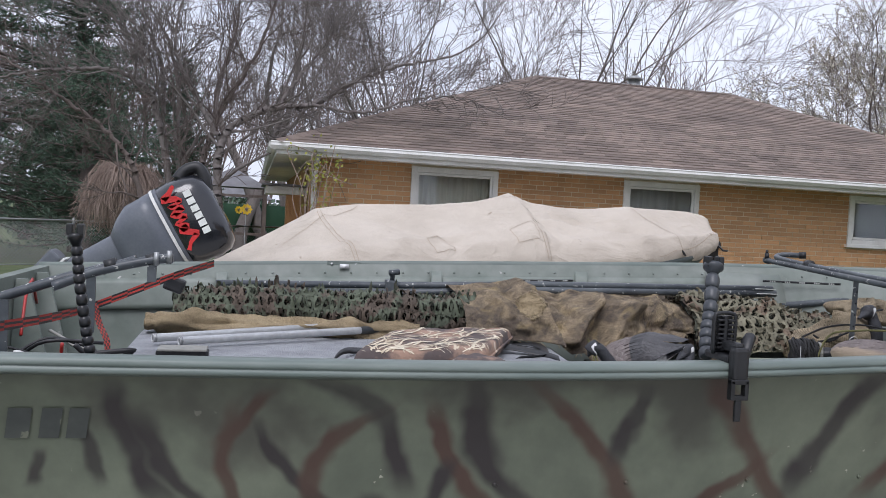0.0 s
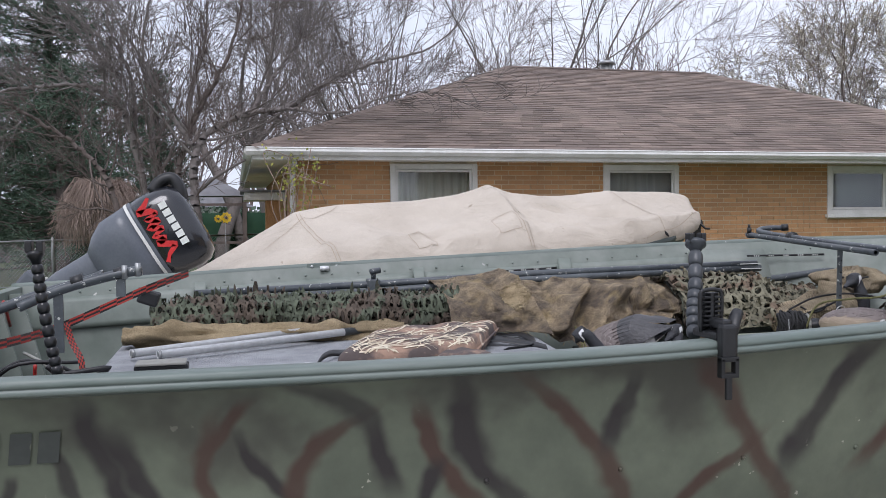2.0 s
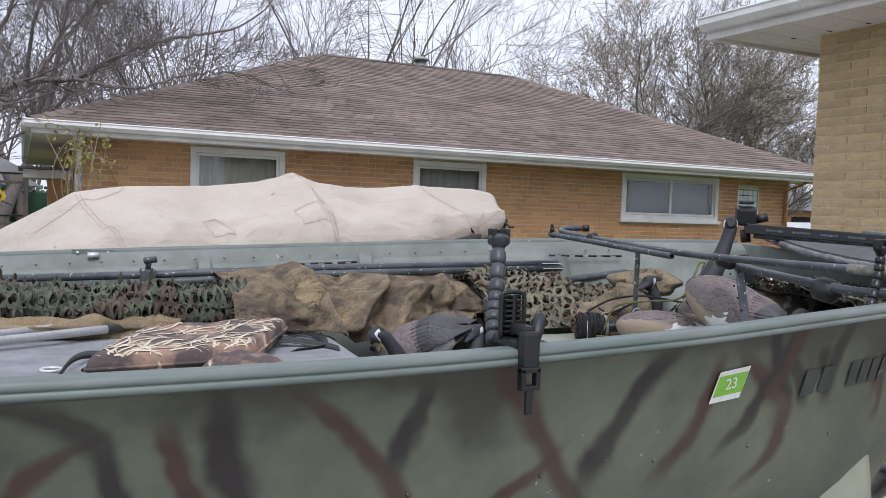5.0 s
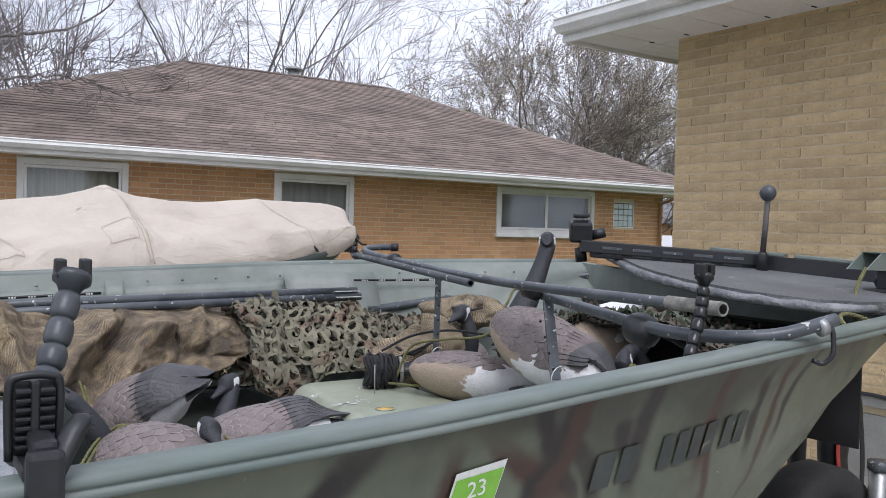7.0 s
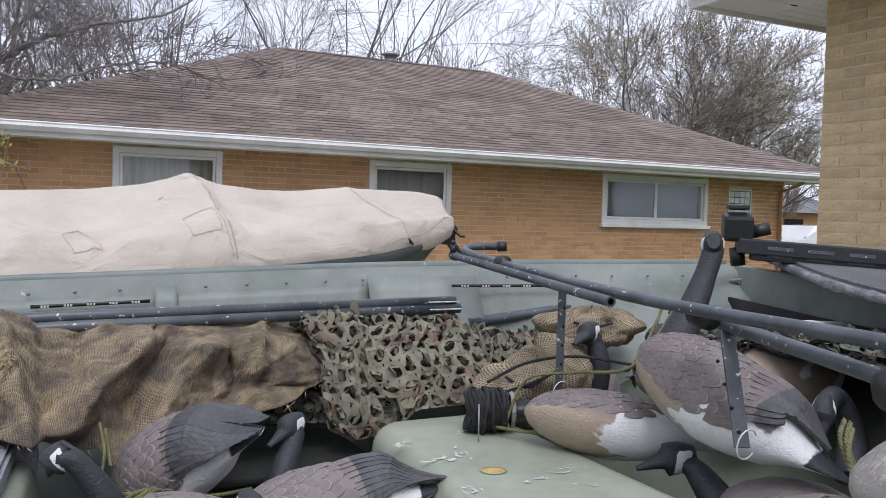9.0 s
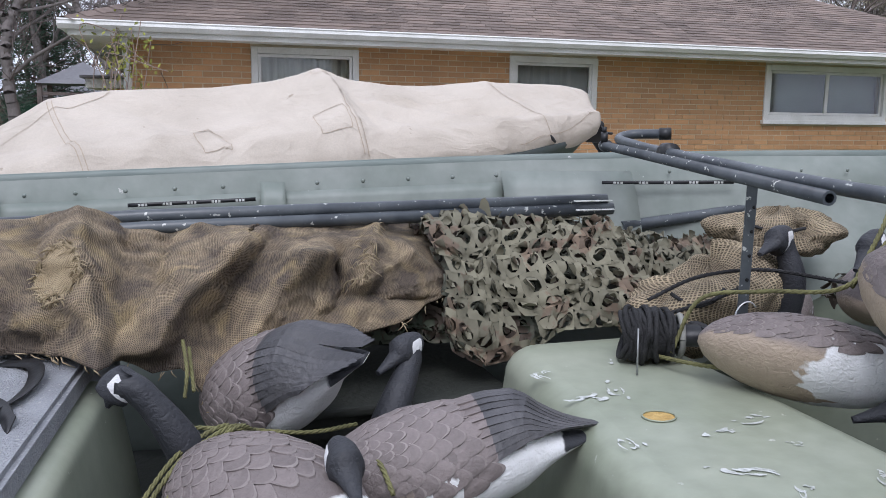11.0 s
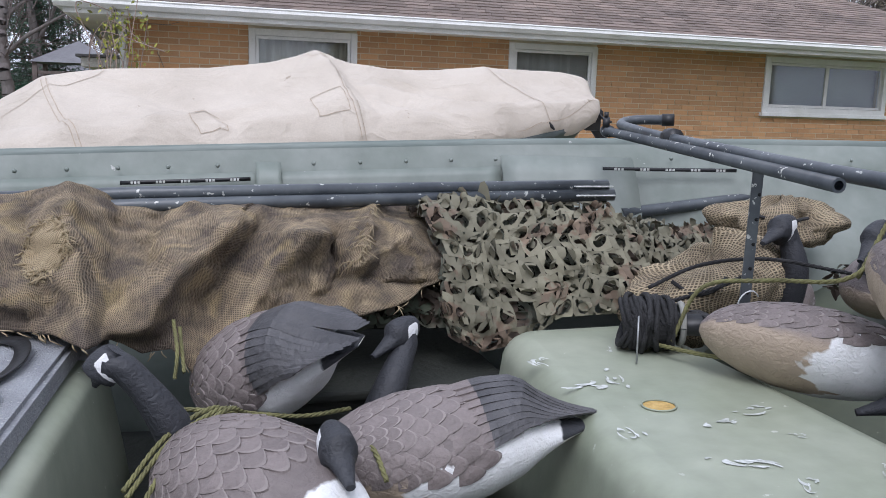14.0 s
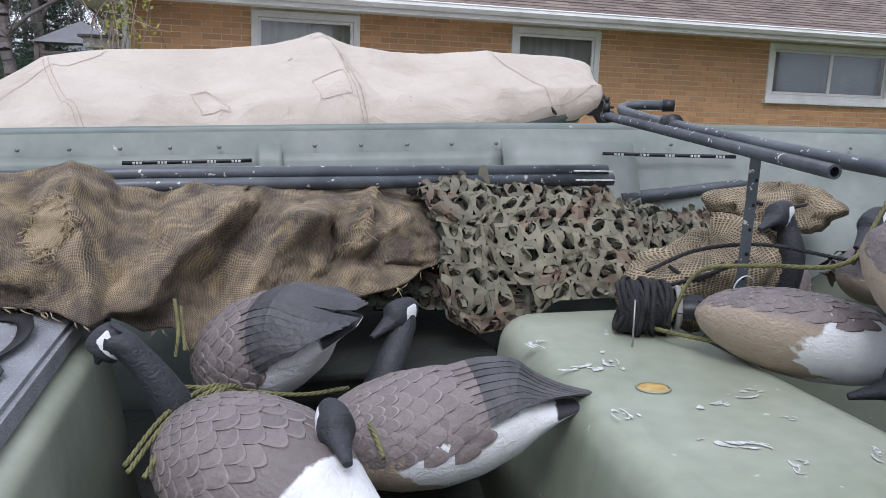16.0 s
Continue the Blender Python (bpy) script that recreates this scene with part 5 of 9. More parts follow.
    for k in range(230):
        c = rng.choice(tips) + Vector((rng.gauss(0, 0.05), rng.gauss(0, 0.05), rng.gauss(0, 0.05)))
        a = Vector((rng.gauss(0, 0.5), rng.gauss(0, 0.5), rng.gauss(-0.2, 0.8))).normalized() * rng.uniform(0.03, 0.065)
        b = a.cross(Vector((rng.gauss(0, 1), rng.gauss(0, 1), 0.2))).normalized() * 0.016
        i = len(vs)
        vs += [c, c + a * 0.45 + b, c + a, c + a * 0.45 - b]
        fs.append((i, i + 1, i + 2, i + 3))
    ob = raw("leaves", vs, fs, M_LEAFY, v)
    ob["kind"] = "stuff"
    # white car seen past the house corner
    car = thing("parked_car", (14.5, 8.5, 0), "white parked car beyond the neighbour's house", "car")
    prof = [(-2.1, 0.35), (-2.15, 0.75), (-1.6, 0.95), (-0.9, 1.05), (-0.35, 1.45), (0.9, 1.48), (1.6, 1.05), (2.1, 0.95), (2.15, 0.4)]
    bm = bmesh.new()
    rows = []
    for y, k in ((7.65, 0.0), (7.75, 0.12), (9.25, 0.12), (9.35, 0.0)):
        rows.append([bm.verts.new((14.5 + x * (0.97 if k == 0 else 1), y, z - (0.12 if k == 0 and z > 1.2 else 0))) for x, z in prof])
    for r0, r1 in zip(rows, rows[1:]):
        for k in range(len(prof) - 1):
            bm.faces.new((r0[k], r0[k + 1], r1[k + 1], r1[k]))
    bm.faces.new(rows[0])
    bm.faces.new(rows[-1][::-1])
    bmesh.ops.recalc_face_normals(bm, faces=bm.faces)
    part("body", bm, M_CARWHITE, car)
    bm = bmesh.new()
    q = [bm.verts.new(p) for p in ((13.62, 7.70, 1.08), (15.95, 7.70, 1.08), (15.35, 7.74, 1.34), (14.2, 7.74, 1.34))]
    w = [bm.verts.new(a.co + Vector((0, -0.03, 0))) for a in q]
    bm.faces.new(w)
    for k in range(4):
        bm.faces.new((q[k], q[(k + 1) % 4], w[(k + 1) % 4], w[k]))
    part("side_window", bm, M_DARK, car)
    for x in (13.2, 15.8):
        wheel(car, (x, 7.70, 0.32), 0.32)


M_YELLOW = mat("yellow_plastic", (0.80, 0.55, 0.02), (0.68, 0.44, 0.02), 8, 0.45)
M_GREYROOF = mat("grey_shingle", (0.20, 0.20, 0.21), (0.14, 0.14, 0.15), 2, 0.95, bump=0.3, fine=30)
M_SCREEN = mat("green_screen", (0.012, 0.05, 0.024), (0.02, 0.065, 0.032), 1.5, 0.85)
M_CARWHITE = mat("car_paint", (0.76, 0.77, 0.78), (0.70, 0.71, 0.72), 2, 0.18, bump=0, coat=0.5)
build_fence()
build_garden_things()


# ---- more materials for the load ----
def add_tint(m, colour, scale, at, soft, most):
    """Soft-edged stains of another colour."""
    nt, b = base_of(m)
    co = nt.nodes.new("ShaderNodeTexCoord")
    n = nt.nodes.new("ShaderNodeTexNoise")
    n.inputs["Scale"].default_value, n.inputs["Detail"].default_value, n.inputs["Distortion"].default_value = scale, 8.0, 0.4
    nt.links.new(co.outputs["Object"], n.inputs["Vector"])
    mr = nt.nodes.new("ShaderNodeMapRange")
    mr.inputs["From Min"].default_value, mr.inputs["From Max"].default_value, mr.inputs["To Max"].default_value = at, at + soft, most
    nt.links.new(n.outputs["Fac"], mr.inputs["Value"])
    mx = nt.nodes.new("ShaderNodeMix")
    mx.data_type = "RGBA"
    mx.inputs["B"].default_value = (*colour, 1)
    nt.links.new(mr.outputs[0], mx.inputs["Factor"])
    nt.links.new(b.inputs["Base Color"].links[0].from_socket, mx.inputs["A"])
    nt.links.new(mx.outputs["Result"], b.inputs["Base Color"])
    return m


def weave(m, scale, dark=0.55, strength=0.5):
    """Crossed threads: darkens between them and lifts them."""
    nt, b = base_of(m)
    co = nt.nodes.new("ShaderNodeTexCoord")
    outs = []
    for turn in ((0, 0, 0), (0, 0, 90)):
        mp = nt.nodes.new("ShaderNodeMapping")
        mp.inputs["Rotation"].default_value = [radians(a) for a in turn]
        nt.links.new(co.outputs["UV"], mp.inputs["Vector"])
        w = nt.nodes.new("ShaderNodeTexWave")
        w.inputs["Scale"].default_value, w.inputs["Distortion"].default_value = scale, 8.0
        w.inputs["Detail"].default_value, w.inputs["Detail Scale"].default_value = 2.0, 0.35
        nt.links.new(mp.outputs[0], w.inputs["Vector"])
        outs.append(w.outputs["Fac"])
    mx = nt.nodes.new("ShaderNodeMath")
    mx.operation = "MAXIMUM"
    nt.links.new(outs[0], mx.inputs[0])
    nt.links.new(outs[1], mx.inputs[1])
    mr = nt.nodes.new("ShaderNodeMapRange")
    mr.inputs["From Min"].default_value, mr.inputs["From Max"].default_value, mr.inputs["To Min"].default_value = 0.42, 0.93, dark
    nt.links.new(mx.outputs[0], mr.inputs["Value"])
    mul = nt.nodes.new("ShaderNodeMix")
    mul.data_type, mul.blend_type = "RGBA", "MULTIPLY"
    mul.inputs["Factor"].default_value = 1.0
    nt.links.new(b.inputs["Base Color"].links[0].from_socket, mul.inputs["A"])
    nt.links.new(mr.outputs[0], mul.inputs["B"])
    nt.links.new(mul.outputs["Result"], b.inputs["Base Color"])
    bp = nt.nodes.new("ShaderNodeBump")
    bp.inputs["Strength"].default_value, bp.inputs["Distance"].default_value = strength, 0.003
    nt.links.new(mx.outputs[0], bp.inputs["Height"])
    old = b.inputs["Normal"].links
    if old:
        nt.links.new(old[0].from_socket, bp.inputs["Normal"])
    nt.links.new(bp.outputs[0], b.inputs["Normal"])
    return m


M_BURLAP = weave(add_tint(add_tint(mat("burlap", (0.165, 0.130, 0.098), (0.56, 0.435, 0.27), 9.0, 1.0, bump=0.35, fine=26, lo=0.40, hi=0.64), (0.095, 0.078, 0.066), 9.0, 0.53, 0.12, 0.7), (0.62, 0.47, 0.22), 11.0, 0.57, 0.14, 0.45), 118, 0.36, 0.9)
M_BURLAP2 = weave(mat("plain_burlap", (0.55, 0.435, 0.265), (0.33, 0.255, 0.15), 7, 1.0, bump=0.4, fine=70), 112, 0.42, 0.7)
M_FRAY = mat("burlap_thread", (0.44, 0.36, 0.23), (0.28, 0.22, 0.13), 20, 1.0, bump=0)
M_NETTAN = weave(mat("mesh_bag", (0.46, 0.375, 0.245), (0.22, 0.175, 0.115), 13, 0.95, bump=0.3), 46, 0.28, 0.8)
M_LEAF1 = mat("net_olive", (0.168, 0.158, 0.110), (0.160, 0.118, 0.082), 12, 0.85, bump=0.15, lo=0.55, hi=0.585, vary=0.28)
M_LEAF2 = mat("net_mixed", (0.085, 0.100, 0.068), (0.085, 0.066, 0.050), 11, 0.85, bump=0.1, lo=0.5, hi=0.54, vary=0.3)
# inner leaves, darker than net_olive: shadow between the layers put into colour
M_LEAF3 = mat("net_shaded", (0.085, 0.09, 0.066), (0.085, 0.064, 0.048), 12, 0.85, bump=0.1, lo=0.5, hi=0.54, vary=0.2)
# near-black, for the shadow seen through the nets' holes
M_NETBASE = mat("net_hole_shadow", (0.012, 0.013, 0.010), (0.02, 0.02, 0.016), 20, 0.95)
M_FEATHER = mat("brown_feather", (0.140, 0.117, 0.111), (0.205, 0.174, 0.165), 7, 0.65, bump=0.35, fine=120, vary=0.12)
M_FEATHERRIM = mat("feather_rim", (0.27, 0.236, 0.222), (0.17, 0.145, 0.136), 14, 0.65, bump=0.2, fine=120)
M_WINGTIP = mat("dark_wing", (0.040, 0.040, 0.044), (0.085, 0.083, 0.086), 9, 0.55, bump=0.4, fine=80, vary=0.2)
M_GREYGOOSE = mat("grey_feather", (0.20, 0.185, 0.165), (0.32, 0.30, 0.275), 12, 0.65, bump=0.5, fine=60, vary=0.25)
M_ROPE = mat("olive_rope", (0.19, 0.185, 0.075), (0.12, 0.115, 0.05), 40, 0.85, bump=0.4, fine=200)
M_CORD = mat("black_cord", (0.012, 0.012, 0.013), (0.025, 0.025, 0.026), 40, 0.8, bump=0.5, fine=300)
M_REDSTRAP = mat("red_webbing", (0.42, 0.05, 0.035), (0.30, 0.04, 0.03), 30, 0.8, bump=0.3, fine=200)
M_PADCAMO = mat("grass_print_cloth", (0.085, 0.066, 0.062), (0.33, 0.215, 0.155), 10, 0.8, bump=0.2, fine=90, lo=0.44, hi=0.60, spot=(0.55, 0.46, 0.36), spot_scale=18, spot_at=0.63)
M_REED = mat("printed_reed", (0.74, 0.68, 0.54), (0.50, 0.41, 0.29), 25, 0.8, bump=0)
M_RUST = mat("rusty_brown", (0.30, 0.14, 0.05), (0.2, 0.09, 0.03), 8, 0.8)
M_WHITECHIP = mat("bare_chip", (0.66, 0.68, 0.66), (0.36, 0.38, 0.34), 70, 0.5, bump=0.3)
M_STICKER = mat("green_sticker", (0.22, 0.52, 0.06), (0.20, 0.46, 0.05), 6, 0.45, bump=0)
M_STICKER_W = mat("white_sticker", (0.78, 0.80, 0.76), (0.70, 0.72, 0.68), 6, 0.45, bump=0)
M_DARKLETTER = mat("faded_dark_letter", (0.035, 0.04, 0.038), (0.06, 0.068, 0.06), 12, 0.6, bump=0, spot=(0.14, 0.15, 0.11), spot_scale=30, spot_at=0.66)
M_PLY = mat("raw_foam", (0.55, 0.38, 0.14), (0.40, 0.26, 0.08), 60, 0.95, bump=0.5, fine=200)


def goose_paint(name, back1, back2):
    """Painted decoy: brown, buff, black and white fields kept in the mesh's paint layer, with ragged edges."""
    m = mat(name, back1, back2, 8, 0.6, bump=0.16, fine=110, stretch=(1, 1, 2.2))
    nt, b = base_of(m)
    at = nt.nodes.new("ShaderNodeAttribute")
    at.attribute_name = "paint"
    sp = nt.nodes.new("ShaderNodeSeparateColor")
    nt.links.new(at.outputs["Color"], sp.inputs[0])
    co = nt.nodes.new("ShaderNodeTexCoord")
    nz = nt.nodes.new("ShaderNodeTexNoise")
    nz.inputs["Scale"].default_value, nz.inputs["Detail"].default_value = 55.0, 4.0
    nt.links.new(co.outputs["Object"], nz.inputs["Vector"])
    col = b.inputs["Base Color"].links[0].from_socket
    for socket, c1, c2, soft in ((sp.outputs["Green"], (0.42, 0.34, 0.25), (0.27, 0.215, 0.165), 0.14), (sp.outputs["Blue"], (0.022, 0.0235, 0.028), (0.034, 0.036, 0.042), 0.03), (sp.outputs["Red"], (0.80, 0.81, 0.82), (0.62, 0.62, 0.61), 0.02)):
        ad = nt.nodes.new("ShaderNodeMath")
        ad.operation = "MULTIPLY_ADD"
        nt.links.new(nz.outputs["Fac"], ad.inputs[0])
        ad.inputs[1].default_value = 0.16
        nt.links.new(socket, ad.inputs[2])
        mr = nt.nodes.new("ShaderNodeMapRange")
        mr.inputs["From Min"].default_value, mr.inputs["From Max"].default_value = 0.58 - soft, 0.58 + soft
        nt.links.new(ad.outputs[0], mr.inputs["Value"])
        tone = nt.nodes.new("ShaderNodeMix")
        tone.data_type = "RGBA"
        tone.inputs["A"].default_value, tone.inputs["B"].default_value = (*c1, 1), (*c2, 1)
        nt.links.new(nz.outputs["Fac"], tone.inputs["Factor"])
        mx = nt.nodes.new("ShaderNodeMix")
        mx.data_type = "RGBA"
        nt.links.new(mr.outputs[0], mx.inputs["Factor"])
        nt.links.new(col, mx.inputs["A"])
        nt.links.new(tone.outputs["Result"], mx.inputs["B"])
        col = mx.outputs["Result"]
    nt.links.new(col, b.inputs["Base Color"])
    return m


M_GOOSE = goose_paint("painted_goose", (0.145, 0.122, 0.115), (0.205, 0.175, 0.166))
add_wrinkles(M_GOOSE, 80, 0.45, 0.009)
M_GOOSEGREY = goose_paint("painted_grey_goose", (0.20, 0.185, 0.165), (0.32, 0.30, 0.275))


# ---- far side of the hull, inside ----
def far_in(x, z, off=0.0):
    """A point on the far side's lining at height z, off metres towards the middle."""
    p = rail_at(FAR, x)
    kz = lerp_tab(KEEL, x)[0]
    v = (p.z - z) / (p.z - kz)
    q = side_point(FAR, 1, x, v, 0.03)
    return Vector((x, q.y - off, z))


def build_lining():
    rng = random.Random(3)
    # top band, stepped over the lining, and plates between the ribs
    spans = [(-9.9, -9.22), (-9.20, -8.28), (-8.26, -7.62), (-7.60, -7.03)]
    for a, b in spans:
        bm = bmesh.new()
        sheet(bm, lambda u, v: far_in(a + (b - a) * u, rail_at(FAR, a + (b - a) * u).z - 0.055 - 0.125 * v, 0.011), 16, 6, 0.007)
        part("side_plate", bm, M_INNER, boat, "riveted alloy plate", smooth=True)
    for x, w in ((-9.21, 0.05), (-8.27, 0.05), (-7.61, 0.06), (-6.86, 0.34)):
        bm = bmesh.new()
        sheet(bm, lambda u, v: far_in(x - w / 2 + w * u, rail_at(FAR, x).z - 0.03 - 0.27 * v, 0.022 if w < 0.1 else 0.026 + 0.02 * v), 6, 6, 0.006)
        part("rib", bm, M_INNER, boat, "vertical alloy rib", smooth=True)
    bm = bmesh.new()
    k = 0
    x = -9.8
    while x < -5.95:
        for dz in (0.035, 0.068):
            if dz > 0.05:
                continue
            c = far_in(x, rail_at(FAR, x).z - dz, 0.03 if dz > 0.05 else 0.018)
            tube(bm, [c, c + Vector((0, -0.003, 0))], [0.0055, 0.003], 8)
        x += 0.115
        k += 1
    ob = part("rivet", bm, M_INNER, boat)
    ob["kind"] = "stuff"
    # ruler strips with unreadable print
    for a, b, za, zb in ((-7.955, -7.655, 1.258, 1.272), (-6.775, -6.425, 1.314, 1.318)):
        ru = thing("ruler_sticker", far_in(a, za, 0.05), "black printed fish-measuring strip stuck inside the hull", "sticker")
        bm = bmesh.new()
        pa, pb = far_in(a, za, 0.037), far_in(b, zb, 0.037)
        d = (pb - pa)
        m = Matrix.Translation(pa)
        sheet(bm, lambda u, v: pa + d * u + Vector((0, -0.004, -0.013 + 0.0095 * v)), 8, 1, 0.002)
        part("strip", bm, M_BLACK, ru)
        for k in range(5):
            bm = bmesh.new()
            for j in range(3):
                u0 = 0.08 + k * 0.19 + j * 0.026
                sheet(bm, lambda u, v: pa + d * (u0 + 0.018 * u) + Vector((0, -0.0075, -0.0115 + 0.006 * v)), 1, 1)
            part("print_bar", bm, M_WHITECHIP, ru)
    # latch bracket on the far rail
    br = thing("latch_plate", (-8.68, -7.76, 1.27), "green riveted latch plate on the gunwale", "latch")
    bm = bmesh.new()
    p = rail_at(FAR, -8.68)
    vs = [(-0.075, 0.012), (0.075, 0.012), (0.075, -0.012), (0.04, -0.045), (-0.04, -0.045), (-0.075, -0.012)]
    a = [bm.verts.new(p + Vector((x, -0.030, z))) for x, z in vs]
    b = [bm.verts.new(p + Vector((x, -0.018, z))) for x, z in vs]
    bm.faces.new(a)
    bm.faces.new(b[::-1])
    for i in range(6):
        bm.faces.new((a[i], b[i], b[(i + 1) % 6], a[(i + 1) % 6]))
    bmesh.ops.recalc_face_normals(bm, faces=bm.faces)
    part("plate", bm, M_RAIL, br)
    bm = bmesh.new()
    tube(bm, [p + Vector((-0.02, -0.045, -0.01)), p + Vector((0.02, -0.045, -0.01))], 0.012, 8)
    part("latch", bm, M_ALU, br)
    for dx in (-0.055, 0.055):
        bm = bmesh.new()
        tube(bm, [p + Vector((dx, -0.036, 0)), p + Vector((dx, -0.029, 0))], 0.006, 6)
        part("rivet", bm, M_ALU, br)


build_lining()


# ---- rear deck and centre box ----
def rounded_shell(quad, z0, z1, corner, edge, flare=0.0, steps=7):
    """A moulded box over a convex quad: round corners, a soft top edge and sides that flare towards the foot."""
    q = [Vector((x, y, 0)) for x, y in quad]
    n = len(q)
    mid = sum(q, Vector()) / n

    def ring(inset, z):
        core = []
        for i in range(n):
            p, a, b = q[i], (q[i - 1] - q[i]).normalized(), (q[(i + 1) % n] - q[i]).normalized()
            half = math.acos(max(-1.0, min(1.0, a.dot(b)))) / 2
            core.append((p + (a + b).normalized() * corner / math.sin(half), a, b))
        out = []
        for c, a, b in core:
            na, nb = Vector((a.y, -a.x, 0)), Vector((b.y, -b.x, 0))
            if na.dot(c - mid) < 0:
                na = -na
            if nb.dot(c - mid) < 0:
                nb = -nb
            for k in range(steps + 1):
                d = na.lerp(nb, k / steps).normalized()
                w = c + d * max(0.002, corner - inset)
                out.append((w.x, w.y, z))
        return out
    rows = [ring(-flare, z0), ring(-flare * 0.5, (z0 + z1) / 2), ring(0.0, z1 - edge)]
    for k in range(1, 8):
        t = k / 7 * math.pi / 2
        rows.append(ring(edge * (1 - math.cos(t)), z1 - edge + edge * math.sin(t)))
    bm = bmesh.new()
    vs = [[bm.verts.new(p) for p in r] for r in rows]
    m = len(vs[0])
    for a, b in zip(vs, vs[1:]):
        for k in range(m):
            bm.faces.new((a[k], a[(k + 1) % m], b[(k + 1) % m], b[k]))
    bm.faces.new(vs[-1])
    bm.faces.new(vs[0][::-1])
    bmesh.ops.recalc_face_normals(bm, faces=bm.faces)
    for f in bm.faces:
        f.smooth = len(f.verts) == 4
    return bm


def build_decks():
    d = thing("rear_deck", (-8.75, -9.2, 0.66), "green fibreglass stern deck box topped with grey carpet", "deck")
    top = [(-9.46, -9.86), (-8.12, -9.86), (-7.982, -8.505), (-9.46, -8.40)]
    bm = bmesh.new()
    lo, hi = [], []
    for x, y in top:
        lo.append(bm.verts.new((x, y, 1.015)))
        hi.append(bm.verts.new((x, y, 1.06)))
    bm.faces.new(hi)
    bm.faces.new(lo[::-1])
    for k in range(4):
        bm.faces.new((lo[k], lo[(k + 1) % 4], hi[(k + 1) % 4], hi[k]))
    bmesh.ops.recalc_face_normals(bm, faces=bm.faces)
    bmesh.ops.bevel(bm, geom=list(bm.edges), offset=0.008, segments=2, affect="EDGES")
    part("carpet_lid", bm, M_CARPET, d, "grey carpeted lid")
    bm = rounded_shell([(-9.46, -9.86), (-8.085, -9.86), (-7.950, -8.49), (-9.46, -8.39)], 0.655, 1.014, 0.05, 0.03, 0.05)
    part("box", bm, M_BOX, d, "scuffed olive fibreglass side")
    bm = bmesh.new()
    box(bm, (-8.01, -8.58, 0.985), (-7.950, -8.495, 1.040), 0.008)
    part("hinge", bm, M_CARPET, d)
    # black latch bar on the carpet
    la = thing("deck_latch", (-9.28, -9.3, 1.06), "black plastic latch bar lying on the carpet", "latch")
    bm = bmesh.new()
    box(bm, (-9.35, -9.02, 1.06), (-9.20, -8.96, 1.085), 0.006)
    part("bar", bm, M_BLACK, la)
    bm = bmesh.new()
    box(bm, (-9.345, -9.03, 1.085), (-9.205, -8.95, 1.092), 0.003)
    part("cap", bm, M_GREYPAINT, la)
    ring = thing("deck_ring", (-8.85, -9.2, 1.06), "small steel pull ring on the carpet", "ring")
    bm = bmesh.new()
    tube(bm, [Vector((-8.86 + 0.025 * math.cos(a), -9.02 + 0.025 * math.sin(a), 1.064)) for a in [k * math.tau / 16 for k in range(17)]], 0.004, 6)
    part("ring", bm, M_ALU, ring)
    # webbing handle
    h = thing("webbing_handle", (-8.07, -8.95, 1.06), "loop of black webbing lying on the carpeted deck", "strap")
    bm = bmesh.new()
    pts = smooth_path([(-8.13, -8.60, 1.062), (-8.07, -8.66, 1.075), (-8.06, -8.76, 1.07), (-8.10, -8.86, 1.066), (-8.20, -8.90, 1.064)], 20)
    sheet(bm, lambda u, v: pts[int(u * 19)] + Vector((0.012 * (v - 0.5) * 2, 0.0, 0.010 * (v - 0.5))), 19, 2, 0.002)
    part("webbing", bm, M_BLACK, h)
    h2 = thing("black_strap", (-8.3, -8.9, 1.06), "crumpled black strap running under the camo cushion", "strap")
    bm = bmesh.new()
    pts2 = smooth_path([(-8.86, -9.20, 1.064), (-8.80, -8.98, 1.085), (-8.70, -8.86, 1.07), (-8.45, -8.84, 1.066), (-8.24, -8.80, 1.085), (-8.10, -8.84, 1.07), (-8.06, -8.92, 1.066)], 40)
    sheet(bm, lambda u, v: pts2[int(u * 39)] + Vector((0.006 * (v - 0.5), 0.036 * (v - 0.5), 0.014 * (v - 0.5))), 39, 2, 0.002)
    part("webbing", bm, M_BLACK, h2)
    # centre box with chipped lid
    c = thing("centre_box", (-7.1, -9.25, 0.66), "olive green fibreglass seat box with chipped white paint spots", "storage box")
    part("box_shell", rounded_shell([(-7.385, -9.88), (-6.885, -9.88), (-6.885, -8.56), (-7.235, -8.56)], 0.655, 1.03, 0.085, 0.055, 0.035), M_BOX, c)
    bm = bmesh.new()
    r = [bm.verts.new((-7.155 + 0.027 * math.cos(a), -9.035 + 0.024 * math.sin(a), 1.0312)) for a in [k * math.tau / 24 for k in range(24)]]
    q = [bm.verts.new((-7.155 + 0.025 * math.cos(a), -9.035 + 0.022 * math.sin(a), 1.0306)) for a in [k * math.tau / 24 for k in range(24)]]
    bm.faces.new(q)
    part("hole_filling", bm, M_PLY, c, "tan foam showing in a round hole")
    bm = bmesh.new()
    tube(bm, [Vector((-7.155 + 0.026 * math.cos(a), -9.035 + 0.023 * math.sin(a), 1.0318)) for a in [k * math.tau / 24 for k in range(25)]], 0.0016, 5)
    part("hole_rim", bm, M_BOX, c)
    rng = random.Random(5)
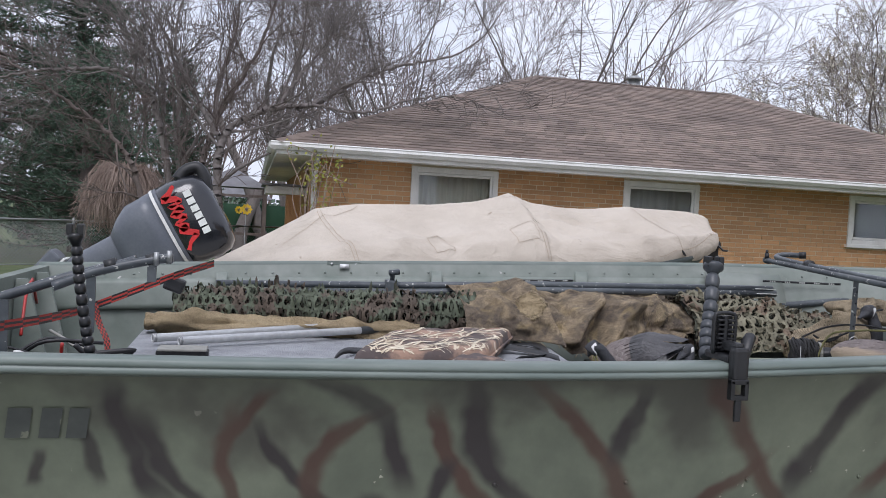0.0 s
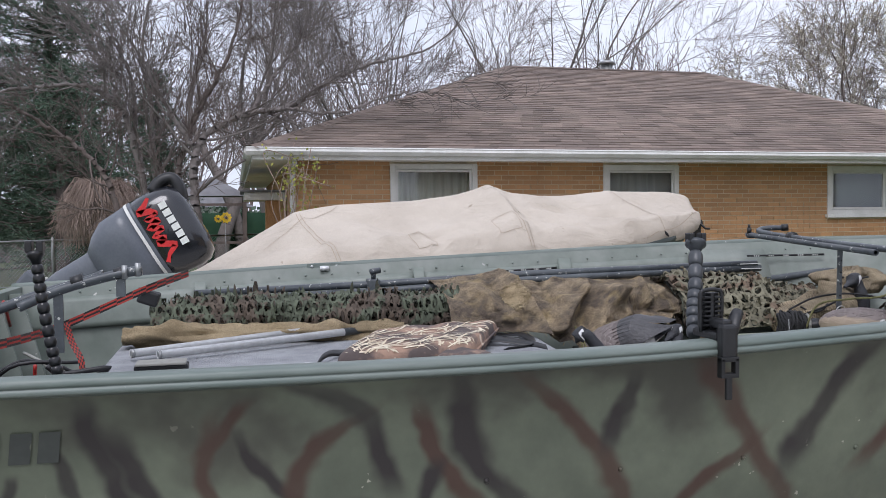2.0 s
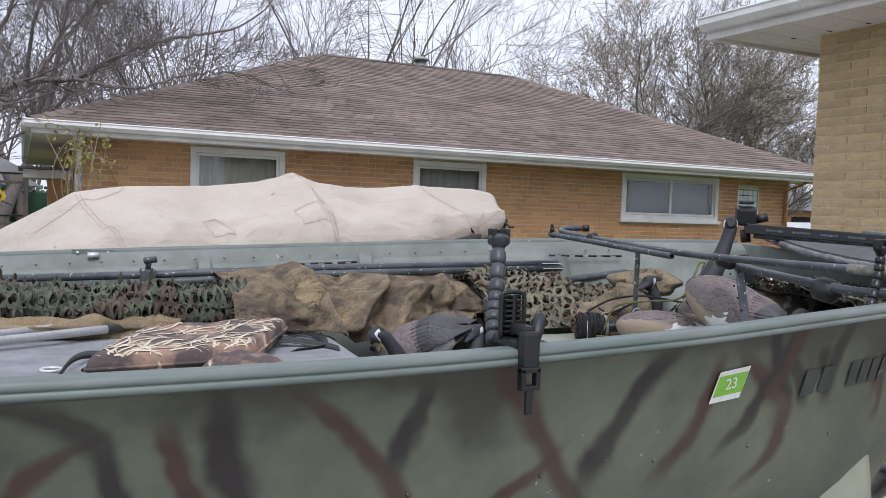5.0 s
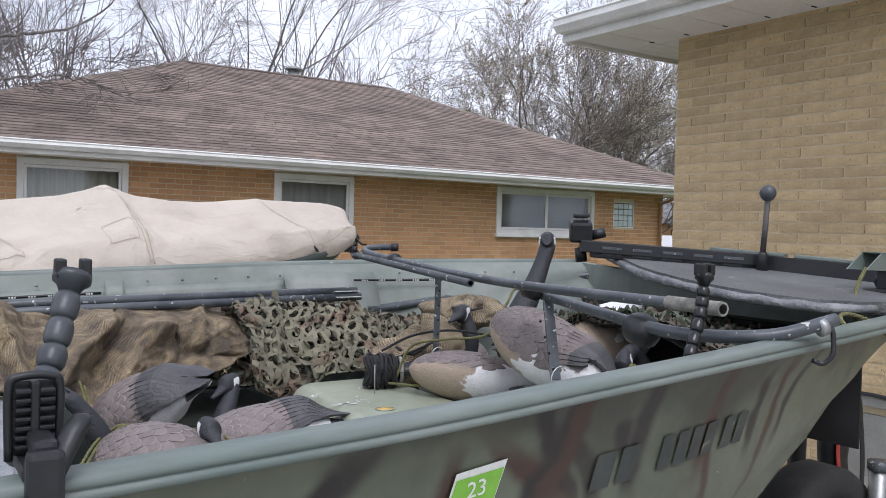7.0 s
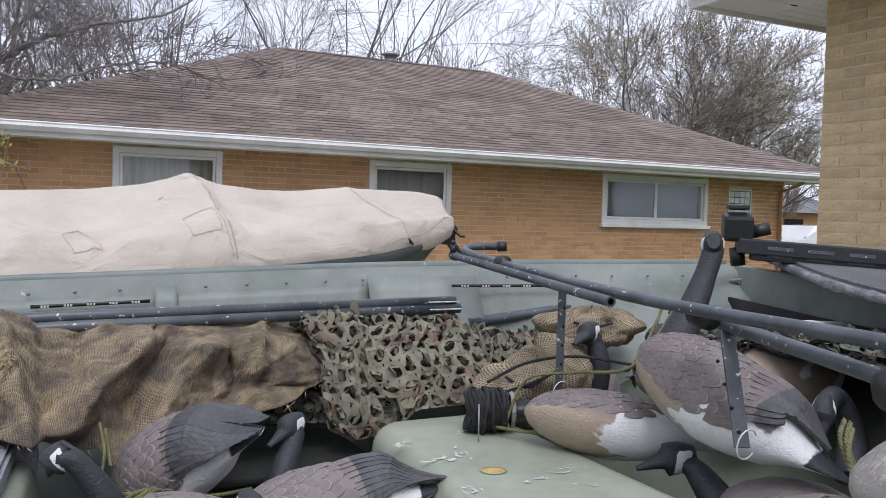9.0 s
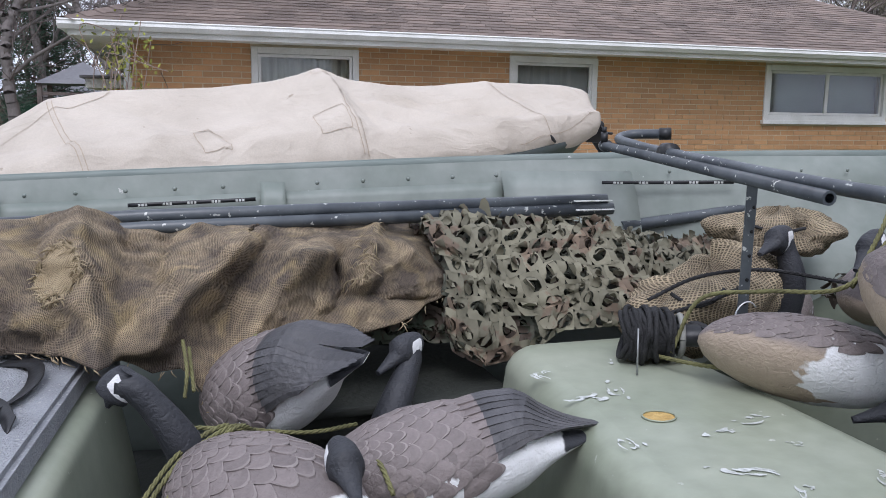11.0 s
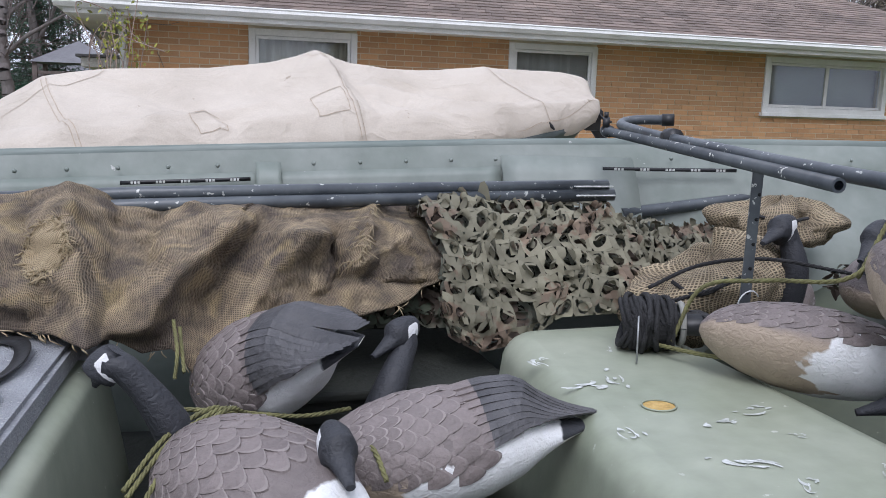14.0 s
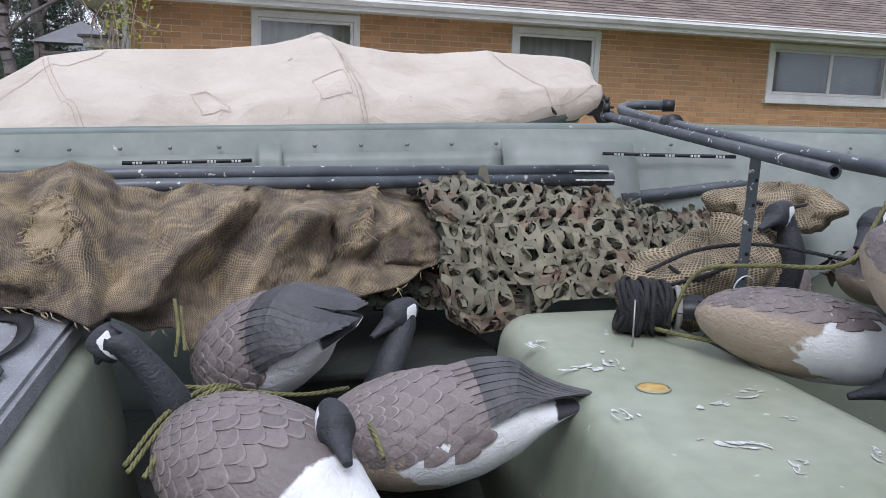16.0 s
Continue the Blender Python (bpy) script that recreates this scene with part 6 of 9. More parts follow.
    for x, y, s in ((-7.24, -8.80, 1.3), (-7.235, -8.93, 1.5), (-7.16, -8.905, 1.5), (-7.255, -9.12, 1.0), (-7.10, -9.115, 1.2), (-7.02, -9.08, 1.3), (-7.15, -9.24, 1.6), (-7.12, -9.31, 0.9), (-6.99, -9.30, 0.8), (-7.09, -8.76, 0.7), (-7.03, -9.18, 0.6)):
        bm = bmesh.new()
        ang = rng.random() * 3
        for q in range(7):
            # a bent flake: a thin strip along a short arc
            n, r0, a0, sweep = 7, 0.010 * s * rng.uniform(0.4, 1.3), rng.random() * math.tau, rng.uniform(0.8, 2.6)
            ox, oy, wide = rng.gauss(0, 0.010) * s, rng.gauss(0, 0.005) * s, 0.0030 * s * rng.uniform(0.5, 1.3)
            rows = []
            for k in range(n + 1):
                a = a0 + sweep * k / n
                e = wide * math.sin(math.pi * (0.06 + 0.88 * k / n)) * rng.uniform(0.5, 1.2)
                pair = []
                for rr in (r0 - e, r0 + e):
                    px, py = ox + rr * math.cos(a) * 1.5, oy + rr * math.sin(a) * 0.75
                    pair.append(bm.verts.new((x + px * math.cos(ang) - py * math.sin(ang), y + px * math.sin(ang) + py * math.cos(ang), 1.0310 + 0.0002 * q)))
                rows.append(pair)
            for u, w in zip(rows, rows[1:]):
                bm.faces.new((u[0], u[1], w[1], w[0]))
        part("paint_chip", bm, M_WHITECHIP, c)


build_decks()


def build_crate():
    c = thing("gear_crate", (-7.42, -8.42, 0.68), "black ribbed plastic crate standing low in the hull", "crate")
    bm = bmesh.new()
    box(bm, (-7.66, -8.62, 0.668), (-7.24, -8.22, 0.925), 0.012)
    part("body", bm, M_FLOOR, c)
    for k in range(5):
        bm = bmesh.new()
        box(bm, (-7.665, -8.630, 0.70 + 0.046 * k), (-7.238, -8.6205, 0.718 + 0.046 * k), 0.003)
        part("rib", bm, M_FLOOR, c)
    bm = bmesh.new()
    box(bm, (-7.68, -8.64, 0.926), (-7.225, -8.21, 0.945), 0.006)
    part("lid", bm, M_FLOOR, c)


build_crate()


# ---- burlap, netting ----
def ridge(d, w):
    return math.exp(-(d / w) ** 2)


BURL_LOW = [(-8.32, 1.09), (-8.15, 1.07), (-8.03, 1.08), (-7.97, 1.08), (-7.915, 1.05), (-7.885, 1.03), (-7.84, 1.035), (-7.80, 0.985), (-7.76, 0.960), (-7.71, 0.985), (-7.65, 1.02), (-7.53, 1.07), (-7.42, 1.09), (-7.28, 1.13)]
BURL_TOP = [(-8.32, 1.235), (-8.22, 1.245), (-8.12, 1.255), (-8.03, 1.275), (-7.95, 1.26), (-7.87, 1.235), (-7.79, 1.245), (-7.70, 1.235), (-7.55, 1.24), (-7.42, 1.235), (-7.28, 1.225)]


# folds of the burlap: from (x, t) to (x, t), height, width towards the stern and towards the bow
FOLDS = [
    ((-8.025, 0.00), (-7.965, 1.00), 0.060, 0.050, 0.013),
    ((-7.935, 0.10), (-7.950, 0.95), -0.050, 0.022, 0.040),
    ((-7.720, 0.22), (-7.955, 1.02), 0.075, 0.045, 0.024),
    ((-7.845, 0.05), (-7.880, 0.50), -0.030, 0.030, 0.020),
    ((-7.600, 0.33), (-7.790, 1.00), 0.055, 0.028, 0.050),
    ((-7.690, 0.30), (-7.800, 0.72), -0.030, 0.018, 0.025),
    ((-7.625, 0.36), (-7.570, 0.40), 0.060, 0.030, 0.010),
    ((-7.545, 0.46), (-7.535, 0.72), -0.075, 0.022, 0.022),
    ((-7.430, 0.10), (-7.530, 0.66), 0.050, 0.016, 0.030),
    ((-7.470, 0.05), (-7.600, 0.30), -0.020, 0.030, 0.015),
    ((-7.400, 0.40), (-7.330, 0.80), 0.030, 0.020, 0.014),
    ((-7.480, 0.75), (-7.380, 0.95), -0.040, 0.022, 0.022),
    ((-8.200, 0.10), (-8.080, 0.85), 0.035, 0.022, 0.040),
    ((-8.110, 0.05), (-8.060, 0.60), -0.030, 0.025, 0.018),
    ((-7.790, 0.00), (-7.760, 0.30), 0.025, 0.014, 0.030),
    ((-7.640, 0.00), (-7.700, 0.25), 0.018, 0.025, 0.010),
]


def fold_sum(x, t):
    out = 0.0
    for (xa, ta), (xb, tb), h, wl, wr in FOLDS:
        dx, dz = xb - xa, (tb - ta) * 0.27
        px, pz = x - xa, (t - ta) * 0.27
        q = (px * dx + pz * dz) / (dx * dx + dz * dz)
        c = min(1.0, max(0.0, q))
        ex, ez = px - dx * c, pz - dz * c
        d = math.hypot(ex, ez)
        w = wl if px * dz - pz * dx < 0 else wr
        out += 1.4 * h * math.exp(-(d / w) ** 1.25)
    return out


def burlap_point(u, v):
    x = -8.30 + 1.12 * u
    top, low = lerp_tab(BURL_TOP, x)[0], lerp_tab(BURL_LOW, x)[0]
    back = 0.10 * min(1.0, max(0.0, (x + 7.46) / 0.14)) ** 1.5
    if v < 0.25:
        t = v / 0.25
        y, z = -8.13 - 0.13 * t, top - 0.10 * (1 - t) ** 2
    else:
        t = (v - 0.25) / 0.75
        y = -8.26 - 0.28 * math.sin(t * 1.45) - 0.05 * t
        z = top - (top - low) * (t ** 1.5)
    t = max(0.0, (v - 0.25) / 0.75)
    wx, wt = x + 0.012 * wob(x * 9, t * 4, 6.0), t + 0.05 * wob(x * 9, t * 4, 9.0)
    out = fold_sum(wx, wt) * min(1.0, 0.25 + t * 2.5)
    # small creases, sharp on their crests
    out += 0.038 * (0.35 - abs(wob(x * 5 + t * 2.0, t * 2.2, 2.0))) + 0.026 * (0.3 - abs(wob(x * 12 - t * 3, t * 4, 5.0))) + 0.009 * (0.3 - abs(wob(x * 27 + t * 5, t * 8, 7.0))) + 0.004 * wob(x * 40, v * 30, 9.0)
    x += 0.014 * wob(x * 5, v * 6, 8.0)
    return Vector((x, y + back - out * 0.95 * (1 - 5 * back), z + out * 0.35 * (1 - t) + 0.006 * wob(x * 14, v * 4, 3)))


def build_burlap():
    b = thing("burlap_cover", (-7.8, -8.4, 1.0), "mottled brown burlap sheet draped over the gear", "burlap")
    bm = bmesh.new()
    sheet(bm, burlap_point, 200, 96, 0.003, uv=(1.12, 0.52))
    sh = part("sheet", bm, M_BURLAP, b, "coarse dyed burlap", smooth=True)
    rng = random.Random(17)
    # ragged bits: a torn ring and a frayed seam
    vs = bmesh.new()

    def strand(p, n, length):
        d = Vector((rng.gauss(0, 0.6), rng.gauss(-0.3, 0.4), rng.gauss(-0.5, 0.5))).normalized()
        e = p + n * 0.006
        tube(vs, [e, e + d * length * 0.5 + n * 0.005, e + d * length + Vector((rng.gauss(0, 0.005), 0, -0.004))], 0.0011, 3)
    for k in range(300):
        a = rng.random() * math.tau
        rr = 0.058 * rng.uniform(0.84, 1.08)
        u, v = 0.234 + rr * 0.55 * math.cos(a), 0.66 + rr * 2.2 * math.sin(a)
        strand(burlap_point(u, v), Vector((0, -0.9, 0.3)), rng.uniform(0.01, 0.024))
    for k in range(130):
        t = rng.random()
        u, v = 0.772 - 0.09 * t + rng.gauss(0, 0.006), 0.32 + 0.42 * t
        strand(burlap_point(u, v), Vector((0, -0.9, 0.3)), rng.uniform(0.012, 0.028))
    for k in range(50):
        u = rng.random()
        strand(burlap_point(u, 1.0), Vector((0, -1, 0)), rng.uniform(0.008, 0.02))
    ob = part("fray", vs, M_FRAY, sh, "frayed jute threads")
    ob["kind"] = "stuff"
    bm = bmesh.new()

    def patch(u, v):
        a, q = u * math.tau, v * (1 + 0.10 * math.sin(3 * u * math.tau + 1) + 0.06 * math.sin(7 * u * math.tau))
        return burlap_point(0.234 + 0.030 * q * math.cos(a), 0.66 + 0.118 * q * math.sin(a)) + Vector((0, -0.0075 - 0.004 * (1 - v), 0.002))
    sheet(bm, patch, 40, 8, 0.002, uv=(0.22, 0.04))
    part("worn_patch", bm, M_BURLAP2, sh, "paler worn patch with frayed rim", smooth=True)
    # the rolled burlap under the net towards the stern
    r = thing("burlap_roll", (-8.9, -8.5, 1.06), "rolled tan burlap lying on the carpeted deck", "burlap")
    bm = bmesh.new()

    def roll(u, v):
        a = v * math.tau
        x = -9.44 + 0.98 * u
        rr = 0.044 + 0.030 * wob(x * 6, math.cos(a), 4 + math.sin(a)) + 0.022 * wob(x * 16, math.cos(a) * 2, 7 + math.sin(a) * 2) - 0.018 * max(0, (u - 0.3)) / 0.7
        if u < 0.03:
            rr *= 0.7
        return Vector((x, -8.50 + rr * 1.25 * math.cos(a), 1.063 + 0.036 + rr * 0.85 * math.sin(a) - 0.01 * u))
    g = sheet(bm, roll, 70, 22, uv=(1.25, 0.4))
    bm.faces.new([g[0][j] for j in range(22)])
    bm.faces.new([g[70][j] for j in range(22)][::-1])
    bmesh.ops.remove_doubles(bm, verts=bm.verts, dist=0.0005)
    part("roll", bm, M_BURLAP2, r, smooth=True)


def cut_net(parent, fn, nu, nv, seed, rise, material, skip=0.0):
    """A sheet over fn(u, v) with a curved cut in each cell, its leaf-shaped flap bent outwards."""
    rng = random.Random(seed)
    vs, fs = [], []

    def frame_at(u, v):
        u, v = min(0.995, max(0.005, u)), min(0.995, max(0.005, v))
        p = fn(u, v)
        n = (fn(u + 0.005, v) - fn(u - 0.005, v)).cross(fn(u, v + 0.005) - fn(u, v - 0.005))
        n = n.normalized() if n.length > 1e-12 else Vector((0, -1, 0))
        if n.y > 0.2 or (abs(n.y) <= 0.2 and n.z < 0):
            n = -n
        return p, n

    def at(u, v):
        p, n = frame_at(u, v)
        q = p * 17.0
        return p + n * (rise + 0.016 * wob(q.x, q.y, q.z + seed)), n

    for i in range(nu):
        for j in range(nv):
            if rng.random() < skip:
                continue
            off = 0.5 * (j % 2)
            cu, cv = (i + 0.5 + off - 0.25) / nu, (j + 0.5) / nv
            ang, k0 = rng.random() * math.tau, len(vs)
            m = 14
            rim, hole = [], []
            for k in range(m):
                a = k * math.tau / m
                c, s = math.cos(a), math.sin(a)
                sq = 1.0 / max(abs(c), abs(s))
                jig = 0.04 * math.sin(3 * (cu * nu + c * sq * 0.5) + 2 * cv * nv)
                p, n = at(cu + (c * sq * 0.52) / nu, cv + (s * sq * 0.53 + jig) / nv)
                rim.append(p)
                r = (0.300 + 0.085 * math.cos(2 * (a - ang)) + 0.06 * math.cos(3 * a + ang * 2)) * rng.uniform(0.9, 1.1)
                p, n = at(cu + c * r * 1.05 / nu, cv + s * r * 1.05 / nv)
                hole.append(p + n * 0.006 * math.sin(2 * a + ang))
            vs += rim + hole
            fs += [(k0 + k, k0 + (k + 1) % m, k0 + m + (k + 1) % m, k0 + m + k) for k in range(m)]
            # the flap, hinged on four points of the hole's edge
            for q in range(2):
                h0 = rng.randrange(m) if q else rng.choice((10, 11, 9, 12))
                if q and rng.random() < 0.2:
                    continue
                a, b = Vector(hole[h0]), Vector(hole[(h0 + 4) % m])
                mid = sum((Vector(hole[(h0 + e) % m]) for e in range(5)), Vector()) / 5
                cen = sum((Vector(e) for e in hole), Vector()) / m
                n = frame_at(cu, cv)[1]
                inward = (cen - mid).normalized()
                open_by = rng.uniform(0.2, 1.5)
                d1 = (inward * math.cos(open_by) + n * math.sin(open_by)).normalized()
                d2 = (inward * math.cos(open_by + 0.9) + n * math.sin(open_by + 0.9)).normalized()
                ln = (a - b).length * rng.uniform(0.34, 0.56)
                s0 = len(vs)
                vs += [a, a.lerp(mid, 0.5), mid, b.lerp(mid, 0.5), b]
                ax = (b - a)
                vs += [a + ax * 0.04 + d1 * ln, a + ax * 0.28 + d1 * ln * 1.15, a + ax * 0.5 + d1 * ln * 1.2, a + ax * 0.72 + d1 * ln * 1.15, a + ax * 0.96 + d1 * ln]
                vs += [a + ax * 0.22 + d1 * ln + d2 * ln * 0.6, a + ax * 0.45 + d1 * ln + d2 * ln * 1.0, a + ax * 0.75 + d1 * ln + d2 * ln * 0.7]
                for e in range(4):
                    fs.append((s0 + e, s0 + e + 1, s0 + 6 + e, s0 + 5 + e))
                fs += [(s0 + 5, s0 + 6, s0 + 10), (s0 + 6, s0 + 7, s0 + 11, s0 + 10), (s0 + 7, s0 + 8, s0 + 12, s0 + 11), (s0 + 8, s0 + 9, s0 + 12)]
    ob = raw("cut_leaf", vs, fs, material, parent, smooth=True)
    ob["kind"] = "stuff"


def net_main(u, v):
    x = -7.345 + 0.46 * u + 0.02 * wob(u * 4, v * 4, 1)
    top = 1.245 - 0.02 * u
    low = lerp_tab([(0, 1.02), (0.18, 0.975), (0.4, 1.0), (0.55, 1.04), (1.0, 1.05)], u)[0]
    if v < 0.3:
        t = v / 0.3
        return Vector((x, -8.20 - 0.15 * t, top - 0.03 * (1 - t) + 0.012 * wob(x * 14, t * 3)))
    t = (v - 0.3) / 0.7
    return Vector((x, -8.35 - 0.22 * math.sin(t * 1.4) - 0.03 * wob(x * 9, t * 4, 2), top - (top - low) * t ** 1.35))


def net_back(u, v):
    x = -6.92 + 0.36 * u
    a = v * math.pi
    return Vector((x, -8.33 - 0.10 * math.cos(a), 1.10 + (0.10 - 0.05 * u) * math.sin(a) + 0.02 * wob(x * 12, a)))


def net_left(u, v):
    x = -9.36 + 1.14 * u
    a = v * math.tau
    rr = 0.060 + 0.018 * wob(x * 7, a, 3)
    return Vector((x, -8.36 + rr * 1.3 * math.cos(a), 1.132 + rr * math.sin(a)))


def net_bow(u, v):
    x, y = -6.48 + 0.50 * u, -9.62 + 1.05 * v
    return Vector((x, y, 1.09 + 0.18 * math.sin(math.pi * min(1, 0.15 + 0.8 * v)) - 0.06 * u + 0.04 * wob(x * 6, y * 6)))


def net_low(u, v):
    return Vector((-7.62 + 0.34 * u, -8.50 + 0.12 * v, 1.02 + 0.10 * v + 0.02 * wob(u * 5, v * 5)))


def build_nets():
    for fn, nu, nv, seed, lab, base in ((net_main, 12, 12, 1, "woodland camouflage net with cut leaf flaps hanging over the gear", (40, 30)), (net_back, 11, 8, 2, "end of a camouflage net heaped along the hull side", (20, 12)),
                                   (net_left, 40, 11, 3, "rolled camouflage net lying along the boat side", (50, 16)), (net_bow, 12, 24, 4, "camouflage net stuffed below the bow deck", (20, 20)), (net_low, 8, 3, 5, "camouflage net showing below the burlap", (10, 6))):
        c = fn(0.5, 0.5)
        t = thing("camo_net", c, lab, "camouflage net")
        # a dark sheet behind the net stands in for shadow in its holes
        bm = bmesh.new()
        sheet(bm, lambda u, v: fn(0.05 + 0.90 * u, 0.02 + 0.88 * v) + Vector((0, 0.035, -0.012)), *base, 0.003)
        part("hole_shadow", bm, M_NETBASE, t, smooth=True)
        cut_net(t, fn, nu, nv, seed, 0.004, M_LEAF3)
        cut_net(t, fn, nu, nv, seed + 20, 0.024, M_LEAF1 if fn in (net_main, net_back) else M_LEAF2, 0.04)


build_burlap()
build_nets()


# ---- goose decoys: each one moulded shape ----
BODY = [(0.0, 0.09), (0.05, 0.17), (0.12, 0.29), (0.20, 0.45), (0.30, 0.68), (0.42, 0.89), (0.55, 1.0), (0.70, 0.97), (0.82, 0.83), (0.91, 0.62), (0.97, 0.38), (1.0, 0.10)]


def decoy(tail, breast, back, r, neck=(), label="", bill=None, grey=False, feathers=True, name="goose_decoy", head_r=0.030, neck_r=0.024, wings=None, tip=0.02, cheek=1.0, beak=1.0, splay=0.0, raise_by=0.0):
    """A painted goose decoy lying from tail to breast, its back facing along back; neck: points up to the head."""
    T, B, up = Vector(tail), Vector(breast), Vector(back)
    ax = B - T
    f = ax.normalized()
    up = (up - f * up.dot(f)).normalized()
    sd = f.cross(up).normalized()
    bm = bmesh.new()
    seed = T.x * 13.0
    paint = bm.verts.layers.float_color.new("paint")

    def at(s, a, lift=0.0):
        q = lerp_tab(BODY, max(0.0, s))[0] * r
        s2 = min(1.0, max(0.0, s))
        c = T + ax * s + up * (0.30 * r * (1 - s2) ** 2 - 0.05 * r)
        wide, high = q * 1.05 + lift, q * (0.92 if math.cos(a) > 0 else 0.78) + lift
        if s2 < 0.28:
            k = s2 / 0.28
            high *= 0.30 + 0.70 * k if math.cos(a) > 0 else 0.16 + 0.84 * k
            wide *= 1.4 - 0.4 * k
        return c + up * math.cos(a) * high + sd * math.sin(a) * wide
    ns, na = 56, 52
    rings = [[bm.verts.new(at(i / ns, k * math.tau / na)) for k in range(na)] for i in range(ns + 1)]
    for i in range(ns + 1):
        s = i / ns
        for k in range(na):
            a = k * math.tau / na
            c = math.cos(a)
            e = 0.22 * wob(s * 7, math.sin(a) * 2.2, seed + c) + 0.08 * wob(s * 22, a * 6, seed)
            dark = min((0.17 - s) * 5, c + 0.20)
            pale = min(0.36 - 0.45 * max(0.0, s - 0.3) + e - c, (0.60 + e - s) * 2.2, -dark)
            pale = max(pale, min((0.075 - abs(s - 0.225)) * 6, 1.2))
            buff = -0.22 + 0.60 * (s - 0.5) + e - c
            rings[i][k][paint] = [min(1, max(0, 0.5 + 0.8 * q)) for q in (pale, buff, dark)] + [1]
    for i in range(ns):
        for k in range(na):
            bm.faces.new((rings[i][k], rings[i][(k + 1) % na], rings[i + 1][(k + 1) % na], rings[i + 1][k])).smooth = True
    bm.faces.new(rings[0][::-1])
    bm.faces.new(rings[-1])
    if feathers:
        # lapped scallops on the back, finer towards the breast, each with a paler rim
        rng = random.Random(int(abs(T.x * 1000)))
        s, j = 0.95, 0
        while s > 0.40:
            n = 15 if s > 0.7 else 11
            ds = 0.034 + 0.050 * (0.95 - s)
            for k in range(n + j % 2):
                a = -1.65 + 3.3 * (k + 0.5 * (1 - j % 2) + 0.25) / n + rng.gauss(0, 0.03)
                da = 1.65 / n * 1.10
                h = (0.0010 + 0.0038 * (0.95 - s)) * rng.uniform(0.8, 1.15)
                row = []
                for q in range(9):
                    t = -1 + 2 * q / 8
                    edge = (1.0 - abs(t) ** 2.2)
                    row.append((bm.verts.new(at(s + ds * 0.9, a + t * da, 0.0002)), bm.verts.new(at(s + ds * (0.30 - 0.75 * edge), a + t * da, h * (0.8 + 0.2 * edge))), bm.verts.new(at(s + ds * (0.22 - 0.84 * edge), a + t * da, h * 0.75)), bm.verts.new(at(s + ds * (0.20 - 0.90 * edge), a + t * da, -0.0008))))
                for u, w in zip(row, row[1:]):
                    fc = bm.faces.new((u[0], w[0], w[1], u[1]))
                    fc.smooth, fc.material_index = True, 1
                    bm.faces.new((u[1], w[1], w[2], u[2])).material_index = 3
                    bm.faces.new((u[2], w[2], w[3], u[3])).material_index = 1
            s -= ds * 0.98
            j += 1
    if feathers if wings is None else wings:
        # folded wings: long dark primaries, each lapping the next, standing off towards the tail
        for side in (-1, 1):
            for k in range(9):
                a0 = side * (0.06 + 0.150 * k)
                s0 = 0.54 - 0.012 * k
                s1 = min(tip + 0.030 * k, s0 - 0.16)
                n = 12
                lf, md, rt, lo = [], [], [], []
                for q in range(n + 1):
                    t = q / n
                    s = s0 + (s1 - s0) * t
                    w = 0.105 * (1 - 0.45 * t ** 4) * (1 if q < n else 0.3)
                    grow = 1.0 / max(0.45, lerp_tab(BODY, max(0.0, s))[0]) ** 0.5
                    aa = a0 * (1 - 0.35 * t) + side * splay * t
                    base = (0.028 - 0.0026 * k) * (1.0 if tip < 0.1 else 0.6) * min(1.0, 2.2 * t) - 0.003 * (1 - min(1.0, 4 * t)) + 0.014 * t * t * (r / 0.11) + raise_by * t ** 1.5
                    lf.append(bm.verts.new(at(s, aa - side * w * grow, base + 0.0005)))
                    md.append(bm.verts.new(at(s, aa, base + 0.0030 * min(1.0, 3.0 * t))))
                    rt.append(bm.verts.new(at(s, aa + side * w * grow, base + 0.0020)))
                    lo.append(bm.verts.new(at(s, aa + side * w * grow, base - 0.0080)))
                for q in range(n):
                    for u, w in ((lf, md), (md, rt), (rt, lo)):
                        fc = bm.faces.new((u[q], u[q + 1], w[q + 1], w[q]))
                        fc.material_index = 2 if q > (1 if tip < 0.1 else 4) else 1
    if neck:
        p = smooth_path(neck, 16)
        rs = [neck_r * (1.5 - 0.62 * min(1, i / 9)) for i in range(16)]
        for ring in tube(bm, p, rs, 14):
            for v in ring:
                v[paint] = (0, 0, 1, 1)
        h = p[-1]
        d = (Vector(bill) - h).normalized() if bill else (p[-1] - p[-3]).normalized()
        side = d.cross(Vector((0, 0, 1)))
        side = side.normalized() if side.length > 0.1 else Vector((1, 0, 0))
        u = side.cross(d).normalized()
        nr, nh = 16, 18
        hr = []
        for i in range(nh + 1):
            t = i / nh
            x = -0.032 + 0.108 * (t if t < 0.5 else 0.5 + (t - 0.5) * beak)
            q = head_r * (math.sin(math.pi * min(1.0, 0.10 + t * 1.0)) ** 0.55 if t < 0.50 else 0.99 - 0.74 * ((t - 0.50) / 0.50) ** 0.6)
            q = max(q, 0.004)
            flat = 1 if t < 0.55 else 0.62
            hr.append([bm.verts.new(h + d * x * head_r / 0.030 + side * math.cos(k * math.tau / nr) * q * 0.80 + u * (math.sin(k * math.tau / nr) * q * flat - 0.010 * max(0.0, t - 0.45) * head_r / 0.030)) for k in range(nr)])
        for i in range(nh + 1):
            for k in range(nr):
                sn = math.sin(k * math.tau / nr)
                pale = min(0.55 * cheek - sn, 0.42 * cheek - abs(i - 4.2 + 1.6 * sn) * 0.17)
